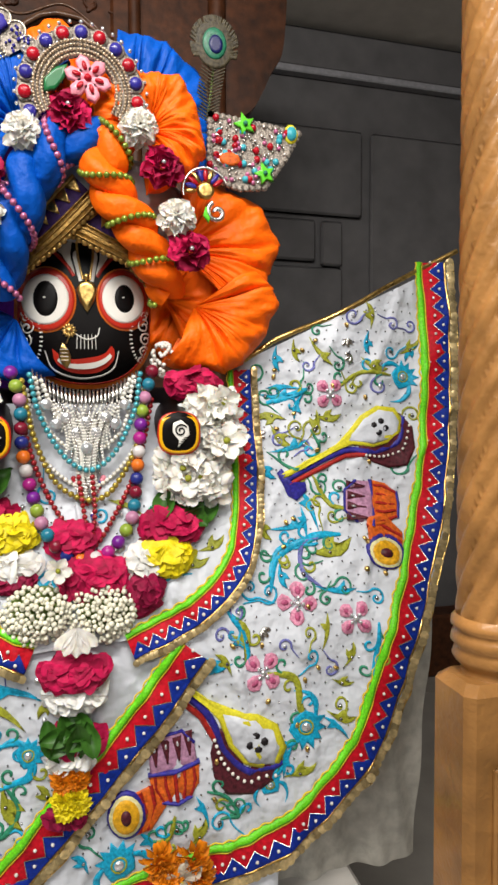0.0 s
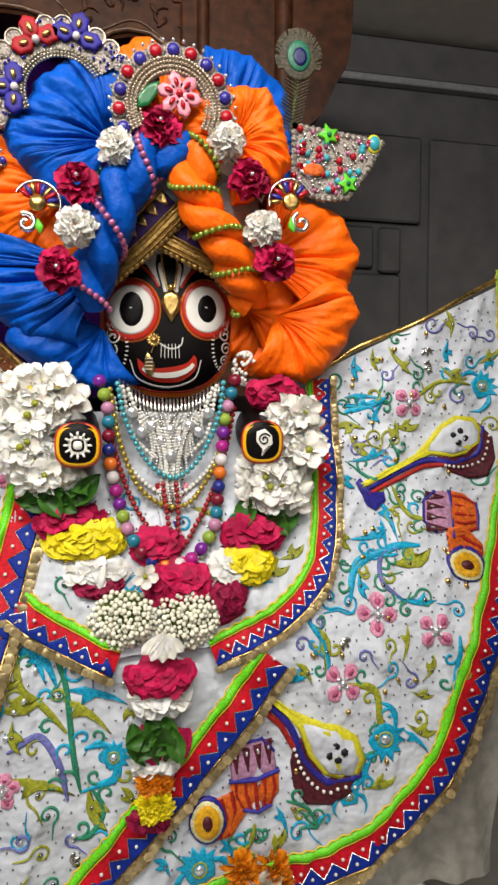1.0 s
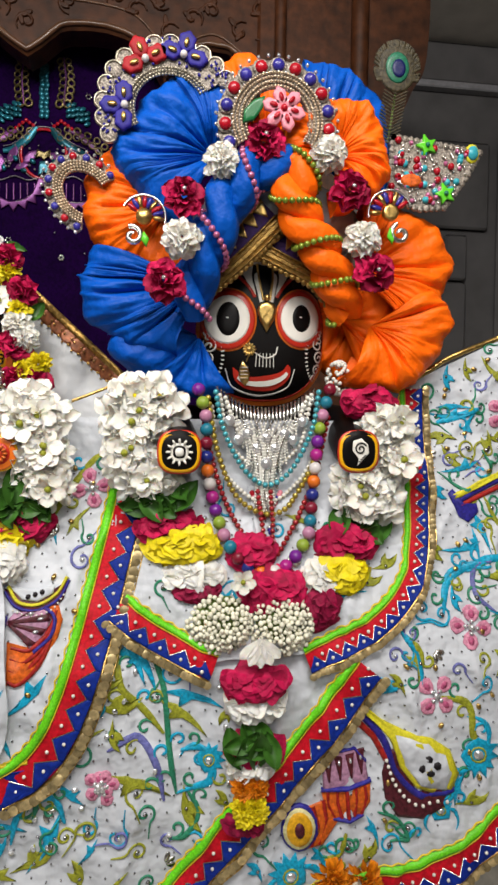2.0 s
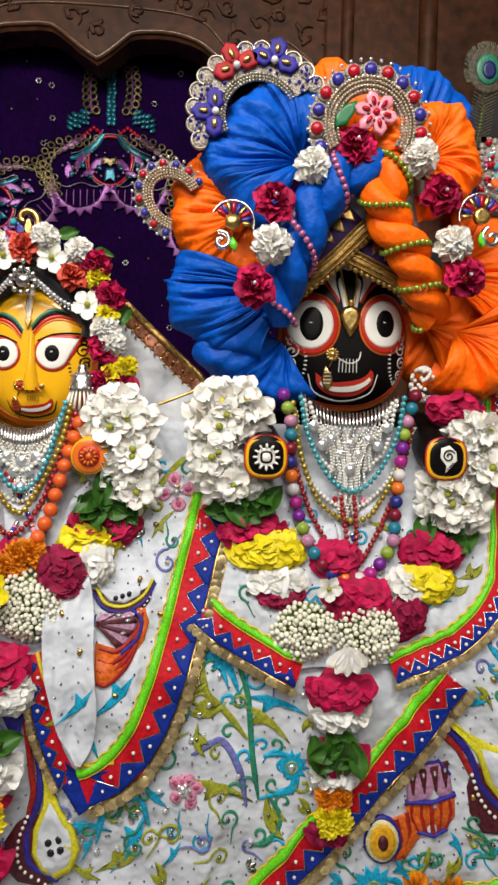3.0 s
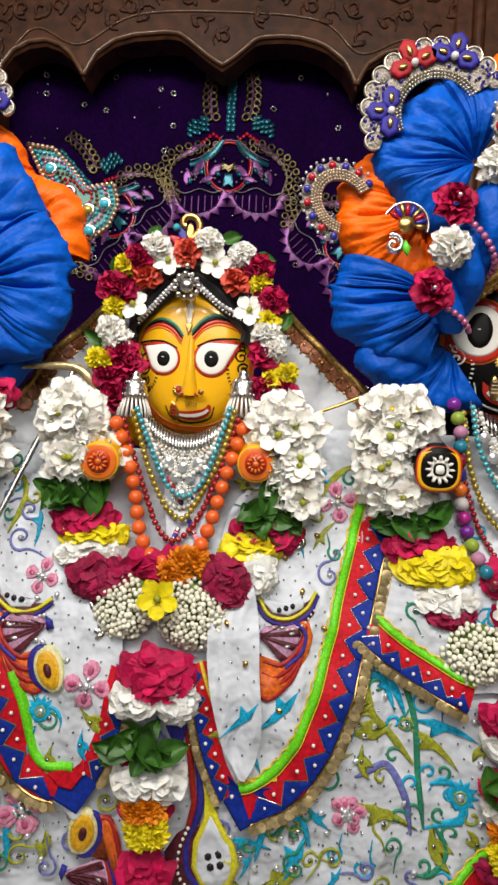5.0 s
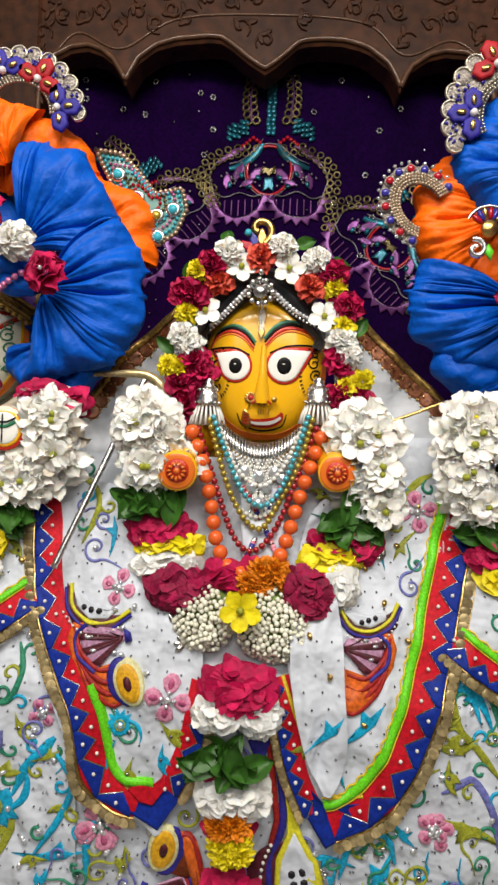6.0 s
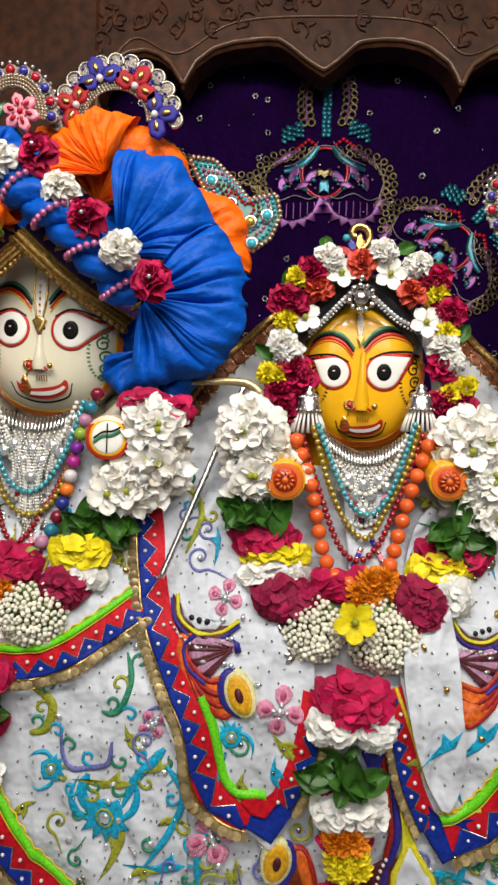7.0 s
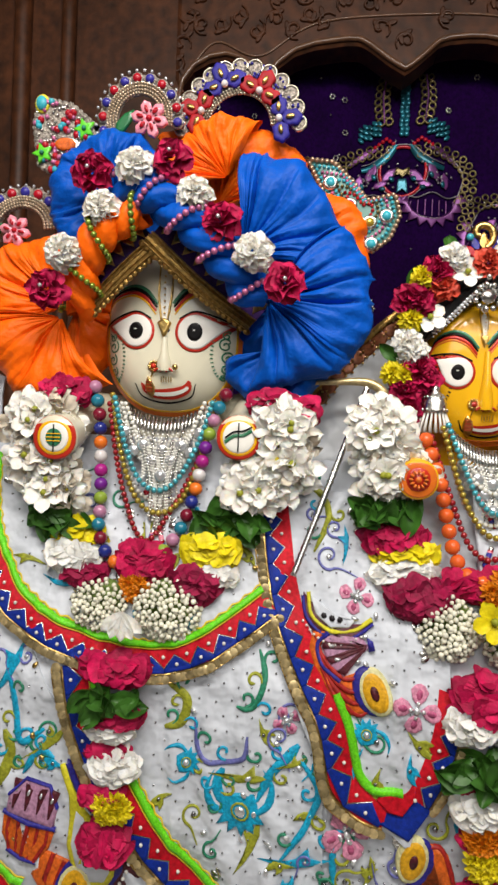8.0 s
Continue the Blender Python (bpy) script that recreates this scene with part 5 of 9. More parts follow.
class Motifs:
    def __init__(self, parent, surf):
        self.parent, self.surf, self.sets = parent, surf, {}

    def start(self, name, label=""):
        self.name, self.label, self.sets = name, label, {}

    def m(self, mat):
        return self.sets.setdefault(mat.name, (Mesh(), mat))[0]

    def end(self):
        """Links the motif: one mesh with a slot for each thread; lutes and drums get a patch for each thread."""
        if self.name in ("lute_motif", "drum_motif"):
            top = None
            for mesh, mat in self.sets.values():
                if top is None:
                    top = mesh.make(self.name, mat, self.parent, self.label)
                    PLACES[top.name] = PLACES[self.parent.name]
                else:
                    mesh.make(mat.name.replace("_thread", "_patch"), mat, top)
            return top
        out, mats = Mesh(), []
        for mesh, mat in self.sets.values():
            k = len(out.v)
            out.v += mesh.v
            out.f += [tuple(i + k for i in f) for f in mesh.f]
            out.m += [len(mats)] * len(mesh.f)
            mats.append(mat)
        return out.make(self.name, mats, self.parent, self.label)

    def blossom(self, x, z, r, a=0.0, n=4):
        self.start("embroidered_flower", "pink embroidered flower")
        for k in range(n):
            t = a + 2 * math.pi * k / n
            lobe = turned([(0.15, 0), (0.45, 0.3), (0.8, 0.42), (1.05, 0.2), (1.1, 0), (1.05, -0.2), (0.8, -0.42), (0.45, -0.3)], x, z, t, r)
            self.m(EMB_PINK).plate(lobe, self.surf, 0.003)
            self.m(EMB_ROSE).plate(turned(ring(0.24, 8, 0.16, 0.66), x, z, t, r), self.surf, 0.0036)
            self.m(CRYSTAL).disc(turned([(0.3, 0)], x, z, t, r)[0], 0.0035, self.surf, 0.006, seg=6)
        self.m(CRYSTAL).disc((x, z), 0.0055, self.surf, 0.007, seg=8)
        self.end()

    def star(self, x, z, r, a=0.0):
        """A turquoise half-sun leaf with a stem tail."""
        self.start("embroidered_leaf", "turquoise embroidered leaf star")
        pts = []
        for k in range(11):
            t = -1.35 + 2.7 * k / 10
            q = 0.95 if k % 2 else 0.62
            pts.append((q * math.cos(t), q * math.sin(t)))
        pts += [(-0.15, 0.62), (-0.55, 0.5), (-0.62, 0.0), (-0.55, -0.5), (-0.15, -0.62)]
        for d in (-1, 1):
            self.m(EMB_TURQ).ribbon(np.array(turned(mix_curve([(0.1, d * 0.6), (-0.25, d * 1.0), (-0.85, d * 1.12), (-1.4, d * 0.85)], 14), x, z, a, r)), r * 0.30, self.surf, 0.0028, taper=([0, 0.4, 1], [0.6, 1, 0.08]))
        self.m(EMB_TURQ).plate(turned(pts, x, z, a, r), self.surf, 0.003)
        self.m(CRYSTAL).disc((x, z), r * 0.2, self.surf, 0.006, seg=8)
        self.m(EMB_OLIVE).ribbon(np.array(turned(ring(0.3, 12, close=True), x, z, a, r)), r * 0.1, self.surf, 0.005)
        self.end()

    def leaf(self, x, z, r, a=0.0, mat=EMB_OLIVE):
        self.start("embroidered_leaf")
        self.m(mat).plate(turned([(-1.1, 0.28), (-0.6, 0.18), (-0.25, 0.22), (0.0, 0.55), (0.5, 0.72), (0.35, 0.35), (0.7, 0.18), (1.25, 0.32), (0.9, -0.1), (0.45, -0.28), (-0.1, -0.22), (-0.6, 0.02)], x, z, a, r), self.surf, 0.0025)
        self.m(STONE_DOT).disc((x, z), 0.003, self.surf, 0.005, seg=6)
        self.end()

    def curl(self, x, z, r, a, d, mat, w=0.006):
        self.start("embroidered_curl")
        sp = spiral(x, z, r, 1.1, a, d, 20)
        e = sp[0]
        t = np.array((-math.sin(a), math.cos(a))) * -d
        tail = mix_curve([e + t * r * 2.1 + np.array((math.cos(a), math.sin(a))) * r * 0.7, e + t * r * 0.7, e], 8)[:-1]
        self.m(mat).ribbon(np.vstack([tail, sp]), w, self.surf, 0.003, taper=([0, 0.3, 1], [0.35, 1, 0.7]))
        self.m(CRYSTAL if mat is EMB_VIOLET else STONE_DOT).disc((x, z), r * 0.22, self.surf, 0.004, seg=6)
        self.end()

    def vine(self, pts, mat, w=0.008):
        self.start("embroidered_vine")
        p = mix_curve(pts, 40)
        self.m(mat).ribbon(p, w, self.surf, 0.0032, taper=([0, 0.2, 0.8, 1], [0.3, 1, 1, 0.4]))
        nn = normals2(p)
        for k, i in enumerate(range(6, len(p) - 4, 9)):
            s = 1 if k % 2 else -1
            c = p[i] + nn[i] * s * 0.017
            a = math.atan2(-nn[i][1] * s, -nn[i][0] * s)
            self.m((EMB_GREEN, EMB_OLIVE, EMB_TURQ)[k % 3]).ribbon(spiral(c[0], c[1], 0.014, 0.9, a, s), 0.005, self.surf, 0.003)
        self.end()

    def swoosh(self, x, z, r, a, mat):
        self.start("embroidered_leaf")
        p = turned([(-1.1, 0.32), (-0.5, 0.2), (0.1, 0.18), (0.55, 0.5), (0.55, 0.12), (1.2, 0.05), (0.5, -0.16), (-0.1, -0.08), (-0.6, 0.08)], x, z, a, r)
        self.m(mat).plate(p, self.surf, 0.0025)
        self.end()

    def lute(self, x, z, a, s, flip=1, neck=2.75):
        """A long-necked lute, its bowl at the place given and its neck along +x turned by a."""
        self.start("lute_motif", "embroidered lute with a maroon bowl and yellow face")
        T = lambda pts: turned([(min(q[0], neck), q[1] * flip) for q in pts], x, z, a, s)
        self.m(EMB_BROWN).plate(T([(0.5, -0.2), (0.3, -0.62), (-0.05, -0.95), (-0.5, -1.08), (-0.95, -0.8), (-1.16, -0.3), (-1.05, 0.15), (-0.6, 0.3), (0.2, 0.25)]), self.surf, 0.003)
        self.m(EMB_BLUE).ribbon(np.array(T(mix_curve([(2.6, 0.02), (0.9, -0.04), (0.1, -0.42), (-0.6, -0.46), (-1.08, 0.05)], 30))), 0.15 * s, self.surf, 0.005)
        self.m(EMB_RED).ribbon(np.array(T([(2.6, -0.11), (0.9, -0.17), (0.4, -0.36)])), 0.13 * s, self.surf, 0.005)
        body = [(2.75, 0.20), (1.0, 0.19), (0.5, 0.32), (0.0, 0.55), (-0.5, 0.6), (-0.95, 0.35), (-1.02, 0.0), (-0.8, -0.28), (-0.4, -0.4), (0.1, -0.3), (0.6, 0.0), (1.0, 0.06), (2.75, 0.08)]
        self.m(EMB_YELLOW).plate(T(body), self.surf, 0.006)
        self.m(WHITE_SILK).plate(T([(0.66, 0.14), (0.4, 0.27), (0.02, 0.45), (-0.48, 0.50), (-0.84, 0.27), (-0.90, -0.04), (-0.72, -0.22), (-0.42, -0.31), (0.08, -0.21), (0.42, 0.0)]), self.surf, 0.0075)
        for k in range(4):
            self.m(EMB_BLACK).plate(T(ring(0.09, 6, 0.09, -0.3 + 0.15 * math.cos(k * 1.57 + 0.7), 0.1 + 0.15 * math.sin(k * 1.57 + 0.7))), self.surf, 0.0085)
        if neck > 2:
            self.m(EMB_BLUE).plate(T([(2.6, 0.3), (2.85, 0.25), (3.0, 0.0), (2.9, -0.35), (2.6, -0.55), (2.25, -0.45), (2.2, -0.25), (2.5, -0.1)]), self.surf, 0.005)
        bo = np.array(T(mix_curve([(0.42, -0.36), (-0.05, -0.62), (-0.6, -0.66), (-1.08, -0.22)], 14)))
        for c in bo[::1]:
            self.m(PEARL).ball((c[0], self.surf(*c) - 0.006, c[1]), 0.04 * s, 0, seg=6, rings=4)
        self.end()

    def folded(self, x, z, a, s):
        """A lute seen half folded away: a maroon crescent with a lime edge."""
        self.start("lute_motif", "half-folded embroidered lute with a maroon bowl")
        T = lambda pts: turned(pts, x, z, a, s)
        self.m(EMB_BROWN).plate(T([(-1.1, 0.6), (-0.95, -0.1), (-0.5, -0.6), (0.2, -0.7), (0.8, -0.4), (1.15, 0.2), (0.7, 0.05), (0.1, -0.05), (-0.5, 0.15)]), self.surf, 0.003, follow=False)
        self.m(WHITE_SILK).plate(T([(-0.85, 0.55), (-0.6, 0.05), (-0.1, -0.2), (0.5, -0.1), (0.6, 0.15), (0.0, 0.2), (-0.4, 0.35)]), self.surf, 0.006)
        self.m(EMB_YELLOW).ribbon(np.array(T(mix_curve([(-0.95, 0.65), (-0.72, 0.0), (-0.1, -0.3), (0.6, -0.15), (1.1, 0.3)], 20))), 0.13 * s, self.surf, 0.007)
        self.m(EMB_BLUE).ribbon(np.array(T(mix_curve([(-1.1, 0.5), (-0.85, -0.1), (-0.2, -0.48), (0.6, -0.35), (1.15, 0.18)], 20))), 0.12 * s, self.surf, 0.006)
        for k in range(3):
            self.m(EMB_BLACK).plate(T(ring(0.1, 6, 0.1, -0.35 + 0.25 * k, 0.08)), self.surf, 0.008)
        for c in T(mix_curve([(-0.95, -0.2), (-0.4, -0.58), (0.3, -0.62), (0.85, -0.25)], 12)):
            self.m(PEARL).ball((c[0], self.surf(*c) - 0.006, c[1]), 0.045 * s, 0, seg=6, rings=4)
        self.end()

    def drum(self, x, z, a, s, flip=1, dx=0.0, dy=0.0):
        """A pair of hand drums: a pink zigzag dome over an orange striped bowl, and a small drum with a yellow head."""
        self.start("drum_motif", "embroidered pair of striped hand drums")
        T = lambda pts: turned([(q[0] * flip, q[1]) for q in pts], x, z, a, s)
        self.m(EMB_LILAC).plate(T([(-0.62, 0.0), (-0.6, 0.5), (-0.3, 0.92), (0.3, 0.92), (0.6, 0.5), (0.62, 0.0)]), self.surf, 0.004)
        for k in range(4):
            c = -0.45 + 0.3 * k
            self.m(EMB_BROWN).plate(T([(c - 0.13, 0.85), (c + 0.13, 0.85), (c + 0.02, 0.2), (c - 0.02, 0.2)]), self.surf, 0.0055)
            self.m(CRYSTAL).plate(T(ring(0.035, 6, 0.07, c, 0.66)), self.surf, 0.008)
        self.m(EMB_ORANGE).plate(T([(-0.66, -0.02), (0.66, -0.02), (0.6, -0.5), (0.35, -0.85), (-0.35, -0.85), (-0.6, -0.5)]), self.surf, 0.004)
        for k in range(5):
            c = -0.5 + 0.25 * k
            self.m(EMB_RED).ribbon(np.array(T([(c, -0.04), (c * 1.02, -0.4), (c * 0.7, -0.82)])), 0.11 * s, self.surf, 0.006)
        self.m(EMB_BLUE).ribbon(np.array(T([(-0.68, 0.02), (0, -0.06), (0.68, 0.02)])), 0.12 * s, self.surf, 0.007)
        self.m(EMB_BLUE).ribbon(np.array(T([(-0.6, 0.5), (-0.3, 0.92), (0.3, 0.92), (0.6, 0.5)])), 0.08 * s, self.surf, 0.006)
        self.m(EMB_BLUE).ribbon(np.array(T([(-0.4, -0.84), (0, -0.9), (0.4, -0.84)])), 0.1 * s, self.surf, 0.006)
        # small drum, moved by dx and dy
        D = lambda pts: T([(q[0] + dx, q[1] + dy) for q in pts])
        self.m(EMB_ORANGE).plate(D([(-0.5, -0.55), (-0.35, -1.15), (-0.85, -1.75), (-1.3, -1.75), (-1.6, -1.2), (-1.2, -0.65)]), self.surf, 0.004)
        for k in range(3):
            self.m(EMB_RED).ribbon(np.array(D([(-0.75 - 0.3 * k, -0.55 - 0.1 * k), (-0.7 - 0.25 * k, -1.1 - 0.1 * k), (-0.95 - 0.2 * k, -1.7)])), 0.14 * s, self.surf, 0.006)
        self.m(EMB_BLUE).plate(D(ring(0.5, 18, 0.62, -1.42, -1.15)), self.surf, 0.006)
        self.m(LIME_EDGE).plate(D(ring(0.44, 18, 0.56, -1.45, -1.15)), self.surf, 0.0075)
        self.m(EMB_AMBER).plate(D(ring(0.36, 16, 0.47, -1.45, -1.15)), self.surf, 0.009)
        self.m(EMB_BROWN).plate(D(ring(0.14, 12, 0.21, -1.45, -1.15)), self.surf, 0.0105)
        self.end()

    def drum_pair(self, x, z, a, s, flip=1, small=True):
        """A pink drum head seen from the side over a striped body, and a small drum with a yellow head."""
        self.start("drum_motif", "embroidered pair of striped hand drums")
        T = lambda pts: turned([(q[0] * flip, q[1]) for q in pts], x, z, a, s)
        self.m(EMB_ORANGE).plate(T([(-0.86, 1.0), (-0.55, 1.02), (-0.75, 0.6), (-0.6, 0.2), (-0.2, -0.12), (0.35, 0.1), (0.6, 0.2), (0.7, -0.95), (0.2, -1.0), (-0.3, -0.55), (-0.8, 0.15), (-0.95, 0.6)]), self.surf, 0.004, follow=False)
        for k in range(4):
            self.m(EMB_RED).ribbon(np.array(T(mix_curve([(-0.80 + 0.06 * k, 0.9 - 0.25 * k), (-0.55 + 0.1 * k, 0.35 - 0.28 * k), (0.0 + 0.12 * k, -0.08 - 0.3 * k), (0.5 + 0.05 * k, 0.05 - 0.3 * k)], 14))), 0.17 * s, self.surf, 0.006, taper=([0, 0.5, 1], [0.5, 1, 0.7]))
        self.m(EMB_LILAC).plate(T([(-0.5, 0.95), (0.4, 0.95), (0.62, 0.72), (0.38, 0.48), (-0.02, -0.05), (-0.42, 0.25), (-0.62, 0.65)]), self.surf, 0.006)
        for p, q in (((-0.56, 0.82), (-0.62, 0.62)), ((-0.5, 0.42), (-0.38, 0.25)), ((-0.2, 0.1), (-0.02, 0.0)), ((-0.3, 0.95), (0.0, 0.95))):
            self.m(EMB_BROWN).plate(T([p, q, (0.56, 0.70), (0.55, 0.78)]), self.surf, 0.0075)
        for u, v in ((-0.35, 0.72), (-0.2, 0.4), (-0.1, 0.9)):
            self.m(CRYSTAL).plate(T(ring(0.09, 8, 0.045, u, v)), self.surf, 0.009)
        self.m(EMB_BLUE).ribbon(np.array(T(mix_curve([(-0.45, 1.02), (-0.73, 0.7), (-0.6, 0.22), (-0.12, -0.14)], 18))), 0.13 * s, self.surf, 0.008)
        self.m(EMB_BLUE).plate(T([(0.55, 0.95), (0.72, 0.85), (0.78, 0.65), (0.62, 0.6)]), self.surf, 0.007)
        if not small:
            return self.end()
        E = lambda rx, rz, dx: T(turned(ring(rx, 22, rz), 0.76 + dx, -0.36, 0.38))
        self.m(EMB_BLUE).plate(E(0.42, 0.64, -0.10), self.surf, 0.0065)
        self.m(LIME_EDGE).plate(E(0.40, 0.62, 0.04), self.surf, 0.008)
        self.m(EMB_AMBER).plate(E(0.32, 0.53, 0.04), self.surf, 0.0095)
        self.m(EMB_BROWN).plate(E(0.11, 0.20, 0.02), self.surf, 0.011)
        self.end()

    def studs(self, inside, box_, gap, seed):
        m, r = Mesh(), random.Random(seed)
        x0, x1, z0, z1 = box_
        for i in range(int((x1 - x0) / gap)):
            for j in range(int((z1 - z0) / gap)):
                x, z = x0 + (i + 0.5 * (j % 2)) * gap + r.uniform(-0.003, 0.003), z0 + j * gap + r.uniform(-0.003, 0.003)
                if inside(x, z):
                    m.disc((x, z), 0.0017, self.surf, 0.0022, seg=5)
        m.make("studs", STONE_DOT, self.parent, kind="stuff")
        g = Mesh()
        for i in range(int((x1 - x0) * (z1 - z0) * 150)):
            x, z = r.uniform(x0, x1), r.uniform(z0, z1)
            if inside(x, z):
                g.plate(turned(ring(0.0055, 7, 0.0038), x, z, r.uniform(0, 3)), self.surf, 0.005)
        g.make("gold_stones", r.choice((GOLD, CRYSTAL)), self.parent, kind="stuff")

    def fill(self, inside, box_, taken, seed, n=60, gap=0.05):
        """Curls, leaves and small sprigs between the large motifs."""
        r = random.Random(seed)
        x0, x1, z0, z1 = box_
        spots = list(taken)
        for i in range(n * 30):
            x, z = r.uniform(x0, x1), r.uniform(z0, z1)
            if not inside(x, z) or any(math.hypot(x - a, z - b) < c + gap * 0.5 for a, b, c in spots):
                continue
            spots.append((x, z, gap * 0.5))
            k = r.random()
            a = r.uniform(0, 6.3)
            if k < 0.5:
                mat = r.choice((EMB_GREEN, EMB_GREEN, EMB_VIOLET, EMB_VIOLET, EMB_OLIVE, EMB_TURQ))
                self.curl(x, z, r.uniform(0.012, 0.021), a, r.choice((-1, 1)), mat, 0.0048)
            elif k < 0.68:
                self.leaf(x, z, r.uniform(0.019, 0.028), a, r.choice((EMB_OLIVE, EMB_OLIVE, EMB_TURQ)))
            elif k < 0.88:
                self.swoosh(x, z, r.uniform(0.022, 0.034), a, r.choice((EMB_TURQ, EMB_TURQ, EMB_OLIVE)))
            else:
                self.start("embroidered_sprig")
                for q in range(3):
                    t = a + (q - 1) * 0.7
                    self.m(SILVER).plate(turned(ring(0.009, 8, 0.0045, 0.010), x, z, t), self.surf, 0.003)
                self.end()
            if len(spots) - len(taken) >= n:
                break


def inside_poly(poly):
    p = np.array(poly)

    def test(x, z):
        c = False
        j = len(p) - 1
        for i in range(len(p)):
            if (p[i, 1] > z) != (p[j, 1] > z) and x < (p[j, 0] - p[i, 0]) * (z - p[i, 1]) / (p[j, 1] - p[i, 1] + 1e-12) + p[i, 0]:
                c = not c
            j = i
        return c
    return test


# Black figure: gown, side cape, bib
gown = thing("gown", (-0.02, 1.1, 0.5), "white silk gown embroidered with coloured vines, on the black figure", "gown", "gowns of the figures")
G0 = lifted(0.0)
cloth("skirt", [(-0.33, 1.42), (-0.38, 1.0), (-0.42, 0.5)], [(0.30, 1.42), (0.32, 1.0), (0.34, 0.5)], G0, WHITE_SILK, gown, 120, 90)
DIAG_J = [(0.171, 1.013), (0.100, 0.921), (0.033, 0.848), (-0.038, 0.772), (-0.117, 0.682), (-0.172, 0.619)]
trim(gown, DIAG_J, lifted(0.010), 0.95, side=-1, name="hem")
mo = Motifs(gown, G0)
ins = inside_poly([(-0.229, 1.072), (-0.060, 0.984), (-0.024, 0.800), (0.023, 0.863), (-0.053, 0.782), (-0.154, 0.648), (-0.542, 0.678), (-0.517, 0.783), (-0.327, 0.826), (-0.249, 0.949)])
mo.vine([(-0.182, 1.036), (-0.158, 0.974), (-0.147, 0.871), (-0.135, 0.797)], EMB_GREEN, 0.010)
mo.vine([(-0.135, 0.797), (-0.081, 0.822), (-0.087, 0.868), (-0.129, 0.870)], EMB_TURQ, 0.012)
mo.vine([(-0.248, 0.876), (-0.203, 0.897), (-0.170, 0.854), (-0.155, 0.788)], EMB_VIOLET, 0.012)
mo.vine([(-0.237, 1.046), (-0.227, 0.981), (-0.194, 0.943), (-0.157, 0.899)], EMB_OLIVE, 0.012)
mo.vine([(-0.119, 0.805), (-0.099, 0.766), (-0.118, 0.729), (-0.145, 0.722)], EMB_GREEN, 0.010)
mo.leaf(*(-0.235, 0.944), 0.036, 0.1)
mo.leaf(*(-0.118, 0.772), 0.036, -1.2)
mo.leaf(*(-0.361, 0.699), 0.036, 0.6)
mo.blossom(*(-0.254, 0.817), 0.026, 0.4)
mo.star(*(-0.082, 0.854), 0.030, 0.5)
for a, b in [(-0.205, 1.024), (-0.186, 1.011)]:
    mo.swoosh(a, b, 0.045, 2.2, EMB_TURQ)
mo.swoosh(*(-0.106, 0.962), 0.045, 3.0, EMB_TURQ)
mo.swoosh(*(-0.120, 0.930), 0.045, 2.6, EMB_OLIVE)
mo.swoosh(*(-0.193, 0.823), 0.05, 2.9, EMB_OLIVE)
mo.swoosh(*(-0.340, 0.726), 0.05, 1.2, EMB_TURQ)
taken = [(*q, 0.035) for q in ((-0.235, 0.944), (-0.118, 0.772), (-0.254, 0.817), (-0.082, 0.854), (-0.200, 1.015), (-0.106, 0.953), (-0.157, 0.899), (-0.147, 0.825), (-0.202, 0.883), (-0.361, 0.699))]
mo.fill(ins, (-0.5, 0.1, 0.6, 1.05), taken, 21, 90, 0.038)
mo.studs(ins, (-0.5, 0.1, 0.6, 1.05), 0.024, 1)

cape = thing("cape", (0.4, 1.1, 0.6), "white silk side cape embroidered with lutes, drums and flowers", "cape", "capes of the figures")
C0 = lifted(0.004)
OUT_J = [(0.699, 1.714), (0.704, 1.556), (0.692, 1.369), (0.650, 1.212), (0.584, 1.051), (0.537, 0.933), (0.487, 0.803), (0.394, 0.706), (0.293, 0.654), (0.192, 0.636), (0.048, 0.607)]
EDGE_J = [(0.790, 1.745), (0.781, 1.558), (0.771, 1.368), (0.732, 1.209), (0.666, 1.046), (0.616, 0.924), (0.567, 0.803), (0.477, 0.688), (0.389, 0.618), (0.272, 0.578), (0.075, 0.538)]
IN_J = [(0.294, 1.493), (0.303, 1.383), (0.297, 1.226), (0.276, 1.130), (0.198, 1.034), (0.147, 0.954), (0.051, 0.833), (-0.040, 0.743), (-0.111, 0.672), (-0.163, 0.608)]
cloth("panel", IN_J, [tuple(q) for q in np.array(OUT_J) - normals2(np.array(OUT_J)) * 0.062], C0, WHITE_SILK, cape, 130, 90)
trim(cape, OUT_J, C0, 1.0, side=-1, name="border", step=0.037)
m = Mesh()
m.ribbon(mix_curve([(0.782, 1.743), (0.639, 1.671), (0.512, 1.602), (0.383, 1.547), (0.311, 1.502)], 30), 0.010, C0, 0.004)
m.make("gold_piping", GOLD, cape)
mo = Motifs(cape, C0)
ins = inside_poly([(0.322, 1.480), (0.679, 1.696), (0.668, 1.380), (0.613, 1.214), (0.543, 1.055), (0.501, 0.947), (0.454, 0.828), (0.356, 0.738), (0.263, 0.692), (0.173, 0.667), (-0.077, 0.639), (0.051, 0.805), (0.176, 0.970), (0.293, 1.082), (0.324, 1.225)])
mo.lute(*(0.570, 1.358), 0.42 + math.pi, 0.078, -1)
mo.drum(*(0.556, 1.228), 1.45, 0.064, 1, 0.05, 0.80)
mo.lute(*(0.269, 0.842), 2.45, 0.086, -1, 1.9)
mo.drum(*(0.152, 0.800), 0.10, 0.066, 1, 0.12, 0.30)
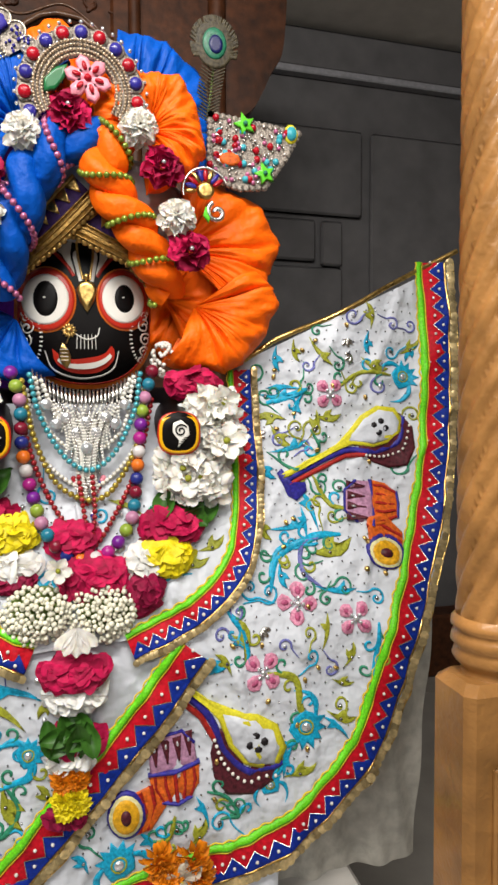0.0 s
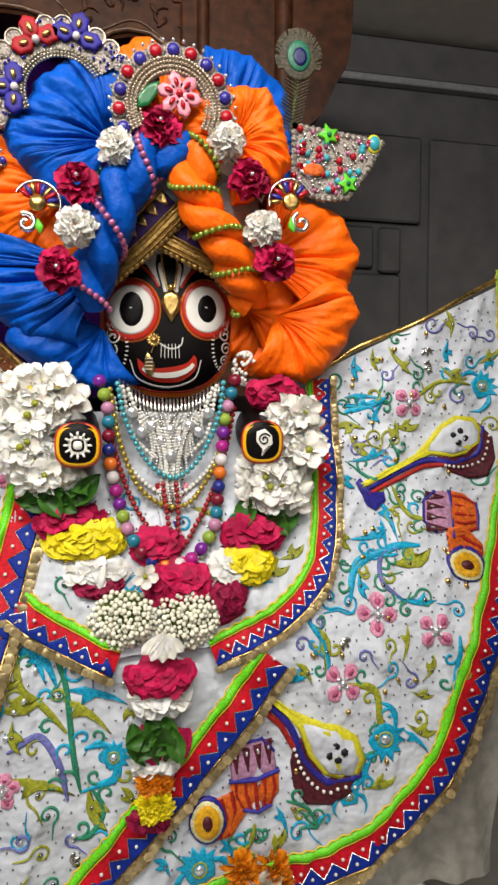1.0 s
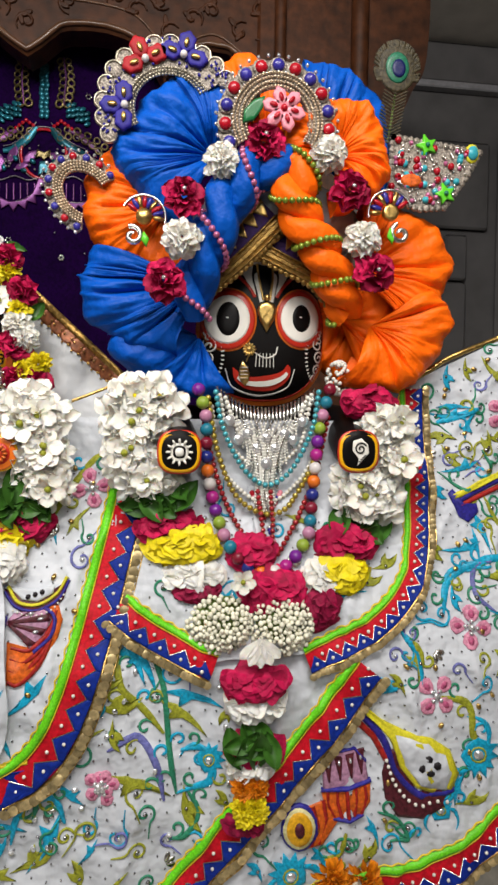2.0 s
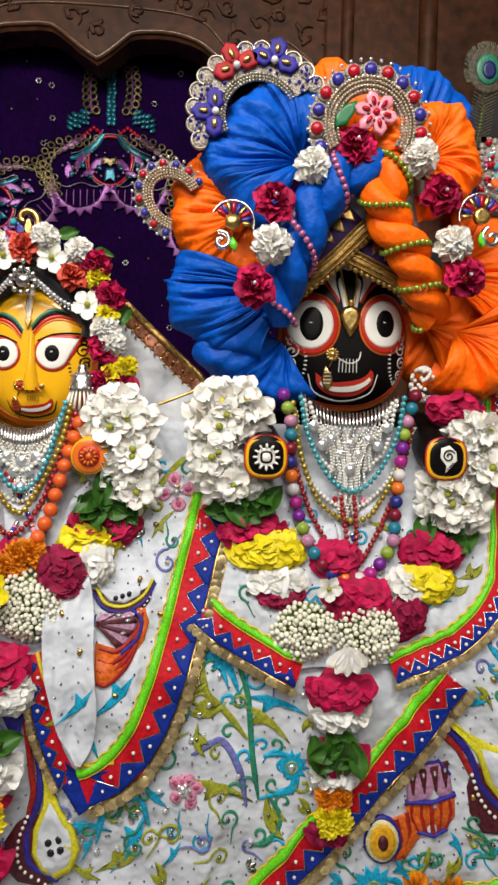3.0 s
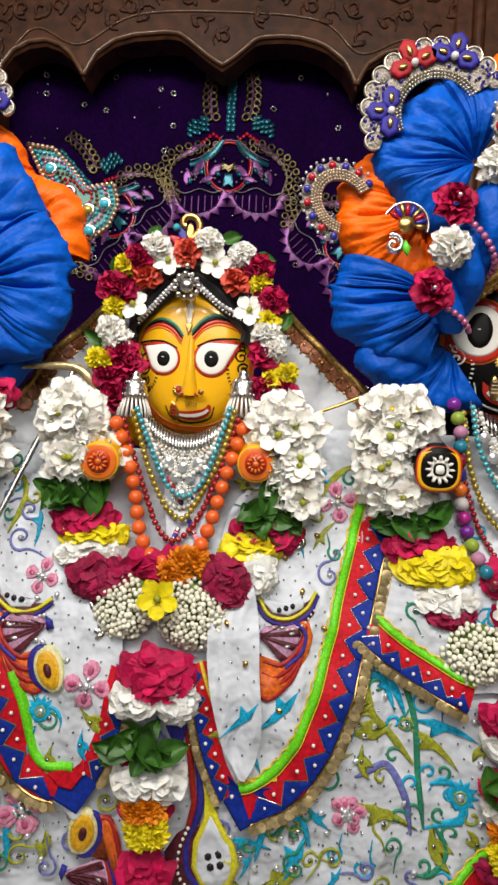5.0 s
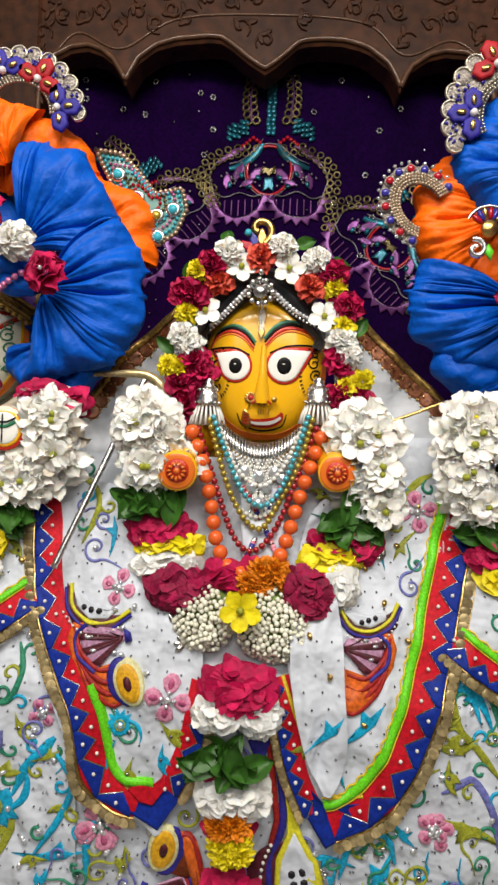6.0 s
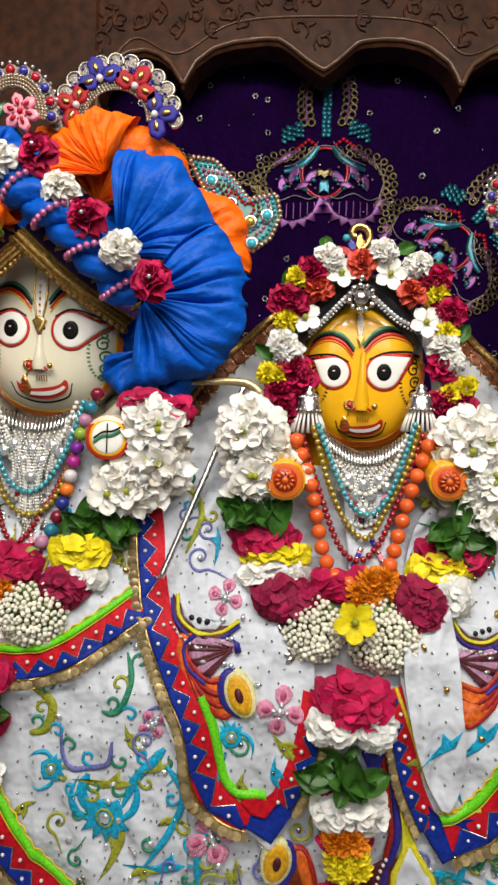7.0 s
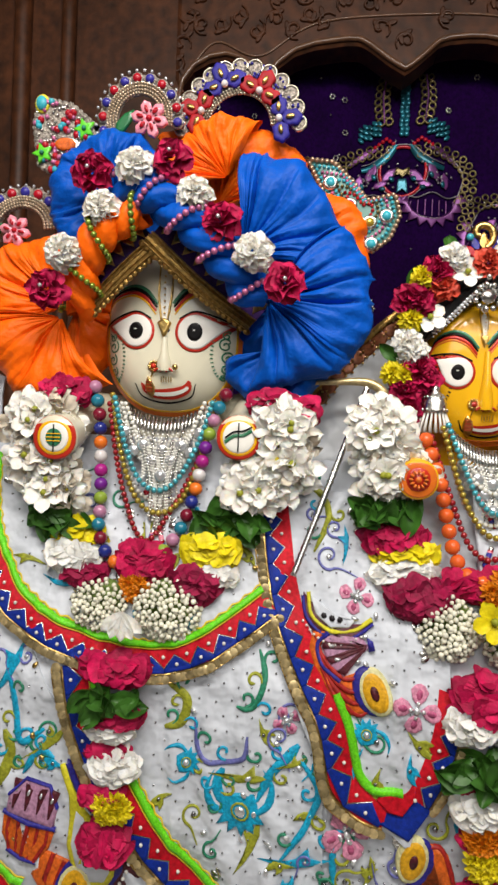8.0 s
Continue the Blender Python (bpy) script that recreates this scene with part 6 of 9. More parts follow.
for q, r in zip(((0.484, 1.441), (0.381, 1.059), (0.488, 1.027), (0.309, 0.949)), (0.030, 0.034, 0.031, 0.034)):
    mo.blossom(*q, r, 1.2 + q[0] * 9)
mo.star(*(0.648, 1.476), 0.036, 0.5)
mo.star(*(0.389, 0.841), 0.044, -0.7)
mo.star(*(0.320, 0.749), 0.026, 1.7)
mo.star(*(0.058, 0.654), 0.042, 1.9)
mo.vine([(0.496, 1.449), (0.558, 1.484), (0.620, 1.479)], EMB_OLIVE, 0.009)
mo.vine([(0.436, 1.449), (0.407, 1.437), (0.355, 1.421)], EMB_TURQ, 0.014)
mo.vine([(0.334, 1.079), (0.351, 1.135), (0.423, 1.171), (0.480, 1.173)], EMB_TURQ, 0.014)
mo.vine([(0.339, 1.126), (0.365, 1.154), (0.432, 1.160)], EMB_TURQ, 0.009)
mo.vine([(0.432, 1.082), (0.398, 1.113), (0.404, 1.162), (0.434, 1.170)], EMB_VIOLET, 0.009)
mo.vine([(0.437, 1.284), (0.466, 1.230), (0.499, 1.218)], EMB_OLIVE, 0.010)
mo.vine([(0.317, 0.946), (0.369, 0.930), (0.379, 0.878), (0.389, 0.857)], EMB_OLIVE, 0.013)
mo.vine([(0.286, 0.959), (0.277, 1.018), (0.250, 1.057)], EMB_TURQ, 0.012)
mo.vine([(0.346, 0.822), (0.346, 0.781), (0.325, 0.764)], EMB_TURQ, 0.012)
mo.vine([(0.517, 0.914), (0.529, 0.965), (0.535, 1.016)], EMB_TURQ, 0.010)
mo.vine([(0.349, 1.329), (0.404, 1.295), (0.453, 1.327), (0.439, 1.371)], EMB_GREEN, 0.007)
mo.vine([(0.115, 0.668), (0.143, 0.683), (0.153, 0.721)], EMB_OLIVE, 0.009)
mo.vine([(0.208, 0.751), (0.243, 0.736), (0.263, 0.702), (0.232, 0.697)], EMB_GREEN, 0.008)
for q, r, a in zip(((0.452, 1.144), (0.282, 1.004), (0.455, 0.849), (0.666, 1.532), (0.451, 1.376), (0.374, 1.355)), (0.042, 0.034, 0.026, 0.024, 0.026, 0.026), (0.2, 1.7, -0.3, 0.6, 1.2, -0.8)):
    mo.leaf(*q, r, a)
for q, a in zip(((0.378, 1.432), (0.395, 1.333), (0.380, 1.188), (0.454, 1.076), (0.215, 0.956), (0.335, 0.772), (0.430, 1.221)), (0.1, 0.4, 0.3, 0.0, 0.3, 0.9, 2.0)):
    mo.swoosh(*q, 0.036, a, EMB_TURQ)
taken = [(*q, r) for q, r in zip(((0.572, 1.370), (0.489, 1.332), (0.403, 1.290), (0.360, 1.244), (0.558, 1.216), (0.535, 1.125), (0.269, 0.842), (0.214, 0.908), (0.154, 0.790), (0.078, 0.753), (0.484, 1.441), (0.381, 1.059), (0.488, 1.027), (0.309, 0.949), (0.648, 1.476), (0.389, 0.841), (0.320, 0.749), (0.058, 0.654), (0.452, 1.144), (0.376, 1.153), (0.369, 0.910)), (0.07, 0.04, 0.03, 0.035, 0.06, 0.05, 0.075, 0.04, 0.07, 0.06, 0.03, 0.035, 0.035, 0.035, 0.035, 0.045, 0.03, 0.04, 0.04, 0.03, 0.03))]
mo.fill(ins, (0.0, 0.75, 0.6, 1.6), taken, 31, 170, 0.034)
mo.studs(ins, (0.0, 0.75, 0.6, 1.75), 0.021, 2)

bib = thing("bib", (-0.02, 1.08, 1.0), "white bib with a curved green, red and blue border", "garment", "bibs of the figures")
BB = lifted(0.014)
cloth("panel", [(-0.239, 1.400), (-0.244, 1.214), (-0.230, 1.098), (-0.149, 1.053), (-0.074, 1.020)], [(0.308, 1.430), (0.308, 1.313), (0.286, 1.163), (0.203, 1.072), (0.100, 1.029)], BB, WHITE_SILK, bib, 80, 60)
trim(bib, [(0.287, 1.484), (0.290, 1.365), (0.288, 1.261), (0.272, 1.172), (0.238, 1.117), (0.183, 1.077), (0.131, 1.050), (0.076, 1.029)], BB, 0.70, side=-1, step=0.040)
trim(bib, [(-0.226, 1.118), (-0.173, 1.080), (-0.121, 1.052), (-0.069, 1.029)], BB, 0.78, side=1, step=0.046)

mo = Motifs(bib, BB)
bib_in = inside_poly([(0.16, 1.24), (0.262, 1.30), (0.262, 1.19), (0.225, 1.135), (0.14, 1.09), (-0.12, 1.08), (-0.19, 1.12), (-0.20, 1.30)])
mo.fill(bib_in, (-0.22, 0.28, 1.05, 1.32), [], 91, 26, 0.036)
mo.studs(bib_in, (-0.22, 0.28, 1.05, 1.32), 0.024, 17)

m = Mesh()
rows = []
for z in np.linspace(0.5, 1.05, 30):
    rows.append([(x, 1.15 + 0.010 * math.sin(40 * x) + 0.005 * math.sin(90 * x + 20 * z), z) for x in np.linspace(-0.1, 0.70 - 0.08 * (1.05 - z), 90)])
m.grid(rows)
m.grid([[(x, y + 0.004, z) for x, y, z in r] for r in rows])
m.make("underskirt", TULLE, None, "greyish translucent gathered tulle underskirt beneath the cape", category="underskirt")

# Yellow figure
gown = thing("gown", (-0.58, 1.1, 0.5), "white silk gown with vines and lutes, on the yellow figure", "gown", "gowns of the figures")
G1 = lifted(-0.006)
cloth("skirt", [(-0.93, 1.37), (-0.97, 1.0), (-1.0, 0.5)], [(-0.26, 1.37), (-0.24, 1.0), (-0.2, 0.5)], G1, WHITE_SILK, gown, 120, 90)
mo = Motifs(gown, lifted(0.002))
mo.lute(*(-0.473, 0.756), 1.75, 0.075, -1)
mo.drum_pair(*(-0.640, 0.722), 2.6, 0.062, 1)
ins = inside_poly([(-0.888, 0.970), (-0.772, 0.828), (-0.681, 0.773), (-0.630, 0.829), (-0.591, 0.918), (-0.511, 0.923), (-0.435, 0.790), (-0.316, 0.841), (-0.245, 1.008), (-0.225, 0.736), (-0.874, 0.689)])
mo.blossom(*(-0.772, 0.793), 0.036, 0.3)
mo.blossom(*(-0.260, 0.823), 0.024, 0.9)
mo.vine([(-0.876, 0.741), (-0.834, 0.807), (-0.819, 0.860), (-0.848, 0.902)], EMB_TURQ, 0.011)
mo.vine([(-0.398, 0.731), (-0.383, 0.785), (-0.332, 0.806), (-0.313, 0.763)], EMB_TURQ, 0.011)
mo.vine([(-0.365, 0.768), (-0.350, 0.813), (-0.316, 0.841)], EMB_GREEN, 0.009)
taken = [(*q, 0.05) for q in ((-0.473, 0.756), (-0.517, 0.845), (-0.635, 0.731), (-0.689, 0.754), (-0.772, 0.793), (-0.260, 0.823), (-0.834, 0.815), (-0.358, 0.795))]
mo.fill(ins, (-1.0, -0.2, 0.6, 1.1), taken, 41, 70, 0.037)
mo.studs(ins, (-1.0, -0.2, 0.6, 1.1), 0.024, 3)
cape = thing("cape", (-0.58, 1.1, 0.8), "white cape with pointed zigzag-bordered panels on the yellow figure", "cape", "capes of the figures")
C1 = lifted(0.012)
cloth("panel", [(-0.873, 1.325), (-0.897, 1.243), (-0.890, 1.096), (-0.842, 0.946), (-0.774, 0.850), (-0.686, 0.790)], [(-0.704, 1.309), (-0.661, 1.255), (-0.629, 1.110), (-0.625, 0.986), (-0.647, 0.889), (-0.677, 0.792)], C1, WHITE_SILK, cape, 90, 60)
cloth("panel", [(-0.429, 1.323), (-0.470, 1.264), (-0.493, 1.116), (-0.484, 0.994), (-0.466, 0.883), (-0.426, 0.801)], [(-0.223, 1.361), (-0.224, 1.286), (-0.241, 1.129), (-0.270, 0.981), (-0.326, 0.875), (-0.419, 0.804)], C1, WHITE_SILK, cape, 90, 60)
trim(cape, [(-0.887, 1.291), (-0.870, 1.190), (-0.853, 1.128), (-0.830, 1.075), (-0.806, 1.025), (-0.784, 0.985), (-0.770, 0.940), (-0.762, 0.895), (-0.750, 0.874), (-0.728, 0.862), (-0.708, 0.856)], C1, 0.90, side=1, green=False, step=0.046)
trim(cape, [(-0.684, 0.868), (-0.668, 0.900), (-0.652, 0.950), (-0.640, 1.030)], C1, 0.74, side=1, green=False, step=0.046)
trim(cape, [(-0.233, 1.332), (-0.251, 1.248), (-0.271, 1.161), (-0.292, 1.070), (-0.318, 0.978), (-0.349, 0.907), (-0.387, 0.864), (-0.425, 0.847)], C1, 0.98, side=-1, step=0.046)
trim(cape, [(-0.428, 0.846), (-0.454, 0.901), (-0.474, 0.978), (-0.489, 1.043)], C1, 0.66, side=-1, green=False, step=0.046)
m = Mesh()
m.ribbon(mix_curve([(-0.797, 1.014), (-0.776, 0.965), (-0.764, 0.915), (-0.756, 0.888), (-0.738, 0.871), (-0.715, 0.867), (-0.690, 0.869)], 36), 0.015, C1, 0.008)
m.make("green_cord", GREEN_CORD, cape, "bright green padded cord")
m = Mesh()
m.ribbon(mix_curve([(-0.499, 1.042), (-0.474, 0.978), (-0.445, 0.901), (-0.413, 0.869), (-0.370, 0.872)], 30), 0.007, C1, 0.005)
m.make("yellow_cord", YELLOW_THREAD, cape)
for pts in ([(-0.722, 0.842), (-0.690, 0.848), (-0.668, 0.878), (-0.640, 0.862), (-0.680, 0.800), (-0.725, 0.820)], [(-0.466, 0.891), (-0.425, 0.853), (-0.369, 0.861), (-0.359, 0.834), (-0.423, 0.789), (-0.464, 0.848)]):
    m = Mesh()
    m.plate(pts, lifted(0.0135), 0.001)
    m.make("blue_point", BLUE_BAND, cape)
m = Mesh()
m.plate([(-0.730, 0.858), (-0.708, 0.868), (-0.688, 0.870), (-0.672, 0.885), (-0.672, 0.862), (-0.690, 0.836), (-0.712, 0.838)], lifted(0.0165), 0.0015)
m.make("red_point", RED_BAND, cape)
mo = Motifs(cape, C1)
mo.drum_pair(*(-0.785, 1.040), 0.0, 0.060)
mo.folded(*(-0.803, 1.118), -0.15, 0.052)
mo.folded(*(-0.362, 1.127), 0.3, 0.045)
mo.drum_pair(*(-0.372, 1.050), 0.1, 0.056, -1, False)
for q, r in zip(((-0.769, 1.157), (-0.674, 0.999), (-0.286, 1.297)), (0.026, 0.034, 0.032)):
    mo.blossom(*q, r, 0.5 + q[0])
mo.star(*(-0.748, 0.952), 0.026, 1.9)
mo.swoosh(*(-0.374, 0.966), 0.045, 0.9, EMB_TURQ)
mo.swoosh(*(-0.352, 1.252), 0.045, 2.1, EMB_TURQ)
mo.vine([(-0.375, 1.207), (-0.338, 1.271), (-0.290, 1.339), (-0.261, 1.359)], EMB_OLIVE, 0.011)
mo.vine([(-0.840, 1.219), (-0.818, 1.275), (-0.832, 1.313), (-0.875, 1.340)], EMB_OLIVE, 0.011)
taken = [(*q, r) for q, r in zip(((-0.783, 1.051), (-0.730, 1.017), (-0.814, 1.117), (-0.362, 1.135), (-0.380, 1.073), (-0.769, 1.157), (-0.674, 0.999), (-0.286, 1.297), (-0.374, 0.966)), (0.06, 0.05, 0.05, 0.05, 0.06, 0.03, 0.035, 0.035, 0.04))]
for k, poly in enumerate(([(-0.871, 1.311), (-0.686, 1.320), (-0.643, 1.109), (-0.638, 0.985), (-0.669, 0.896), (-0.721, 0.871), (-0.767, 0.898), (-0.800, 1.001), (-0.839, 1.099)], [(-0.453, 1.331), (-0.252, 1.340), (-0.278, 1.211), (-0.305, 1.085), (-0.331, 0.978), (-0.371, 0.898), (-0.414, 0.886), (-0.451, 0.936), (-0.472, 1.036), (-0.412, 1.121)])):
    mo.fill(inside_poly(poly), (-1.0, -0.2, 0.75, 1.45), taken, 51 + k, 44, 0.034)
    mo.studs(inside_poly(poly), (-1.0, -0.2, 0.75, 1.45), 0.022, 5 + k)

FOLD = lambda x, z: drape(x, z) - 0.030 + 0.004 * math.sin(60 * x + 9 * z) + 0.002 * math.sin(140 * x - 20 * z)
cloth("folded_panel", [(-0.492, 1.185), (-0.490, 1.110), (-0.487, 1.045), (-0.472, 0.970), (-0.452, 0.912), (-0.430, 0.874)], [(-0.425, 1.185), (-0.410, 1.110), (-0.405, 1.033), (-0.398, 0.960), (-0.404, 0.905), (-0.420, 0.874)], FOLD, WHITE_SILK, cape, 60, 24)
fold_studs = Motifs(cape, FOLD)
fold_studs.studs(inside_poly([(-0.486, 1.12), (-0.412, 1.12), (-0.404, 0.96), (-0.424, 0.885), (-0.460, 0.95)]), (-0.5, -0.38, 0.86, 1.13), 0.024, 15)
fold_studs.swoosh(-0.430, 0.960, 0.036, 0.9, EMB_TURQ)

veil = thing("veil", (-0.58, 1.25, 1.3), "sheer grey-white head veil with a gold scalloped edge", "veil")


def veil_y(x, z):
    return 1.27 - 0.04 * max(0.0, 1.5 - z) / 0.2 + 0.006 * math.sin(55 * x + 12 * z) + 0.004 * math.sin(31 * z - 60 * x)


for s, outer, inner in ((-1, [(-0.686, 1.656), (-0.741, 1.613), (-0.817, 1.542), (-0.882, 1.451), (-0.919, 1.334), (-0.924, 1.207)], [(-0.634, 1.648), (-0.676, 1.543), (-0.691, 1.417), (-0.698, 1.344), (-0.705, 1.271), (-0.713, 1.218)]), (1, [(-0.423, 1.666), (-0.380, 1.627), (-0.305, 1.558), (-0.226, 1.485), (-0.205, 1.368), (-0.199, 1.245)], [(-0.463, 1.654), (-0.428, 1.553), (-0.412, 1.430), (-0.408, 1.358), (-0.405, 1.286), (-0.403, 1.234)])):
    cloth("veil_side", outer, inner, veil_y, VEIL, veil, 60, 30)
    m, g = Mesh(), Mesh()
    e = resample(mix_curve(outer[:4], 40), 0.004)
    nn = normals2(e) * s * -1
    m.ribbon(e, 0.013, veil_y, 0.003, lift=0.004)
    m.make("gold_edge", ANTIQUE_GOLD, veil, "gold sequinned veil edge")
    sc = resample(e, 0.024)
    sn = normals2(sc) * s
    for q, d in zip(sc, sn):
        c = q + d * 0.016
        g.plate([(c[0] + 0.016 * math.cos(t), c[1] + 0.016 * math.sin(t)) for t in np.linspace(0, 6.28, 9)[:-1]], veil_y, 0.004, 0, lift=-0.003)
        for t in np.linspace(0, 6.28, 9)[:-1]:
            b = (c[0] + 0.016 * math.cos(t), c[1] + 0.016 * math.sin(t))
            g.ball((b[0], veil_y(*b) - 0.003, b[1]), 0.0024, 1, seg=6, rings=4)
    g.make("scallop", [material("bronze_scallop", (0.30, 0.10, 0.04), 0.4, metal=0.4, vary=0.4, grain=120), GOLD], veil, "bronze scalloped trim", kind="stuff")

# Cream figure
gown = thing("gown", (-1.12, 1.1, 0.5), "white silk gown with a turquoise star motif, on the cream figure", "gown", "gowns of the figures")
cloth("skirt", [(-1.46, 1.40), (-1.45, 1.0), (-1.5, 0.5)], [(-0.86, 1.40), (-0.82, 1.0), (-0.8, 0.5)], G0, WHITE_SILK, gown, 120, 90)
trim(gown, [(-1.196, 1.032), (-1.175, 0.949), (-1.138, 0.870), (-1.098, 0.811), (-1.053, 0.751), (-1.010, 0.710), (-0.958, 0.661)], lifted(0.010), 0.95, side=1, name="hem")
mo = Motifs(gown, G0)
ins = inside_poly([(-1.084, 1.010), (-0.916, 1.123), (-0.883, 1.025), (-0.824, 0.899), (-0.751, 0.836), (-0.680, 0.791), (-0.677, 0.722), (-0.968, 0.689), (-1.094, 0.838)])
mo.star(*(-0.941, 0.813), 0.046, -1.5)
mo.vine([(-0.915, 0.829), (-0.894, 0.875), (-0.868, 0.904), (-0.851, 0.923)], EMB_TURQ, 0.016)
mo.vine([(-0.964, 0.815), (-0.979, 0.849), (-0.971, 0.877)], EMB_TURQ, 0.016)
mo.vine([(-1.020, 0.953), (-1.013, 0.900), (-0.985, 0.884), (-0.940, 0.897), (-0.933, 0.934)], EMB_VIOLET, 0.009)
mo.vine([(-0.921, 1.064), (-0.910, 1.023), (-0.926, 0.979), (-0.953, 0.977)], EMB_GREEN, 0.010)
mo.vine([(-1.065, 1.003), (-1.035, 0.979), (-1.043, 0.942), (-1.070, 0.931)], EMB_OLIVE, 0.016)
mo.vine([(-0.790, 0.709), (-0.792, 0.770), (-0.776, 0.807)], EMB_TURQ, 0.011)
mo.swoosh(*(-0.943, 0.861), 0.045, 0.1, EMB_OLIVE)
mo.swoosh(*(-0.921, 0.756), 0.045, 1.3, EMB_OLIVE)
mo.swoosh(*(-0.853, 0.737), 0.05, 0.2, EMB_TURQ)
mo.star(*(-1.031, 0.880), 0.025, 0.2)
mo.blossom(*(-0.771, 0.790), 0.036, 0.5)
mo.blossom(*(-0.872, 0.961), 0.022, 0.5)
taken = [(*q, 0.045) for q in ((-0.941, 0.813), (-0.885, 0.876), (-0.975, 0.858), (-0.968, 0.904), (-0.919, 1.022), (-1.054, 0.968), (-0.921, 0.756), (-0.853, 0.737), (-1.031, 0.880), (-0.771, 0.790))]
mo.fill(ins, (-1.3, -0.6, 0.6, 1.2), taken, 61, 70, 0.037)
mo.studs(ins, (-1.3, -0.6, 0.6, 1.2), 0.024, 8)
cape = thing("cape", (-1.45, 1.1, 0.6), "white silk side cape with embroidered lute and drums", "cape", "capes of the figures")
L_OUT = [(-1.93, 1.72), (-1.93, 1.45), (-1.92, 1.2), (-1.85, 1.0), (-1.72, 0.82), (-1.5, 0.68), (-1.3, 0.6)]
cloth("panel", L_OUT, [(-1.42, 1.5), (-1.43, 1.3), (-1.4, 1.15), (-1.30, 1.04), (-1.22, 0.9), (-1.12, 0.75), (-1.0, 0.6)], C0, WHITE_SILK, cape, 110, 80)
trim(cape, [(-1.86, 1.7), (-1.86, 1.45), (-1.85, 1.2), (-1.78, 1.02), (-1.67, 0.86), (-1.48, 0.73), (-1.3, 0.65)], C0, 1.1, side=1)
mo = Motifs(cape, C0)
mo.lute(*(-1.180, 0.747), 1.9, 0.08, 1, 1.6)
mo.drum(*(-1.287, 0.764), -0.2, 0.07, -1)
mo.vine([(-1.339, 1.009), (-1.319, 0.937), (-1.307, 0.892), (-1.269, 0.914)], EMB_TURQ, 0.013)
mo.vine([(-1.342, 0.815), (-1.326, 0.872), (-1.338, 0.908)], EMB_OLIVE, 0.018)
mo.vine([(-1.304, 0.837), (-1.277, 0.876), (-1.248, 0.870)], EMB_TURQ, 0.012)
mo.swoosh(*(-1.333, 1.001), 0.05, 1.2, EMB_TURQ)
mo.swoosh(*(-1.263, 0.887), 0.045, 0.8, EMB_OLIVE)
ins = inside_poly([(-1.8, 1.6), (-1.45, 1.45), (-1.43, 1.1)] + [(-1.276, 1.014), (-1.216, 0.818), (-1.186, 0.784), (-1.211, 0.661)] + [(-1.6, 0.75), (-1.75, 1.0)])
taken = [(*q, r) for q, r in zip(((-1.180, 0.738), (-1.220, 0.799), (-1.287, 0.764), (-1.320, 0.946), (-1.325, 0.863)), (0.07, 0.05, 0.08, 0.04, 0.04))]
mo.fill(ins, (-1.85, -1.1, 0.65, 1.6), taken, 71, 90, 0.04)
mo.studs(ins, (-1.85, -1.1, 0.65, 1.6), 0.024, 9)
bib = thing("bib", (-1.14, 1.08, 1.0), "white bib with a curved green, red and blue border", "garment", "bibs of the figures")
cloth("panel", [(-1.439, 1.361), (-1.401, 1.232), (-1.337, 1.133), (-1.266, 1.075), (-1.183, 1.046), (-1.134, 1.036)], [(-0.883, 1.384), (-0.896, 1.257), (-0.910, 1.167), (-0.962, 1.112), (-1.034, 1.073), (-1.097, 1.043)], BB, WHITE_SILK, bib, 80, 60)
trim(bib, [(-1.417, 1.362), (-1.408, 1.280), (-1.382, 1.204), (-1.332, 1.133), (-1.268, 1.093), (-1.201, 1.071), (-1.137, 1.058), (-1.080, 1.060), (-1.034, 1.073), (-0.980, 1.107), (-0.918, 1.153)], BB, 0.78, side=1, step=0.046)

mo = Motifs(bib, BB)
bib_in = inside_poly([(-1.385, 1.34), (-1.375, 1.25), (-1.32, 1.17), (-1.25, 1.12), (-1.05, 1.10), (-0.96, 1.14), (-0.93, 1.20), (-1.0, 1.33)])
mo.fill(bib_in, (-1.4, -0.9, 1.05, 1.36), [], 93, 26, 0.036)
mo.studs(bib_in, (-1.4, -0.9, 1.05, 1.36), 0.024, 19)

# ---- turbans ----


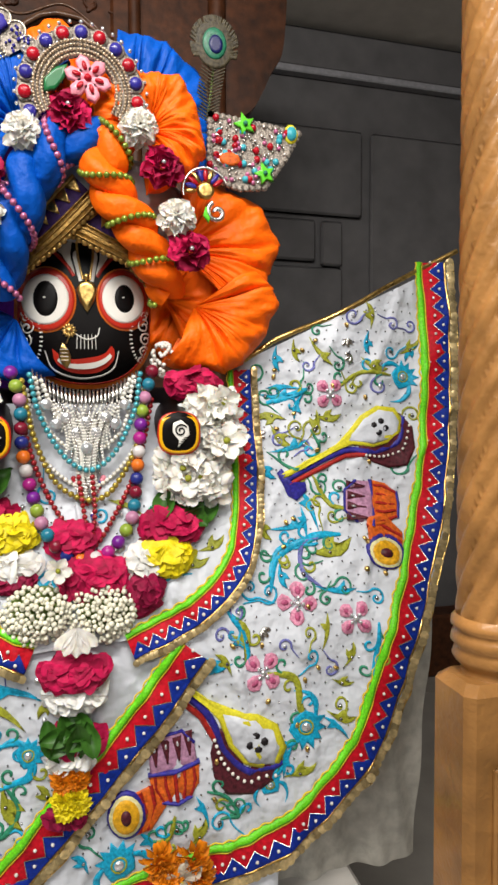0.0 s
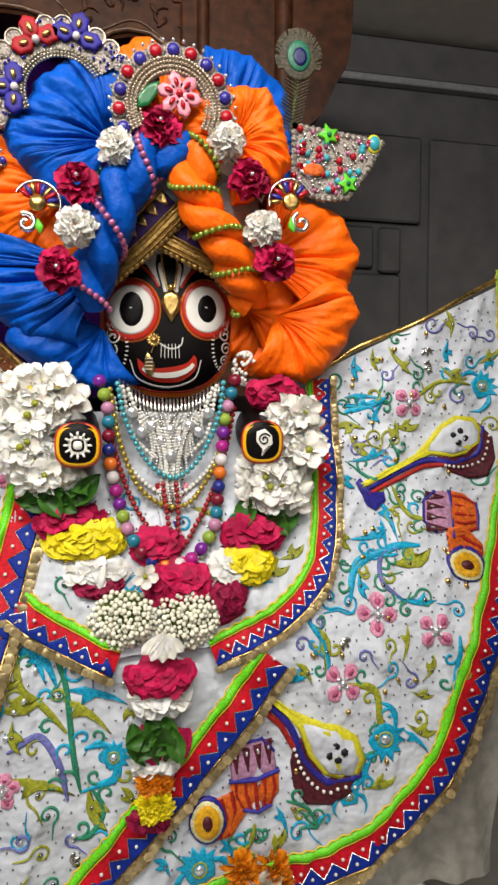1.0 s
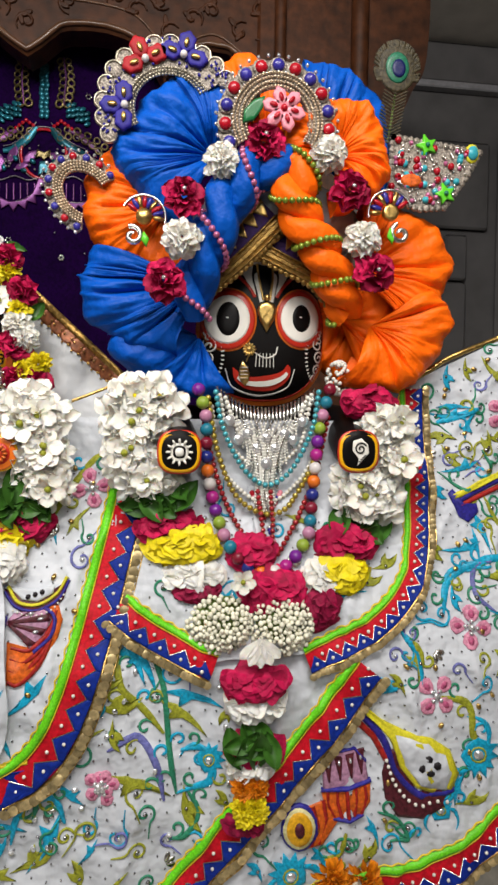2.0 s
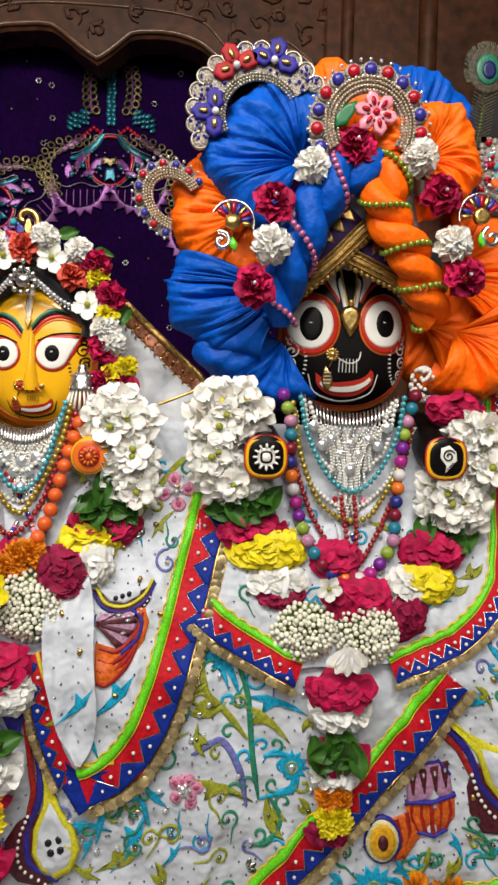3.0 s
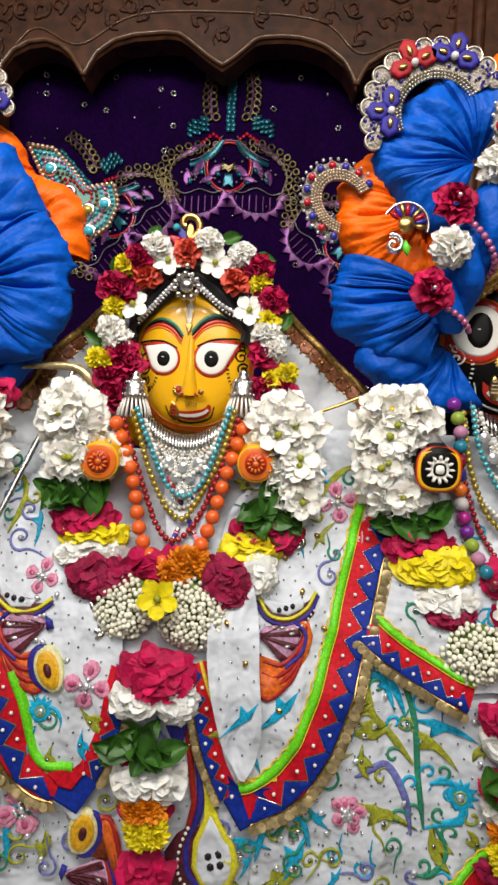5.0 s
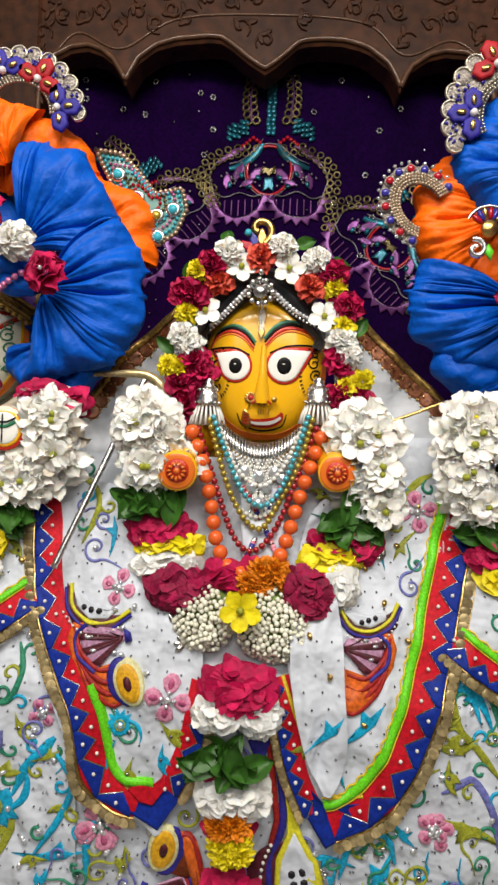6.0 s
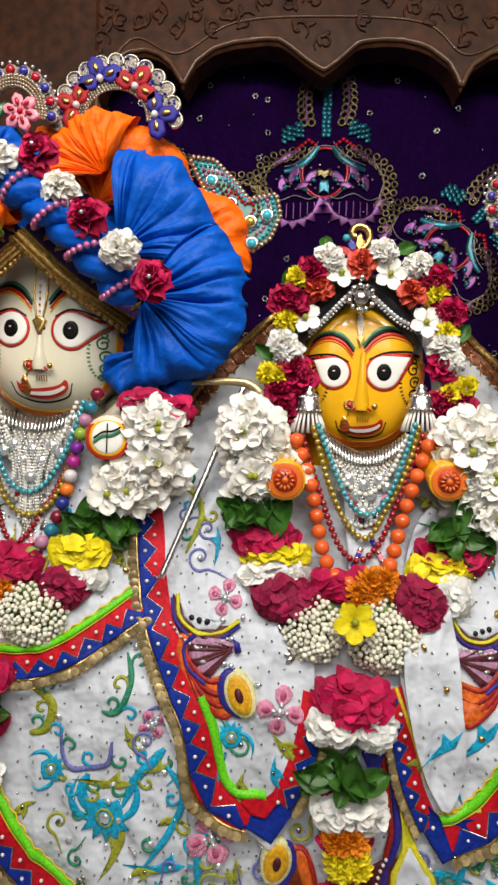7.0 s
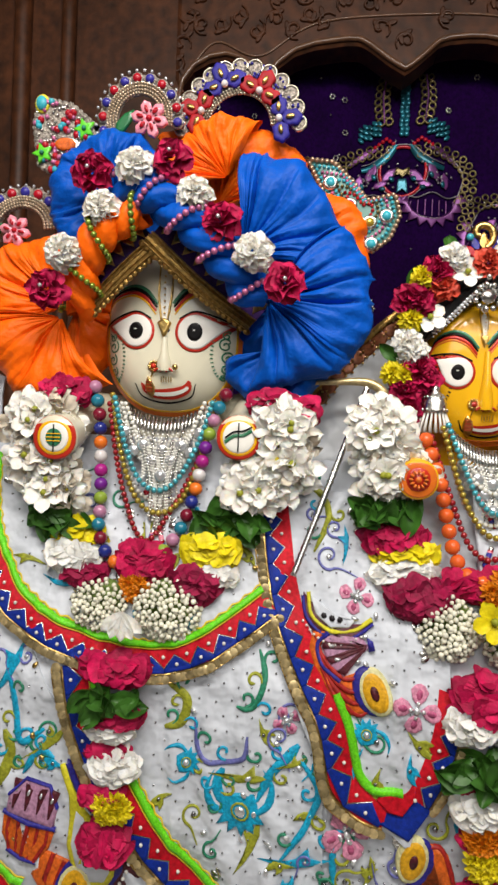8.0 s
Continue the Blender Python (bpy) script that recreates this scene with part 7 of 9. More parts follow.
def fan(parent, cx, cz, r, a0, a1, y, mat, pleats, seed, rz=None, cone=0.03):
    """A pleated satin rosette sector, gathered at a point, with its rim folded back."""
    rg = random.Random(seed)
    rz = rz or r
    pleats = max(5, int(pleats * 0.85))
    w = np.cumsum([0] + [rg.choice((0.35, 0.6, 1.0, 1.6, 2.3)) * rg.uniform(0.8, 1.2) for _ in range(pleats)])
    w = w / w[-1]
    per = 14
    cols = []
    for k in range(pleats):
        d = rg.choice((0.3, 0.6, 1.0, 1.7)) * rg.uniform(0.8, 1.2)
        sk = rg.uniform(-0.25, 0.25)
        for j in range(per):
            u = j / per
            cols.append((w[k] + (w[k + 1] - w[k]) * u, d * (1 - abs(math.sin(math.pi * u ** (1 + sk))) ** 0.42), 0.5 * abs(math.sin(3 * math.pi * u + 2 * sk)) ** 0.6))
    cols.append((1.0, 0.5, 0))
    rows = []
    ph = [rg.uniform(0, 6) for _ in range(4)]
    for t in (0.03, 0.1, 0.18, 0.28, 0.38, 0.48, 0.58, 0.68, 0.78, 0.87, 0.94, 0.985, 1.0, 0.98, 0.9, 0.75, 0.5):
        back = len(rows) > 12
        row = []
        for u, d, e in cols:
            a = math.radians(a0 + (a1 - a0) * u)
            wob = 1 + 0.035 * math.sin(5 * a + ph[0]) + 0.02 * math.sin(11 * a + ph[1]) + 0.03 * (d - 0.5)
            tw = 0.07 * math.sin(5 * t + ph[2] + 2.3 * a) * t
            q = t * wob
            amp = 0.018 * min(1, t * 3.5) * (1.05 - 0.78 * t) * (r / 0.16)
            yy = y - cone * math.sin(math.pi * min(1, t) * 0.78) * 1.25 + amp * (d - 0.5) - 0.010 * e * min(1, 4 * t) * max(0.0, 1 - 1.15 * t) * (r / 0.16) + 0.007 * t * math.sin(7 * t + 5 * a + ph[3]) + 0.004 * t * math.sin(15 * a - 11 * t + ph[2]) + 0.0022 * t * math.sin(37 * a + 9 * t + ph[1])
            if back:
                yy = y + 0.012 + 0.03 * (1 - t) + amp * (d - 0.5) * 0.6
            elif t > 0.93:
                yy += 0.25 * (t - 0.93) + 0.002
            row.append((cx + r * q * math.cos(a + tw), yy, cz + rz * q * math.sin(a + tw)))
        rows.append(row)
    m = Mesh()
    m.grid(rows)
    return m.make("pleated_fan", mat, parent)


def rope(parent, pts, y, r, mat, turns, name="twisted_roll"):
    """Twisted cloth roll: two creased strands wound round a curve."""
    p = resample(mix_curve(pts, 60), 0.003)
    nn = normals2(p)
    t = np.linspace(0, 1, len(p))
    yy = np.interp(t, np.linspace(0, 1, len(y)), y)
    m = Mesh()
    taper = np.interp(t, [0, 0.1, 0.9, 1], [0.8, 1, 1, 0.75])
    for s in (0, math.pi):
        a = t * turns * 2 * math.pi + s
        path = np.array([(q[0] + n[0] * r * 0.55 * math.cos(b) * k, h - r * 0.45 * math.sin(b) * k, q[1] + n[1] * r * 0.55 * math.cos(b) * k) for q, n, b, h, k in zip(p, nn, a, yy, taper)])
        d = np.gradient(path, axis=0)
        rows = []
        for i, (c, w) in enumerate(zip(path, d)):
            w = w / (np.linalg.norm(w) + 1e-9)
            e = np.cross(w, (0.13, -1.0, 0.21))
            e /= np.linalg.norm(e) + 1e-9
            g = np.cross(w, e)
            row = []
            for j in range(30):
                b = 2 * math.pi * j / 30
                crease = abs(math.sin(2.5 * b + 5 * t[i] + s + 0.9 * math.sin(14 * t[i] + s))) ** 0.5
                q = r * 0.80 * taper[i] * (0.90 + 0.13 * crease + 0.05 * math.sin(t[i] * 47 + s))
                row.append(c + q * (math.cos(b) * e + math.sin(b) * g))
            rows.append(row)
        m.grid(rows, closed=True)
    return m.make(name, mat, parent)


def beads(parent, path, r, mat, name="bead_string", gap=2.05, label=""):
    m = Mesh()
    for c in resample(path, r * gap):
        m.ball(c, r, seg=8, rings=6)
    return m.make(name, mat, parent, label, kind="stuff")


def wound_pearls(parent, pts, y, r, rb, turns, mat, lead=0.0):
    p = resample(mix_curve(pts, 60), 0.002)
    nn = normals2(p)
    t = np.linspace(0, 1, len(p))
    yy = np.interp(t, np.linspace(0, 1, len(y)), y)
    a = t * turns * 2 * math.pi + lead
    path = [(q[0] + n[0] * r * 1.15 * math.cos(b), h - r * 1.15 * math.sin(b), q[1] + n[1] * r * 1.15 * math.cos(b)) for q, n, b, h in zip(p, nn, a, yy)]
    return beads(parent, path, rb, mat, "pearl_string")


def turban_flowers(parent, reds, whites, y, seed, size=0.98):
    rg = random.Random(seed)
    for x, z in reds:
        place_part("rose", rg.choice(DATA["gem_rose"]), parent, facing(x, y, z, rg, 0.2, size), "crimson cloth rose with a crystal centre")
    for x, z in whites:
        place_part("white_carnation", rg.choice(DATA["carnation"]), parent, facing(x, y, z, rg, 0.25, size * 0.98), "ruffled white blossom")


VIOLET_RIBBON = material("violet_ribbon", (0.05, 0.015, 0.13), 0.6, vary=0.3, grain=100)


def brow_band(parent, lines, y, w):
    """Gold lace bands crossed over the brow, each with a violet zigzag band above it. The later band lies over the earlier."""
    for n, pts in enumerate(lines):
        mid_x = (lines[0][0][0] + lines[0][-1][0]) / 2
        f = lambda x, z: y - 0.009 * n + 1.6 * (x - mid_x) ** 2
        line = mix_curve(pts, 30)
        nn = normals2(line)
        nn = nn * np.sign(nn[:, 1:2] + 1e-9)
        m = Mesh()
        m.ribbon(line, w, f, 0.007)
        for k in range(4):
            m.ribbon(line + nn * (k - 1.5) * w * 0.26, 0.0034, f, 0.005, lift=0.005)
        for q in resample(line - nn * w * 0.5, 0.011):
            m.disc(q, 0.0062, f, 0.005, seg=8)
        m.make("gold_lace", ANTIQUE_GOLD, parent, "antique gold lace brow band")
        up = line + nn * (w * 0.5 + 0.015)
        v = Mesh()
        v.ribbon(up, 0.034, f, 0.003, lift=-0.002)
        v.make("violet_band", VIOLET_RIBBON, parent)
        g = Mesh()
        q = resample(up, 0.022)
        qn = normals2(q)
        qn = qn * np.sign(qn[:, 1:2] + 1e-9)
        for i in range(len(q) - 1):
            mid = (q[i] + q[i + 1]) / 2
            g.plate([q[i] + qn[i] * 0.016, q[i + 1] + qn[i] * 0.016, mid - qn[i] * 0.010], f, 0.003, lift=0.001)
        g.ribbon(up + nn * 0.018, 0.008, f, 0.005, lift=0.0)
        g.make("gold_zigzag", GOLD, parent)


def core(parent, c, r, mat):
    """The wound cloth of the cap, with slanting folds."""
    m = Mesh()
    rows = []
    for i in range(25):
        a = math.pi * (0.04 + 0.92 * i / 24)
        row = []
        for j in range(72):
            b = 2 * math.pi * j / 72
            k = 1 + 0.045 * abs(math.sin(9 * a + 2.5 * b + 0.8 * math.sin(3 * b))) ** 0.6 + 0.02 * math.sin(17 * b - 5 * a)
            row.append((c[0] + r[0] * k * math.sin(a) * math.cos(b), c[1] + r[1] * k * math.sin(a) * math.sin(b), c[2] - r[2] * k * math.cos(a)))
        rows.append(row)
    m.grid(rows, closed=True)
    m.make("turban_cap", mat, parent)


jt = thing("turban", (0.0, 1.2, 1.62), "pleated blue and orange satin turban with roses and pearls", "turban", "turbans of the figures")
core(jt, (0.040, 1.240, 1.790), (0.160, 0.090, 0.082), WHITE_SILK)
for q, r, a0, a1, y, mat, n, rz in (
        ((0.010, 1.920), 0.175, 35, 165, 1.215, ORANGE_SATIN, 9, 0.165), ((0.090, 1.900), 0.172, -28, 92, 1.20, BLUE_SATIN, 10, 0.188),
        ((-0.159, 1.800), 0.155, 95, 290, 1.205, ORANGE_SATIN, 12, 0.13), ((-0.083, 1.883), 0.172, 62, 255, 1.17, BLUE_SATIN, 15, 0.135),
        ((-0.101, 1.572), 0.165, 150, 290, 1.215, BLUE_SATIN, 7, 0.11), ((-0.113, 1.651), 0.205, 142, 262, 1.195, BLUE_SATIN, 10, 0.125),
        ((0.125, 1.880), 0.098, -95, 215, 1.125, ORANGE_SATIN, 17, 0.10), ((0.185, 1.698), 0.192, -55, 85, 1.20, ORANGE_SATIN, 11, 0.150),
        ((0.212, 1.598), 0.155, -112, 40, 1.180, ORANGE_SATIN, 8, 0.122), ((0.167, 1.616), 0.13, -75, 70, 1.225, ORANGE_SATIN, 7, 0.12)):
    fan(jt, *q, r, a0, a1, y, mat, n, int(r * 1000 + a1), rz)
fan(jt, 0.215, 1.640, 0.120, 175, 290, 1.275, ORANGE_SATIN, 7, 19, 0.150)
BR1 = [(0.066, 1.862), (-0.008, 1.848), (-0.053, 1.800), (-0.077, 1.746), (-0.100, 1.697), (-0.115, 1.649), (-0.122, 1.598)]
rope(jt, BR1, [1.13, 1.11, 1.105, 1.115, 1.14, 1.16], 0.031, BLUE_SATIN, 2.4)
BR2 = [(0.076, 1.862), (0.050, 1.810), (0.062, 1.768), (0.088, 1.735), (0.113, 1.698), (0.138, 1.656), (0.166, 1.610)]
rope(jt, BR2, [1.11, 1.105, 1.11, 1.13, 1.16], 0.029, ORANGE_SATIN, 2.6)
wound_pearls(jt, BR1, [1.13, 1.11, 1.105, 1.115, 1.14, 1.16], 0.035, 0.0058, 3.1, B_PINK, 2.0)
wound_pearls(jt, BR2, [1.11, 1.105, 1.11, 1.13, 1.16], 0.033, 0.0056, 4.0, B_LIME, 0.4)
beads(jt, [(x, 1.105 - 0.01 * math.sin(i), z) for i, (x, z) in enumerate(mix_curve([(0.008, 1.860), (0.001, 1.813), (-0.027, 1.797), (-0.051, 1.772)], 14))], 0.0056, B_PINK, "pearl_string")
turban_flowers(jt, [(-0.005, 1.880), (-0.135, 1.781), (-0.166, 1.642), (0.143, 1.807), (0.188, 1.672)], [(-0.072, 1.842), (-0.138, 1.713), (0.107, 1.868), (0.167, 1.729)], 1.085, 8)
brow_band(jt, [[(-0.014, 1.728), (0.049, 1.697), (0.102, 1.672), (0.134, 1.640)], [(-0.096, 1.650), (-0.032, 1.701), (0.036, 1.770)]], 1.150, 0.030)

bt = thing("turban", (-1.12, 1.2, 1.62), "pleated blue and orange satin turban with roses and pearls", "turban", "turbans of the figures")
core(bt, (-1.141, 1.31, 1.74), (0.165, 0.075, 0.13), BLUE_SATIN)
for q, r, a0, a1, y, mat, n, rz in (
        ((-0.897, 1.751), 0.14, -20, 120, 1.27, ORANGE_SATIN, 8, 0.13), ((-1.045, 1.832), 0.19, -5, 130, 1.255, ORANGE_SATIN, 11, 0.15),
        ((-1.218, 1.814), 0.118, 30, 240, 1.18, BLUE_SATIN, 12, 0.125), ((-0.987, 1.724), 0.18, -10, 92, 1.205, BLUE_SATIN, 10, 0.19),
        ((-0.918, 1.568), 0.10, 195, 340, 1.22, BLUE_SATIN, 6, 0.115), ((-0.938, 1.644), 0.185, -95, 55, 1.175, BLUE_SATIN, 14, 0.16),
        ((-1.316, 1.632), 0.16, 70, 225, 1.20, ORANGE_SATIN, 11, 0.135), ((-1.311, 1.610), 0.165, 175, 305, 1.185, ORANGE_SATIN, 10, 0.155)):
    fan(bt, *q, r, a0, a1, y, mat, n, int(r * 1000 + a1), rz)
fan(bt, -1.020, 1.868, 0.118, 60, 200, 1.205, ORANGE_SATIN, 13, 37, 0.112, 0.02)
fan(bt, -0.915, 1.650, 0.120, 160, 285, 1.285, BLUE_SATIN, 7, 23, 0.135)
fan(bt, -1.320, 1.650, 0.105, -100, 10, 1.285, ORANGE_SATIN, 6, 29, 0.150)
BR1 = [(-1.197, 1.816), (-1.138, 1.806), (-1.084, 1.773), (-1.029, 1.727), (-0.980, 1.671), (-0.941, 1.639)]
rope(bt, BR1, [1.13, 1.11, 1.105, 1.11, 1.13, 1.15], 0.027, BLUE_SATIN, 2.8)
BR2 = [(-1.146, 1.778), (-1.194, 1.754), (-1.232, 1.716), (-1.255, 1.663), (-1.265, 1.610)]
rope(bt, BR2, [1.12, 1.105, 1.11, 1.13, 1.16], 0.024, ORANGE_SATIN, 2.6)
wound_pearls(bt, BR1, [1.13, 1.11, 1.105, 1.11, 1.13, 1.15], 0.032, 0.0058, 4.2, B_PINK, 2.0)
wound_pearls(bt, BR2, [1.12, 1.105, 1.11, 1.13, 1.16], 0.031, 0.0055, 3.0, B_LIME, 0.4)
turban_flowers(bt, [(-1.226, 1.832), (-1.093, 1.851), (-1.011, 1.750), (-0.902, 1.654), (-1.298, 1.639)], [(-1.157, 1.841), (-1.209, 1.770), (-1.055, 1.795), (-0.955, 1.703), (-1.272, 1.701)], 1.09, 9)
brow_band(bt, [[(-1.248, 1.620), (-1.192, 1.678), (-1.130, 1.738)], [(-1.144, 1.742), (-1.060, 1.668), (-0.968, 1.606)]], 1.150, 0.028)

# ---- turban jewels ----


LACE = material("silver_lace", (0.40, 0.35, 0.30), 0.4, metal=0.35, vary=0.5, grain=260, bump=1.0, dirt=0.1, dist=0.003)


def arch_jewel(cx, cz, rx, rz, lean, y, knobs, a0=-20, a1=200, label="beaded silver arch jewel with red and blue knobs"):
    ob = thing("turban_jewel", (cx, y, cz), label, "jewel", "jewels on the turbans")
    f = lambda x, z: y

    def at(k, deg):
        a = math.radians(deg)
        return turned([(rx * k * math.cos(a), rz * k * math.sin(a))], cx, cz, lean)[0]
    line = np.array([at(1.0, d) for d in np.linspace(a0, a1, 40)])
    m = Mesh()
    m.ribbon(line, rx * 0.42, f, 0.006)
    m.ribbon(np.array([at(1.34, d) for d in np.linspace(a0, a1, 40)]), rx * 0.42, f, 0.003, lift=-0.003)
    for d in np.linspace(a0 + 6, a1 - 6, knobs):
        m.disc(at(1.36, d), rx * 0.225, f, 0.004, seg=14)
    m.make("backing", LACE, ob)
    m = Mesh()
    for k in (0.84, 0.95, 1.06, 1.16):
        for c in resample(np.array([at(k, d) for d in np.linspace(a0, a1, 60)]), 0.0052):
            m.ball((c[0], y - 0.008, c[1]), 0.0027, 0, seg=6, rings=4)
    m.make("bead_row", material("champagne_bead", (0.62, 0.48, 0.34), 0.3, metal=0.6, vary=0.2), ob, "rows of champagne seed beads", kind="stuff")
    for i, d in enumerate(np.linspace(a0 + 6, a1 - 6, knobs)):
        c = at(1.36, d)
        m = Mesh()
        m.ball((c[0], y - 0.005, c[1]), rx * 0.165, 0, seg=14, rings=8, scale=(1, 0.7, 1))
        k = m.make("knob", GEM_RED if i % 2 else GEM_BLUE, ob)
        PLACES[k.name] = PLACES[ob.name]
    m = Mesh()
    for d in np.linspace(a0 + 6, a1 - 6, knobs * 2 - 1):
        c = at(1.6, d)
        m.ball((c[0], y - 0.004, c[1]), 0.0032, 0, seg=6, rings=4)
        c = at(1.2, d)
        m.ball((c[0], y - 0.006, c[1]), 0.0026, 0, seg=6, rings=4)
    m.make("rhinestones", CRYSTAL, ob, kind="stuff")
    return ob


def jewel_blossom(parent, x, z, r, y, mat, n=5, core_mat=None, a=0.3, step=None):
    """Padded, notched petals in a ring (or a fan), each with an oval stone, round a bead."""
    f = lambda p, q: y
    g = lambda p, q: y - 0.008
    step = step or 2 * math.pi / n
    turn = [i * 2 * math.pi / 24 for i in range(24)]
    wide = 0.37 if n < 6 else 0.30
    shape = [(0.56 + 0.46 * math.cos(t) * (1 + 0.07 * math.cos(6 * t)), wide * math.sin(t) * (1 + 0.10 * math.cos(6 * t))) for t in turn]
    for k in range(n):
        t = a + step * (k - (n - 1) / 2)
        m = Mesh()
        m.plate(turned(shape, x, z, t, r), f, 0.007)
        petal = m.make("padded_petal", mat, parent)
        m = Mesh()
        m.plate(turned([(0.5 + 0.2 * math.cos(q), 0.10 * math.sin(q)) for q in turn[::2]], x, z, t, r), g, 0.003)
        m.make("oval_stone", core_mat or GOLD, petal)
    m = Mesh()
    m.ball((x, y - 0.007, z), r * 0.17, 0, seg=8, rings=6)
    m.make("centre_bead", B_GLASS if n < 6 else core_mat or GOLD, parent)


def crown_jewel(cx, cz, r, a0, a1, y, flowers, lean=0.0):
    """A scalloped silver arch set with red and blue padded flowers."""
    ob = thing("turban_jewel", (cx, y, cz), "scalloped silver crest jewel with red and blue padded flowers", "jewel", "jewels on the turbans")
    f = lambda x, z: y
    at = lambda k, d: (cx + r * k * math.cos(math.radians(d)), cz + r * k * math.sin(math.radians(d)))
    m = Mesh()
    m.ribbon(np.array([at(1.45, d) for d in np.linspace(a0, a1, 40)]), r * 0.85, f, 0.004)
    m.make("backing", LACE, ob)
    lobes = np.linspace(a0, a1, 13)
    for d in lobes:
        m = Mesh()
        m.disc(at(1.84, d), r * 0.23, f, 0.005, seg=14)
        m.make("scallop", LACE, ob)
    m = Mesh()
    for d in lobes:
        c = at(1.84, d)
        m.ribbon(np.array([(c[0] + r * 0.24 * math.cos(t), c[1] + r * 0.24 * math.sin(t)) for t in np.linspace(math.radians(d) - 1.9, math.radians(d) + 1.9, 14)]), 0.004, f, 0.005, lift=0.003)
    for k in (1.0, 1.09, 1.18):
        for c in resample(np.array([at(k, d) for d in np.linspace(a0, a1, 60)]), 0.0055):
            m.ball((c[0], y - 0.006, c[1]), 0.0028, 0, seg=6, rings=4)
    m.make("silver_cord", material("old_silver", (0.55, 0.50, 0.40), 0.3, metal=0.8, vary=0.3), ob)
    rg = random.Random(3)
    m = Mesh()
    for i in range(110):
        c = at(rg.uniform(1.3, 2.0), rg.uniform(a0, a1))
        m.ball((c[0], y - 0.006, c[1]), rg.choice((0.0022, 0.003)), 0, seg=6, rings=4)
    m.make("seed_gems", GEM_BLUE, ob, kind="stuff")
    for k, (x, z) in enumerate(flowers[0]):
        out = math.atan2(z - cz, x - cx)
        jewel_blossom(ob, x - 0.016 * math.cos(out), z - 0.016 * math.sin(out), 0.040, y - 0.005, PAD_RED, 3, GOLD, out, 1.5)
    for k, (x, z) in enumerate(flowers[1]):
        out = math.atan2(z - cz, x - cx)
        jewel_blossom(ob, x - 0.016 * math.cos(out), z - 0.016 * math.sin(out), 0.040, y - 0.005, PAD_BLUE, 3, GOLD, out, 1.5)
    return ob


def point_jewel(poly, stars, drop, oval, y, seed):
    """A pointed lacy jewel with green star flowers and mixed stones."""
    p = np.array(poly)
    c = p.mean(0)
    ob = thing("turban_jewel", (c[0], y, c[1]), "pointed silver lace jewel with green stars and mixed stones", "jewel", "jewels on the turbans")
    f = lambda x, z: y
    m = Mesh()
    m.plate(p, f, 0.004)
    e = resample(np.vstack([p, p[:1]]), 0.011)
    for q in e:
        m.disc(q, 0.0068, f, 0.005, seg=8)
    m.make("lace_backing", LACE, ob)
    rg, ins2 = random.Random(seed), inside_poly(poly)
    for mat, n, r, nm in ((B_PINK, 40, 0.0045, "pink_stones"), (GEM_RED, 22, 0.0066, "red_stones"), (GEM_TURQ, 20, 0.0064, "turquoise_stones"), (SILVER, 110, 0.0028, "silver_beads")):
        m = Mesh()
        for i in range(n * 8):
            x, z = rg.uniform(*sorted((p[:, 0].min(), p[:, 0].max()))), rg.uniform(p[:, 1].min(), p[:, 1].max())
            if ins2(x, z) and len(m.f) < n * 24:
                m.ball((x, y - 0.006, z), r, 0, seg=6, rings=5)
        m.make(nm, mat, ob, kind="stuff")
    for x, z in stars:
        m = Mesh()
        m.plate([(x + (0.021 if k % 2 else 0.010) * math.cos(k * math.pi / 5), z + (0.021 if k % 2 else 0.010) * math.sin(k * math.pi / 5)) for k in range(10)], lambda a, b: y - 0.006, 0.006)
        m.ball((x, y - 0.014, z), 0.0045, 1, seg=6, rings=4)
        m.make("green_star", [GEM_GREEN, EMB_GREEN], ob)
    for (x, z), mat, mat2, rx, rz in ((drop, GEM_TURQ, EMB_YELLOW, 0.010, 0.013), (oval, EMB_ORANGE, SILVER, 0.020, 0.012)):
        m = Mesh()
        m.disc((x, z), rx * 1.35, f, 0.008, 1, seg=16, rz=rz * 1.35)
        m.disc((x, z), rx, f, 0.012, 0, seg=16, rz=rz)
        m.make("set_stone", [mat, mat2], ob)


def spray_jewel(x, z, r, a, y, flip=1):
    ob = thing("turban_jewel", (x, y, z), "small enamel peacock spray jewel with a silver curl", "jewel", "jewels on the turbans")
    f = lambda p, q: y
    for k in range(9):
        t = a + flip * (-1.3 + 2.6 * k / 8)
        m = Mesh()
        m.plate(turned(ring(r * 0.30, 8, r * 0.12, r * 0.72), x, z, t), f, 0.006)
        m.make("enamel_petal", (GEM_RED, GEM_BLUE, GOLD)[k % 3], ob)
    m = Mesh()
    m.disc((x, z), r * 0.4, f, 0.009, seg=14)
    m.make("gold_boss", GOLD, ob)
    m = Mesh()
    m.ribbon(spiral(x + flip * r * 0.55, z - r * 0.95, r * 0.5, 1.2, 2.0, flip), 0.009, f, 0.006)
    m.ribbon(np.array([(x + r * 1.08 * math.cos(a + q), z + r * 1.08 * math.sin(a + q)) for q in np.linspace(-1.5, 1.5, 20)]), 0.006, f, 0.005)
    m.make("silver_curl", SILVER, ob)
    m = Mesh()
    m.plate(turned([(0, 0), (0.5, 0.25), (1, 0), (0.5, -0.25)], x, z - r * 0.7, -1.4, r * 0.8), f, 0.005)
    m.make("green_leaf", GEM_GREEN, ob)


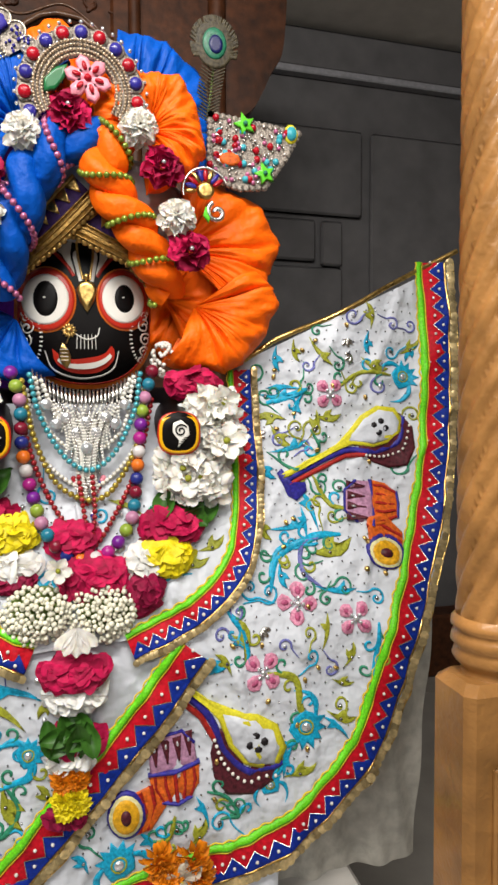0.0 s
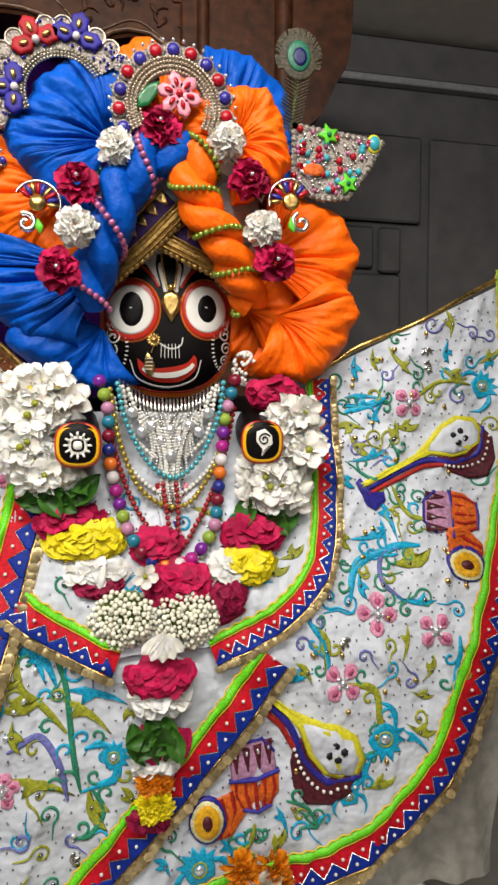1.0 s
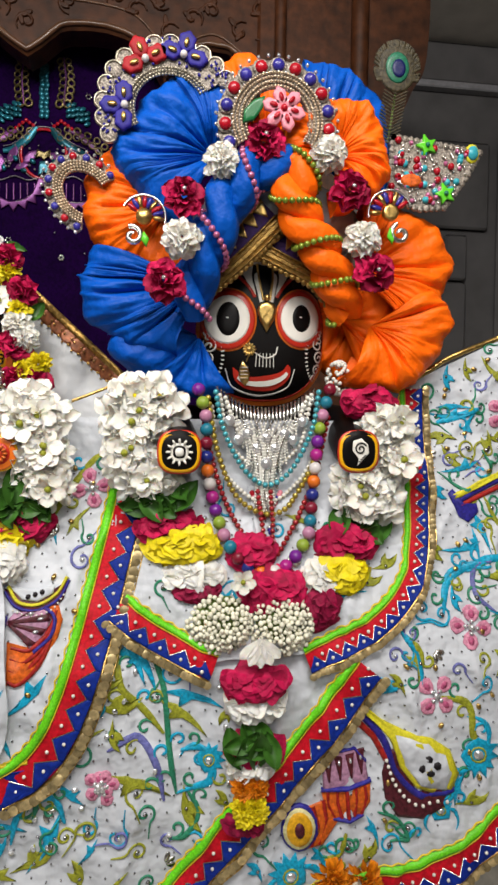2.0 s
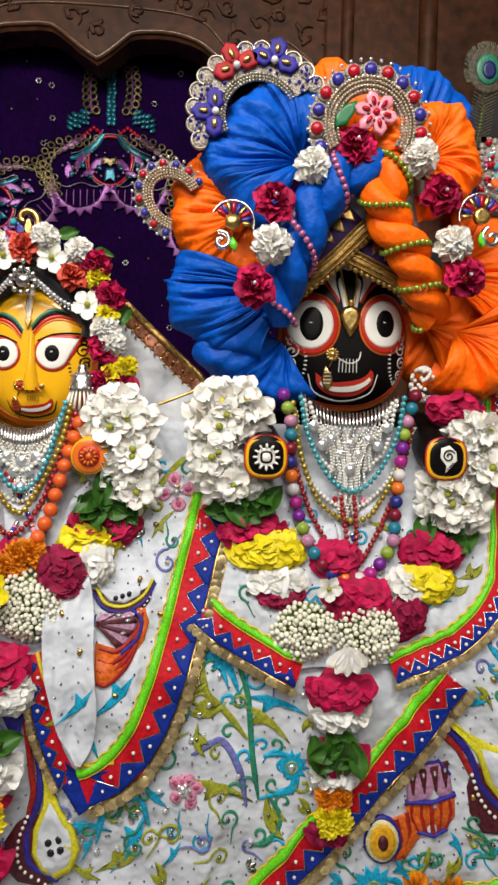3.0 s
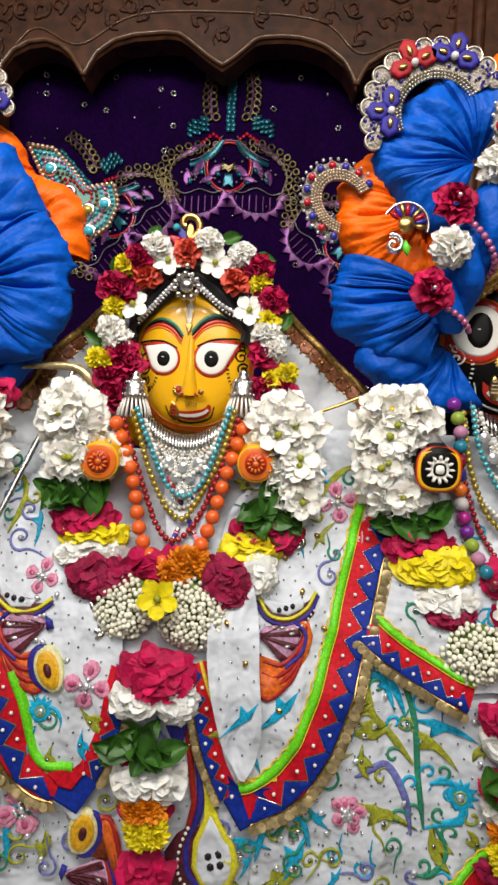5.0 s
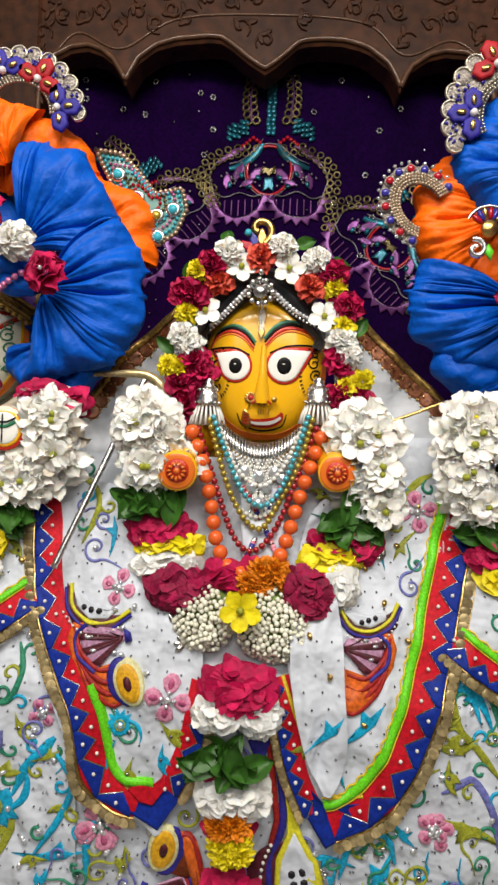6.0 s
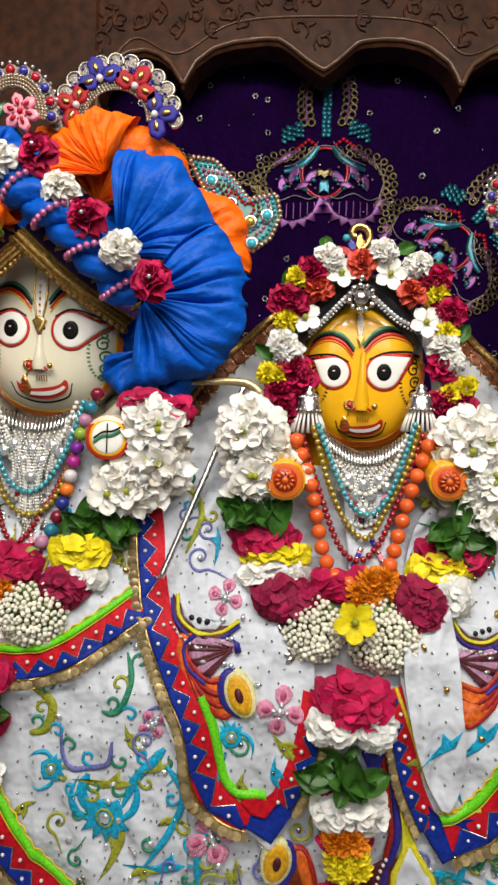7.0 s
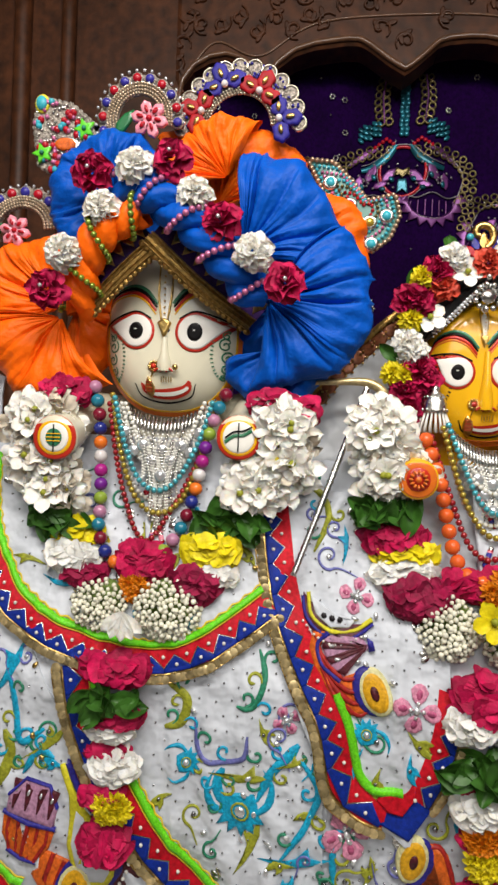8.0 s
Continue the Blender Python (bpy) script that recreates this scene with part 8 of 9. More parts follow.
def arch_centre(cx, cz, y, s):
    ob = thing("turban_jewel", (cx, y, cz), "pink enamel flower jewel with a green leaf", "jewel", "jewels on the turbans")
    jewel_blossom(ob, cx, cz, 0.036 * s, y, GEM_PINK, 6, GEM_RED)
    m = Mesh()
    m.plate(turned([(-1, 0), (-0.4, 0.4), (0.5, 0.35), (1.1, 0), (0.4, -0.35), (-0.5, -0.4)], cx - 0.05 * s, cz - 0.005, 0.9, 0.028 * s), lambda a, b: y, 0.006)
    m.make("enamel_leaf", glossy("leaf_enamel", (0.015, 0.16, 0.05)), ob)


arch_jewel(0.017, 1.912, 0.064, 0.068, -0.08, 1.085, 13, -25, 215)
arch_centre(0.026, 1.931, 1.078, 1.0)
arch_jewel(-0.303, 1.803, 0.040, 0.050, 0.75, 1.165, 11, -10, 215)
crown_jewel(-0.160, 1.941, 0.060, 32, 205, 1.135, ([(-0.209, 2.034)], [(-0.134, 2.048), (-0.251, 1.941)]))
point_jewel([(0.239, 1.932), (0.303, 1.926), (0.404, 1.916), (0.377, 1.867), (0.338, 1.813), (0.289, 1.807), (0.236, 1.826)], [(0.300, 1.919), (0.337, 1.835)], (0.388, 1.912), (0.272, 1.855), 1.15, 4)
spray_jewel(0.219, 1.780, 0.036, 1.9, 1.10, 1)
spray_jewel(-0.201, 1.759, 0.034, 1.2, 1.13, -1)
crown_jewel(-1.000, 1.955, 0.056, 2, 182, 1.20, ([(-0.959, 2.026), (-1.084, 1.984)], [(-1.035, 2.040), (-0.915, 1.966)]))
arch_jewel(-1.177, 1.960, 0.050, 0.055, 0.1, 1.185, 11, -15, 195)
arch_centre(-1.153, 1.950, 1.16, 0.9)
arch_jewel(-1.398, 1.771, 0.055, 0.050, 0.2, 1.20, 11, -10, 200)
arch_centre(-1.403, 1.764, 1.185, 0.8)
point_jewel([(-1.257, 1.949), (-1.305, 1.990), (-1.364, 2.004), (-1.373, 1.960), (-1.362, 1.884), (-1.322, 1.864), (-1.276, 1.884)], [(-1.278, 1.946), (-1.355, 1.903)], (-1.360, 1.994), (-1.313, 1.919), 1.19, 5)

# turquoise paisley jewel
pz = thing("turban_jewel", (-0.777, 1.27, 1.8), "turquoise beaded paisley jewel with round stones", "jewel", "jewels on the turbans")
PAIS = [(-0.881, 1.924), (-0.833, 1.918), (-0.796, 1.882), (-0.768, 1.848), (-0.718, 1.858), (-0.708, 1.820), (-0.725, 1.778), (-0.759, 1.752), (-0.781, 1.773), (-0.818, 1.804)]
m = Mesh()
m.plate(PAIS, lambda a, b: 1.27, 0.006)
m.make("paisley_plate", glossy("seafoam_enamel", (0.13, 0.31, 0.27)), pz)
m = Mesh()
for c in resample(np.array(PAIS + PAIS[:1]), 0.009):
    m.ball((c[0], 1.262, c[1]), 0.0048, 0, seg=6, rings=5)
m.make("bead_edge", material("rose_gold_bead", (0.55, 0.38, 0.26), 0.3, metal=0.7), pz, kind="stuff")
pais_mid = np.array(PAIS).mean(0)
for k, mat in ((0.86, GEM_TURQ), (0.72, B_PINK), (0.58, GEM_TURQ), (0.44, SEQ_GOLD), (0.30, GEM_RED)):
    m = Mesh()
    for c in resample(pais_mid + (np.array(PAIS + PAIS[:1]) - pais_mid) * k, 0.0085):
        m.ball((c[0], 1.262, c[1]), 0.0036, 0, seg=6, rings=4)
    m.make("seed_bead_row", mat, pz, kind="stuff")
for q, mat in zip(((-0.763, 1.806), (-0.733, 1.818), (-0.759, 1.767), (-0.800, 1.838), (-0.837, 1.879)), (B_GOLD, GEM_TURQ, GEM_TURQ, GEM_BLUE, GEM_TURQ)):
    m = Mesh()
    m.disc(q, 0.014, lambda a, b: 1.264, 0.008, 0, seg=14)
    m.disc(q, 0.009, lambda a, b: 1.264, 0.012, 1, seg=12)
    m.make("set_stone", [SILVER, mat], pz)

# peacock feather
pf = thing("peacock_feather", (0.25, 1.17, 1.9), "peacock feather with a green and blue eye", "feather")
x, z = (0.250, 2.065)
f = lambda a, b: 1.165 + 0.3 * (a - x) ** 2
PLUME = material("plume_barbs", (0.065, 0.052, 0.026), 0.5, vary=0.5, grain=200, bump=0.6)
m = Mesh()
rg = random.Random(2)
for k in range(80):
    t = rg.uniform(-0.5, math.pi + 0.5)
    q0 = (x, z - 0.02)
    q1 = (x + 0.044 * math.cos(t), z + 0.05 * math.sin(t))
    m.ribbon(np.array([q0, ((q0[0] + q1[0]) / 2, (q0[1] + q1[1]) / 2), q1]), 0.006, f, 0.002)
m.plate(ring(0.036, 24, 0.044, x, z), f, 0.002)
for k in range(26):
    for s in (-1, 1):
        q = (x - 0.004 * k * 0.25, z - 0.04 - 0.006 * k)
        m.ribbon(np.array([q, (q[0] + s * 0.022, q[1] + 0.012)]), 0.003, f, 0.001)
m.make("barbs", PLUME, pf)
m = Mesh()
m.plate(ring(0.022, 20, 0.028, x, z), f, 0.004, 0)
m.plate(ring(0.013, 16, 0.017, x + 0.002, z - 0.002), f, 0.006, 1)
m.make("eye_spot", [material("feather_green", (0.02, 0.16, 0.09), 0.35, vary=0.3, grain=200), material("feather_blue", (0.008, 0.012, 0.09), 0.35)], pf)
m = Mesh()
m.tube(mix_curve([(x, 1.168, z - 0.03), (x - 0.01, 1.175, z - 0.12), (x - 0.03, 1.19, z - 0.25)], 14), 0.0025)
m.make("quill", STEM, pf)

# ---- necklaces and ornaments ----


def chest_y(x, z, off=0.02):
    return min(drape(x, z), 1.172) - off


def ball_data(r, mat, nm):
    m = Mesh()
    m.ball((0, 0, 0), r, seg=16, rings=10)
    return mesh_data(nm, m, mat)


def necklace(label, pts, r, mats, off, single=True, gap=2.02, cat="necklace"):
    """Beads on a line of control points; large beads are parts of their own."""
    p = mix_curve(pts, 60)
    path = resample(np.array([(x, chest_y(x, z, off), z) for x, z in p]), r * gap)
    ob = thing("bead_necklace", tuple(path[len(path) // 2]), label, cat, "bead necklaces")
    datas = [ball_data(r, mt, "bead") for mt in mats]
    rg = random.Random(len(path))
    if single:
        for i, c in enumerate(path):
            place_part("bead", datas[i % len(datas)], ob, Matrix.Translation(c) @ Matrix.Rotation(rg.uniform(0, 3), 4, "X"))
    else:
        m = Mesh()
        for c in path:
            m.ball(c, r, seg=10, rings=7)
        m.make("bead_string", mats[0], ob, kind="stuff")
    m = Mesh()
    m.tube(path, 0.0012, seg=4)
    m.make("cord", YELLOW_THREAD, ob)
    return ob


def fringe(label, cx, cz, w, rows, y):
    """Silver fringe collar: hanging tubes and pearl tassels below the chin."""
    ob = thing("silver_collar", (cx, y, cz), label, "necklace", "silver fringe collars")
    m = Mesh()
    n = 27
    for i in range(n):
        u = -1 + 2 * i / (n - 1)
        x, z = cx + w * u, cz + 0.035 * u * u
        m.tube([(x, y - 0.004, z), (x * 0.97 + cx * 0.03, y - 0.012, z - 0.022), (x * 0.96 + cx * 0.04, y - 0.012, z - 0.030)], [0.0022, 0.0032, 0.002], seg=6)
    m.make("tube_fringe", SILVER, ob, "row of hanging silver tubes", kind="stuff")
    m, g = Mesh(), Mesh()
    rg = random.Random(int(w * 1e4))
    for k, (frac, length) in enumerate(rows):
        for i in range(17):
            u = (-1 + 2 * (i + 0.5) / 17) * frac
            x, z = cx + w * u, cz - 0.03 - 0.012 * k + 0.03 * u * u
            drop = length * (1 - 0.55 * abs(u)) * rg.uniform(0.8, 1.1)
            for j in range(int(drop / 0.0052)):
                d = j * 0.0052
                bow = 0.010 * math.sin(d / drop * 3.1) * (1 if u < 0 else -1)
                (m if (i + k) % 3 else g).ball((x - u * d * 0.25 + bow, y - 0.014 - 0.004 * k, z - d), 0.0026 if (i + k) % 3 else 0.003, 0, seg=6, rings=4)
    m.make("pearl_tassels", PEARL, ob, kind="stuff")
    g.make("silver_tassels", SILVER, ob, kind="stuff")
    m = Mesh()
    for i in range(9):
        u = -1 + 2 * i / 8
        m.disc((cx + w * 0.75 * u, cz - 0.055 + 0.03 * u * u - 0.02 * (i % 2)), 0.010, lambda a, b: y - 0.018, 0.006, seg=10)
    m.ball((cx, y - 0.022, cz - 0.10), 0.011, 0, seg=12, rings=8)
    m.make("crystal_pendants", CRYSTAL, ob)
    return ob


fringe("silver tube and pearl fringe collar of the black figure", 0.017, 1.443, 0.088, ((0.85, 0.10), (0.6, 0.13), (0.4, 0.16)), 1.165)
fringe("silver tube and pearl fringe collar of the yellow figure", -0.551, 1.399, 0.068, ((0.8, 0.08), (0.5, 0.11)), 1.175)
fringe("silver tube and pearl fringe collar of the cream figure", -1.108, 1.434, 0.088, ((0.85, 0.10), (0.6, 0.13), (0.4, 0.16)), 1.165)

necklace("turquoise pearl necklace of small round beads", [(-0.074, 1.467), (-0.060, 1.403), (-0.023, 1.333), (0.020, 1.305), (0.063, 1.334), (0.098, 1.405), (0.109, 1.471)], 0.0052, [B_TURQ], 0.034, False)
necklace("old gold pearl necklace of small round beads", [(-0.087, 1.457), (-0.069, 1.363), (-0.033, 1.283), (0.024, 1.253), (0.069, 1.283), (0.109, 1.365), (0.120, 1.456)], 0.0055, [B_GOLD], 0.028, False)
necklace("dark red glass bead necklace", [(-0.095, 1.422), (-0.068, 1.313), (-0.032, 1.233), (0.020, 1.177), (0.065, 1.232), (0.105, 1.314), (0.129, 1.426)], 0.0052, [B_RED], 0.024, False)
necklace("dark red beads hanging in the middle", [(0.003, 1.293), (0.011, 1.233), (0.020, 1.177), (0.029, 1.233), (0.026, 1.293)], 0.0048, [B_RED], 0.03, False)
necklace("large multicoloured glass bead necklace", [(-0.104, 1.471), (-0.090, 1.422), (-0.088, 1.343), (-0.075, 1.274), (-0.053, 1.210), (-0.012, 1.164), (0.039, 1.164), (0.071, 1.189), (0.094, 1.234), (0.104, 1.315), (0.112, 1.406), (0.130, 1.476)], 0.0118, MULTI, 0.03)
necklace("turquoise pearl necklace of small round beads", [(-0.630, 1.438), (-0.608, 1.383), (-0.577, 1.318), (-0.546, 1.296), (-0.516, 1.321), (-0.491, 1.388), (-0.475, 1.445)], 0.0052, [B_TURQ], 0.034, False)
necklace("old gold pearl necklace of small round beads", [(-0.637, 1.433), (-0.606, 1.336), (-0.575, 1.276), (-0.546, 1.258), (-0.524, 1.288), (-0.485, 1.370), (-0.468, 1.441)], 0.0056, [B_GOLD], 0.028, False)
necklace("dark red glass bead necklace", [(-0.655, 1.418), (-0.619, 1.316), (-0.588, 1.242), (-0.554, 1.223), (-0.518, 1.264), (-0.485, 1.351), (-0.460, 1.427)], 0.0056, [B_RED], 0.024, False)
necklace("large coral orange bead necklace", [(-0.665, 1.413), (-0.642, 1.353), (-0.627, 1.288), (-0.615, 1.233), (-0.594, 1.196), (-0.561, 1.189), (-0.524, 1.200), (-0.503, 1.239), (-0.487, 1.295), (-0.471, 1.352), (-0.449, 1.418), (-0.433, 1.423)], 0.0125, [B_CORAL], 0.03)
necklace("turquoise pearl necklace of small round beads", [(-1.191, 1.465), (-1.170, 1.383), (-1.143, 1.325), (-1.108, 1.309), (-1.074, 1.333), (-1.041, 1.398), (-1.021, 1.461)], 0.0052, [B_TURQ], 0.034, False)
necklace("old gold pearl necklace of small round beads", [(-1.197, 1.470), (-1.177, 1.363), (-1.147, 1.290), (-1.106, 1.270), (-1.067, 1.299), (-1.036, 1.378), (-1.014, 1.461)], 0.0055, [B_GOLD], 0.028, False)
necklace("dark red glass bead necklace", [(-1.203, 1.455), (-1.184, 1.343), (-1.156, 1.255), (-1.124, 1.223), (-1.091, 1.269), (-1.050, 1.349), (-1.014, 1.447)], 0.0052, [B_RED], 0.024, False)
necklace("large multicoloured glass bead necklace", [(-1.228, 1.483), (-1.218, 1.430), (-1.213, 1.342), (-1.208, 1.244), (-1.181, 1.192), (-1.135, 1.180), (-1.096, 1.206), (-1.064, 1.252), (-1.046, 1.311), (-1.030, 1.389), (-1.017, 1.437), (-0.999, 1.476)], 0.0118, MULTI[2:] + MULTI[:2], 0.03)

for pts in ([(-0.066, 1.462), (-0.044, 1.373), (0.017, 1.334), (0.078, 1.375), (0.099, 1.466)], [(-0.080, 1.442), (-0.059, 1.333), (0.018, 1.273), (0.094, 1.334), (0.116, 1.446)], [(-0.056, 1.458), (-0.029, 1.393), (0.017, 1.369), (0.062, 1.395), (0.092, 1.461)], [(-0.620, 1.420), (-0.589, 1.355), (-0.548, 1.328), (-0.513, 1.358), (-0.483, 1.426)], [(-0.629, 1.410), (-0.596, 1.307), (-0.549, 1.276), (-0.506, 1.321), (-0.473, 1.417)], [(-1.183, 1.456), (-1.155, 1.374), (-1.104, 1.337), (-1.056, 1.378), (-1.027, 1.461)], [(-1.188, 1.451), (-1.161, 1.324), (-1.107, 1.287), (-1.054, 1.329), (-1.024, 1.447)], [(-1.176, 1.456), (-1.146, 1.393), (-1.105, 1.371), (-1.066, 1.397), (-1.037, 1.461)]):
    necklace("fine string of small silver-white pearls", pts, 0.0042, [PEARL], 0.02, False)

# small cloth panel and pendant strip behind the necklaces
for nm, pts, mat in (("pendant_strip", [(-0.583, 1.336), (-0.507, 1.340), (-0.505, 1.197), (-0.572, 1.194)], RED_BAND), ("pendant_strip", [(-0.012, 1.302), (0.050, 1.303), (0.042, 1.175), (0.006, 1.175)], SILVER), ("pendant_strip", [(-1.141, 1.314), (-1.090, 1.317), (-1.091, 1.203), (-1.126, 1.201)], SILVER)):
    m = Mesh()
    m.plate(pts, lambda a, b: chest_y(a, b, 0.006), 0.006)
    rg = random.Random(1)
    p = np.array(pts)
    c = p.mean(0)
    ob = thing(nm, (c[0], 1.15, c[1]), "jewelled cloth strip hanging under the necklaces", "pendant", "jewelled strips")
    m.make("cloth_strip", WHITE_SILK, ob)
    for mat2 in (GEM_RED, GEM_BLUE, SILVER, GEM_PINK):
        m = Mesh()
        for i in range(14):
            q = c + (p[rg.randrange(4)] - c) * rg.uniform(0.1, 0.85)
            m.ball((q[0], chest_y(q[0], q[1], 0.016), q[1]), 0.005, 0, seg=8, rings=5)
        m.make("stones", mat2, ob, kind="stuff")

# ---- yellow figure's hair, wreath, ornaments and staff ----
hair = thing("hair_cap", (-0.563, 1.27, 1.6), "black velvet hair parted over the brow", "wig")
hx, hz = (-0.561, 1.611)
m = Mesh()
rows = []
for t in np.linspace(0.0, 1.0, 14):
    row = []
    for u in np.linspace(-0.1, 1.1, 44):
        a = math.pi * u
        rin = min(0.106, 0.075 / max(0.3, math.sin(a) + 0.88 * abs(math.cos(a)))) if math.sin(a) > -0.12 else 0.104
        r1 = 0.128
        r = rin + (r1 - rin) * t
        row.append((hx + r * math.cos(a) * 0.93, 1.224 - 0.022 * math.sin(math.pi * t) + 0.05 * t * t + 0.002 * math.sin(60 * t), hz + r * math.sin(a) * 0.95 - 0.01))
    rows.append(row)
m.grid(rows)
m.ball((hx, 1.31, hz), 1.0, seg=20, rings=12, scale=(0.118, 0.05, 0.12))
m.make("hair", HAIR, hair)

tik = thing("forehead_ornament", (hx, 1.2, hz), "silver forehead pendant on a crystal chain", "jewellery")
m = Mesh()
for pts in ([(-0.649, 1.601), (-0.623, 1.626), (-0.595, 1.656), (-0.566, 1.684)], [(-0.566, 1.684), (-0.534, 1.656), (-0.501, 1.630), (-0.461, 1.612)]):
    for c in resample(mix_curve(pts, 30), 0.0068):
        m.ball((c[0], 1.196 + 1.8 * (c[0] - hx) ** 2, c[1]), 0.0042, 0, seg=8, rings=5)
        m.ball((c[0], 1.196 + 1.8 * (c[0] - hx) ** 2, c[1] - 0.008), 0.0026, 0, seg=6, rings=4)
m.make("crystal_chain", CRYSTAL, tik, kind="stuff")
m = Mesh()
px, pz2 = (-0.564, 1.659)
for k in range(11):
    a = 2 * math.pi * k / 11
    m.ball((px + 0.021 * math.cos(a), 1.19, pz2 + 0.021 * math.sin(a)), 0.0055, 0, seg=8, rings=5)
m.disc((px, pz2), 0.013, lambda a, b: 1.194, 0.01, seg=12)
m.ball((px, 1.19, pz2 + 0.034), 0.006, 0, seg=8, rings=5)
m.make("silver_pendant", SILVER, tik)

for x, z in ((-0.646, 1.470), (-0.457, 1.479)):
    er = thing("earring", (x, 1.19, z), "silver bell earring with a white pearl fringe", "earring", "bell earrings")
    m = Mesh()
    prof = [(0.006, 0.036), (0.010, 0.030), (0.008, 0.026), (0.016, 0.020), (0.021, 0.008), (0.023, -0.006), (0.024, -0.010), (0.020, -0.012)]
    m.grid([[(x + r * math.cos(2 * math.pi * j / 18), 1.19 + r * math.sin(2 * math.pi * j / 18), z + h) for j in range(18)] for r, h in prof], closed=True)
    for k in range(3):
        for j in range(14):
            a = 2 * math.pi * j / 14 + k
            m.ball((x + 0.022 * (1 - 0.13 * k) * math.cos(a), 1.19 + 0.022 * (1 - 0.13 * k) * math.sin(a), z - 0.006 + 0.011 * k), 0.0032, 0, seg=6, rings=4)
    m.make("bell", SILVER, er)
    m = Mesh()
    for j in range(20):
        a = 2 * math.pi * j / 20
        m.tube([(x + 0.02 * math.cos(a), 1.19 + 0.02 * math.sin(a), z - 0.012), (x + 0.026 * math.cos(a), 1.19 + 0.022 * math.sin(a), z - 0.028), (x + 0.03 * math.cos(a), 1.19 + 0.024 * math.sin(a), z - 0.044)], [0.0018, 0.0022, 0.003], seg=5)
    m.make("pearl_fringe", PEARL, er, kind="stuff")

wreath = thing("flower_wreath", (hx, 1.2, hz + 0.05), "wreath of roses, white blossoms and yellow petals round the black hair", "wreath")
rg = random.Random(77)
for kind, size, pts in (("coral_rose", 0.75, [(-0.638, 1.675), (-0.565, 1.718), (-0.480, 1.672)]), ("five_petal_white", 0.95, [(-0.599, 1.701), (-0.516, 1.702), (-0.658, 1.623), (-0.452, 1.621)]), ("carnation", 0.78, [(-0.623, 1.726), (-0.470, 1.716), (-0.530, 1.737)]),
                        ("rose", 0.85, [(-0.678, 1.649), (-0.440, 1.694), (-0.413, 1.639), (-0.651, 1.702), (-0.693, 1.653), (-0.673, 1.536), (-0.423, 1.546), (-0.696, 1.496), (-0.685, 1.462), (-0.386, 1.478), (-0.420, 1.483), (-0.662, 1.517)]), ("carnation", 0.8, [(-0.695, 1.579), (-0.409, 1.555), (-0.684, 1.563), (-0.420, 1.581), (-0.369, 1.422)]),
                        ("yellow_marigold", 0.95, [(-0.673, 1.691), (-0.437, 1.671), (-0.689, 1.619), (-0.419, 1.605), (-0.717, 1.526), (-0.409, 1.498), (-0.383, 1.514), (-0.699, 1.523)])):
    for x, z in pts:
        place_part({"coral_rose": "coral_rose", "five_petal_white": "white_blossom", "carnation": "cream_blossom", "rose": "rose", "yellow_marigold": "yellow_blossom"}[kind], rg.choice(DATA[kind]), wreath, facing(x, 1.197, z, rg, 0.3, size))
for x, z in ((-0.696, 1.675), (-0.675, 1.666), (-0.434, 1.586), (-0.710, 1.551), (-0.400, 1.588), (-0.422, 1.533), (-0.677, 1.597), (-0.450, 1.714), (-0.629, 1.737), (-0.510, 1.741)):
    for k in range(2):
        place_part("leaf", rg.choice(DATA["leaf"]), wreath, facing(x, 1.205, z, rg, 0.5, 0.7))
crown = thing("head_jewel", (hx, 1.22, hz + 0.15), "small gold paisley head jewel with red and blue petals", "jewel")
jx, jz = (-0.567, 1.757)
m = Mesh()
m.ribbon(spiral(jx - 0.004, jz + 0.02, 0.026, 0.9, -1.2, 1), 0.013, lambda a, b: 1.23, 0.008)
m.make("gold_curl", GOLD, crown)
for k, mat in enumerate((GEM_RED, GEM_BLUE, GOLD, GEM_BLUE, GEM_RED)):
    m = Mesh()
    m.plate(turned(ring(0.024, 10, 0.008, 0.02), jx, jz - 0.02, 0.4 + k * 0.58), lambda a, b: 1.232, 0.006)
    m.make("enamel_petal", mat, crown)
m = Mesh()
m.ball((jx - 0.024, 1.222, jz + 0.012), 0.007, 0, seg=8, rings=6)
m.make("stone", GEM_TURQ, crown)

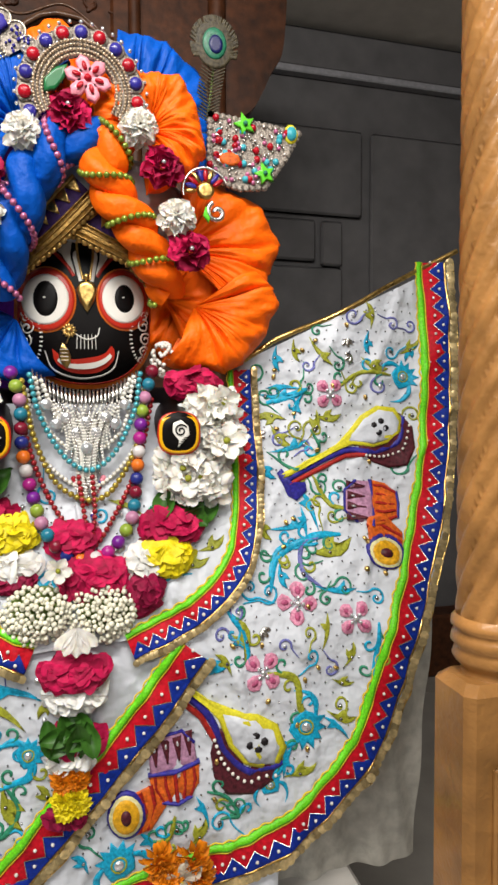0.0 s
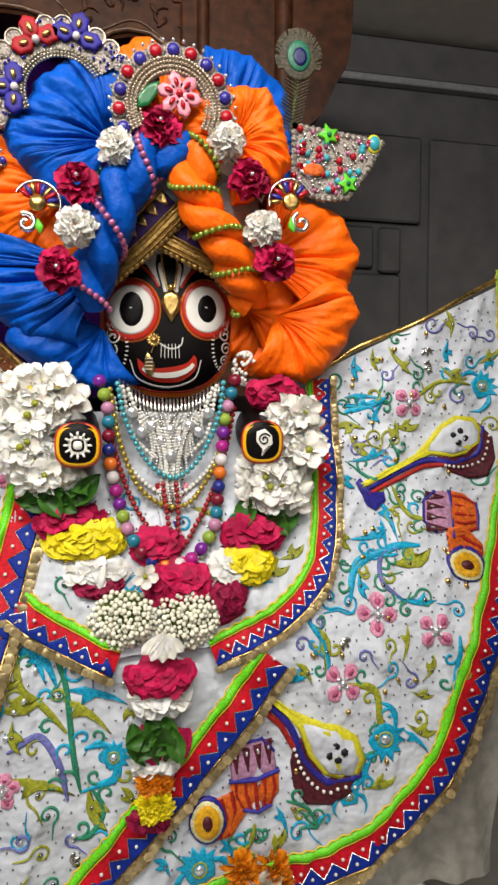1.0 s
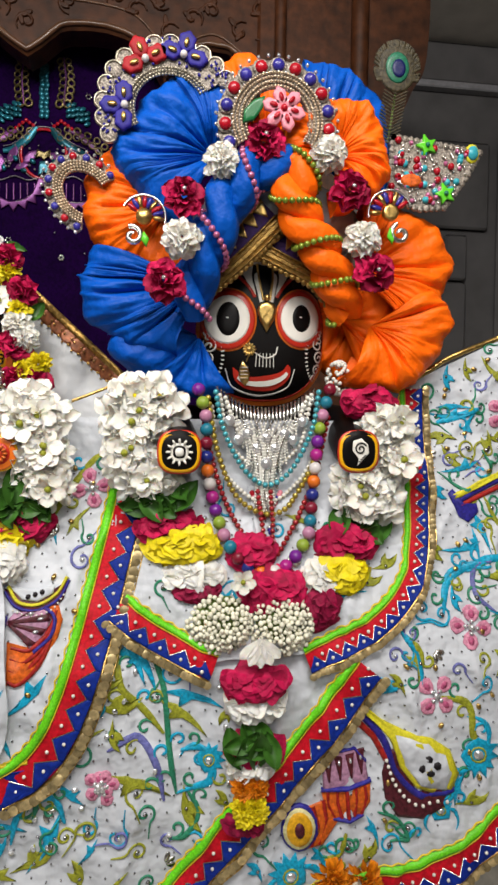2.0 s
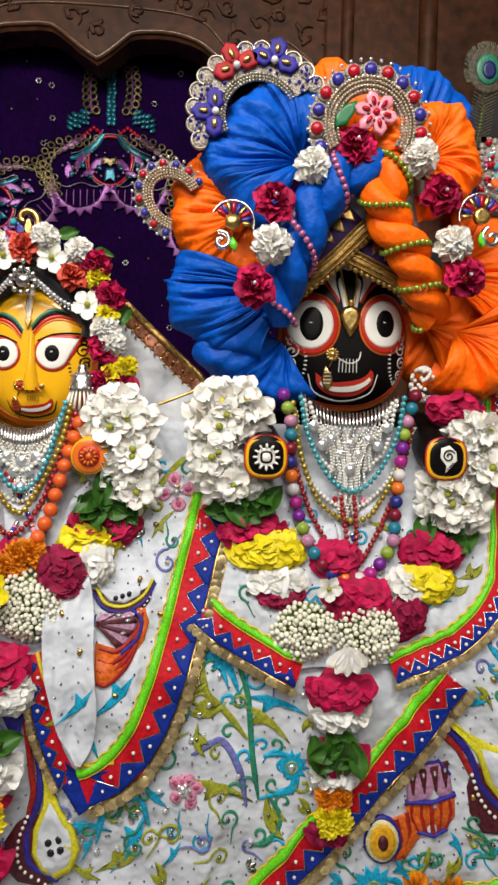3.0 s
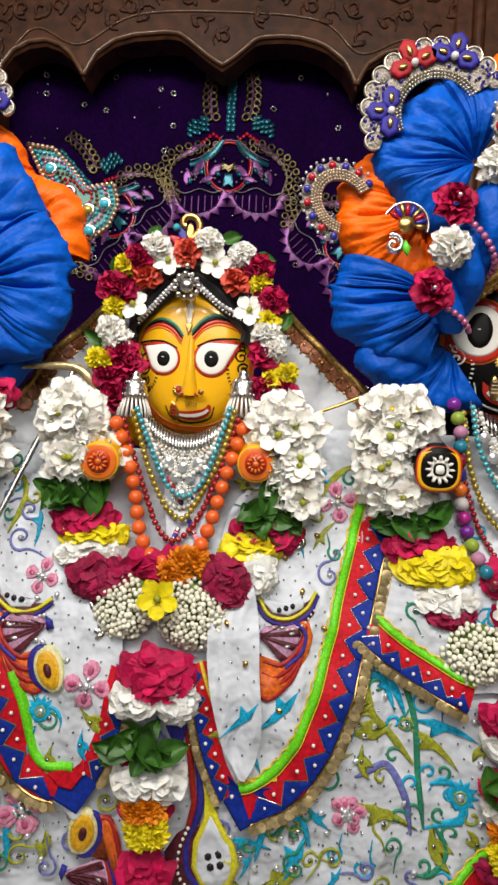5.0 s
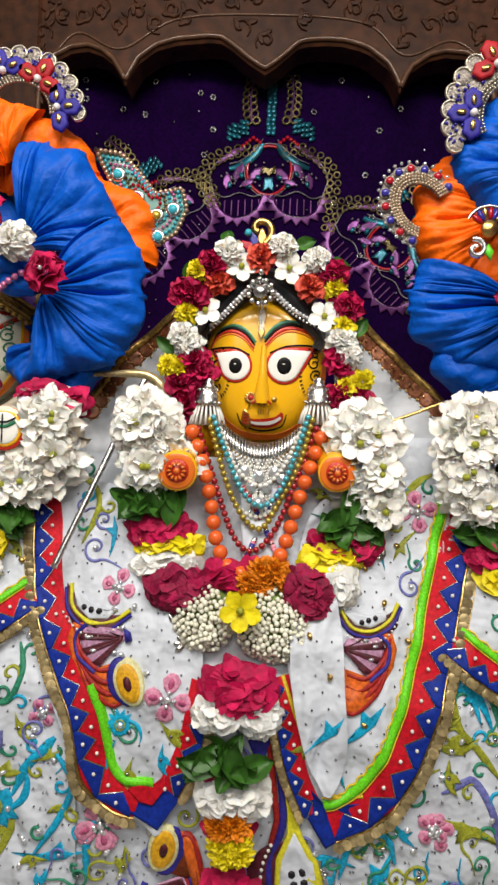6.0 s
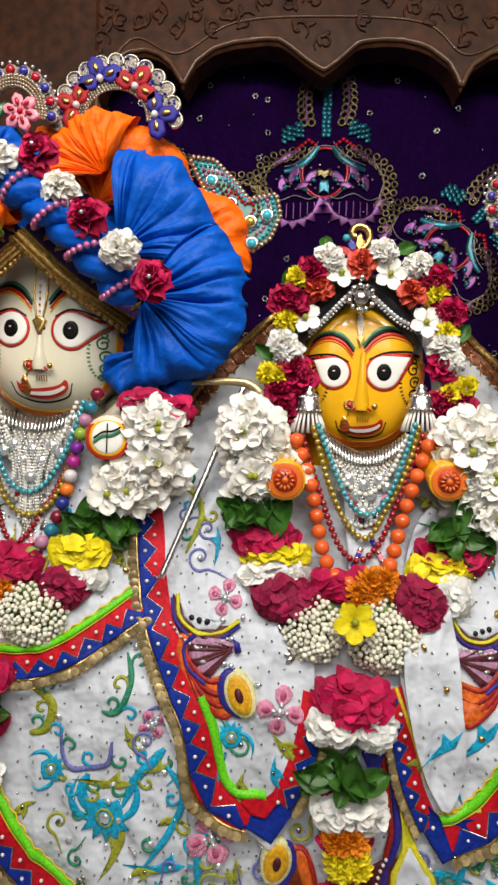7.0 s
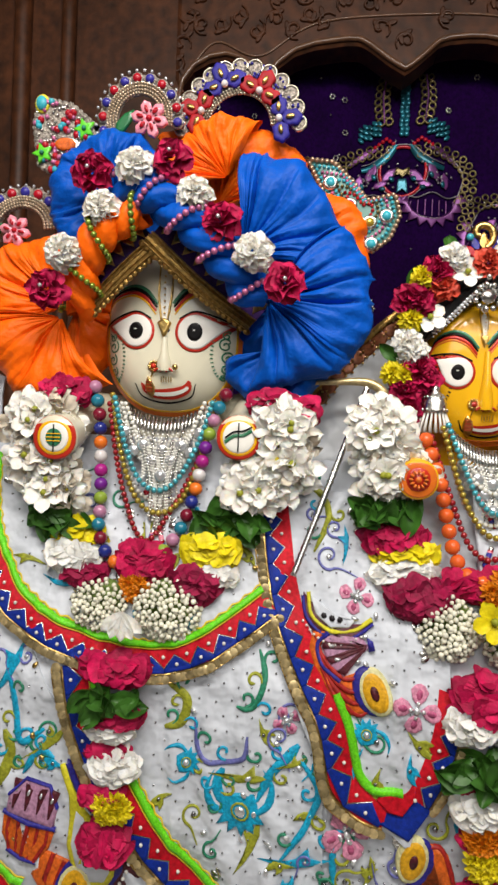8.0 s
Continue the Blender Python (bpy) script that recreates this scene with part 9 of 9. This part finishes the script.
staff = thing("silver_staff", (-0.83, 1.2, 1.2), "thin engraved silver plough-headed staff leaning on the figure", "staff")
(ax, az), (bx, bz) = (-0.758, 1.503), (-0.872, 1.186)
m = Mesh()
t = np.linspace(0, 1, 60)
m.tube([(ax + (bx - ax) * u, 1.20 + (1.095 - 1.20) * u, az + (bz - az) * u) for u in t], 0.0052 * (1 + 0.14 * np.sin(t * 170)), seg=10)
m.make("shaft", SILVER, staff)
m = Mesh()
hp = mix_curve([(-0.867, 1.504), (-0.815, 1.508), (-0.757, 1.508), (-0.725, 1.484), (-0.705, 1.438)], 40)
m.tube([(x, 1.198, z) for x, z in hp], np.interp(np.linspace(0, 1, len(hp)), [0, 0.5, 0.7, 1], [0.003, 0.0085, 0.009, 0.003]), seg=10)
m.make("plough_head", GOLD_SEQUIN, staff, "gilded curved plough head")

# pearl knot beside the black face, and loose marigolds on the cape
kx, kz = (0.156, 1.500)
kn = thing("pearl_knot", (kx, 1.17, kz), "cluster of small white pearls beside the face", "ornament")
m = Mesh()
rg = random.Random(9)
for i in range(120):
    a, b = rg.uniform(0, 6.3), rg.uniform(0, 3.1)
    m.ball((kx + 0.022 * math.sin(b) * math.cos(a), 1.18 + 0.02 * math.sin(b) * math.sin(a), kz + 0.03 * math.cos(b)), 0.004, 0, seg=6, rings=4)
m.make("pearl_cluster", PEARL, kn, kind="stuff")
for x, z in ((0.124, 0.662), (0.180, 0.656), (0.137, 0.633), (0.189, 0.623)):
    ob = thing("marigold", (x, 1.045, z), "fresh orange marigold tucked on the cape hem", "flower", "marigolds on the cape")
    place_part("petals", DATA["marigold"][0], ob, facing(x, 1.045, z, rg, 0.4, 1.3))
ob = thing("rosebud", (0.158, 1.03, 0.7), "cream rosebud tucked on the cape hem", "flower")
x, z = (0.158, 0.631)
place_part("petals", DATA["cream_floret"][0], ob, facing(x, 1.03, z, rg, 0.3, 1.1))

cord = thing("gold_cord", (-0.4, 1.2, 1.43), "thin gilded cord lying across the veil and shoulder", "cord")
m = Mesh()
m.tube([(x, 1.19, z) for x, z in mix_curve([(-0.361, 1.435), (-0.305, 1.456), (-0.239, 1.484)], 20)], 0.0028, seg=8)
m.make("strand", GOLD, cord)
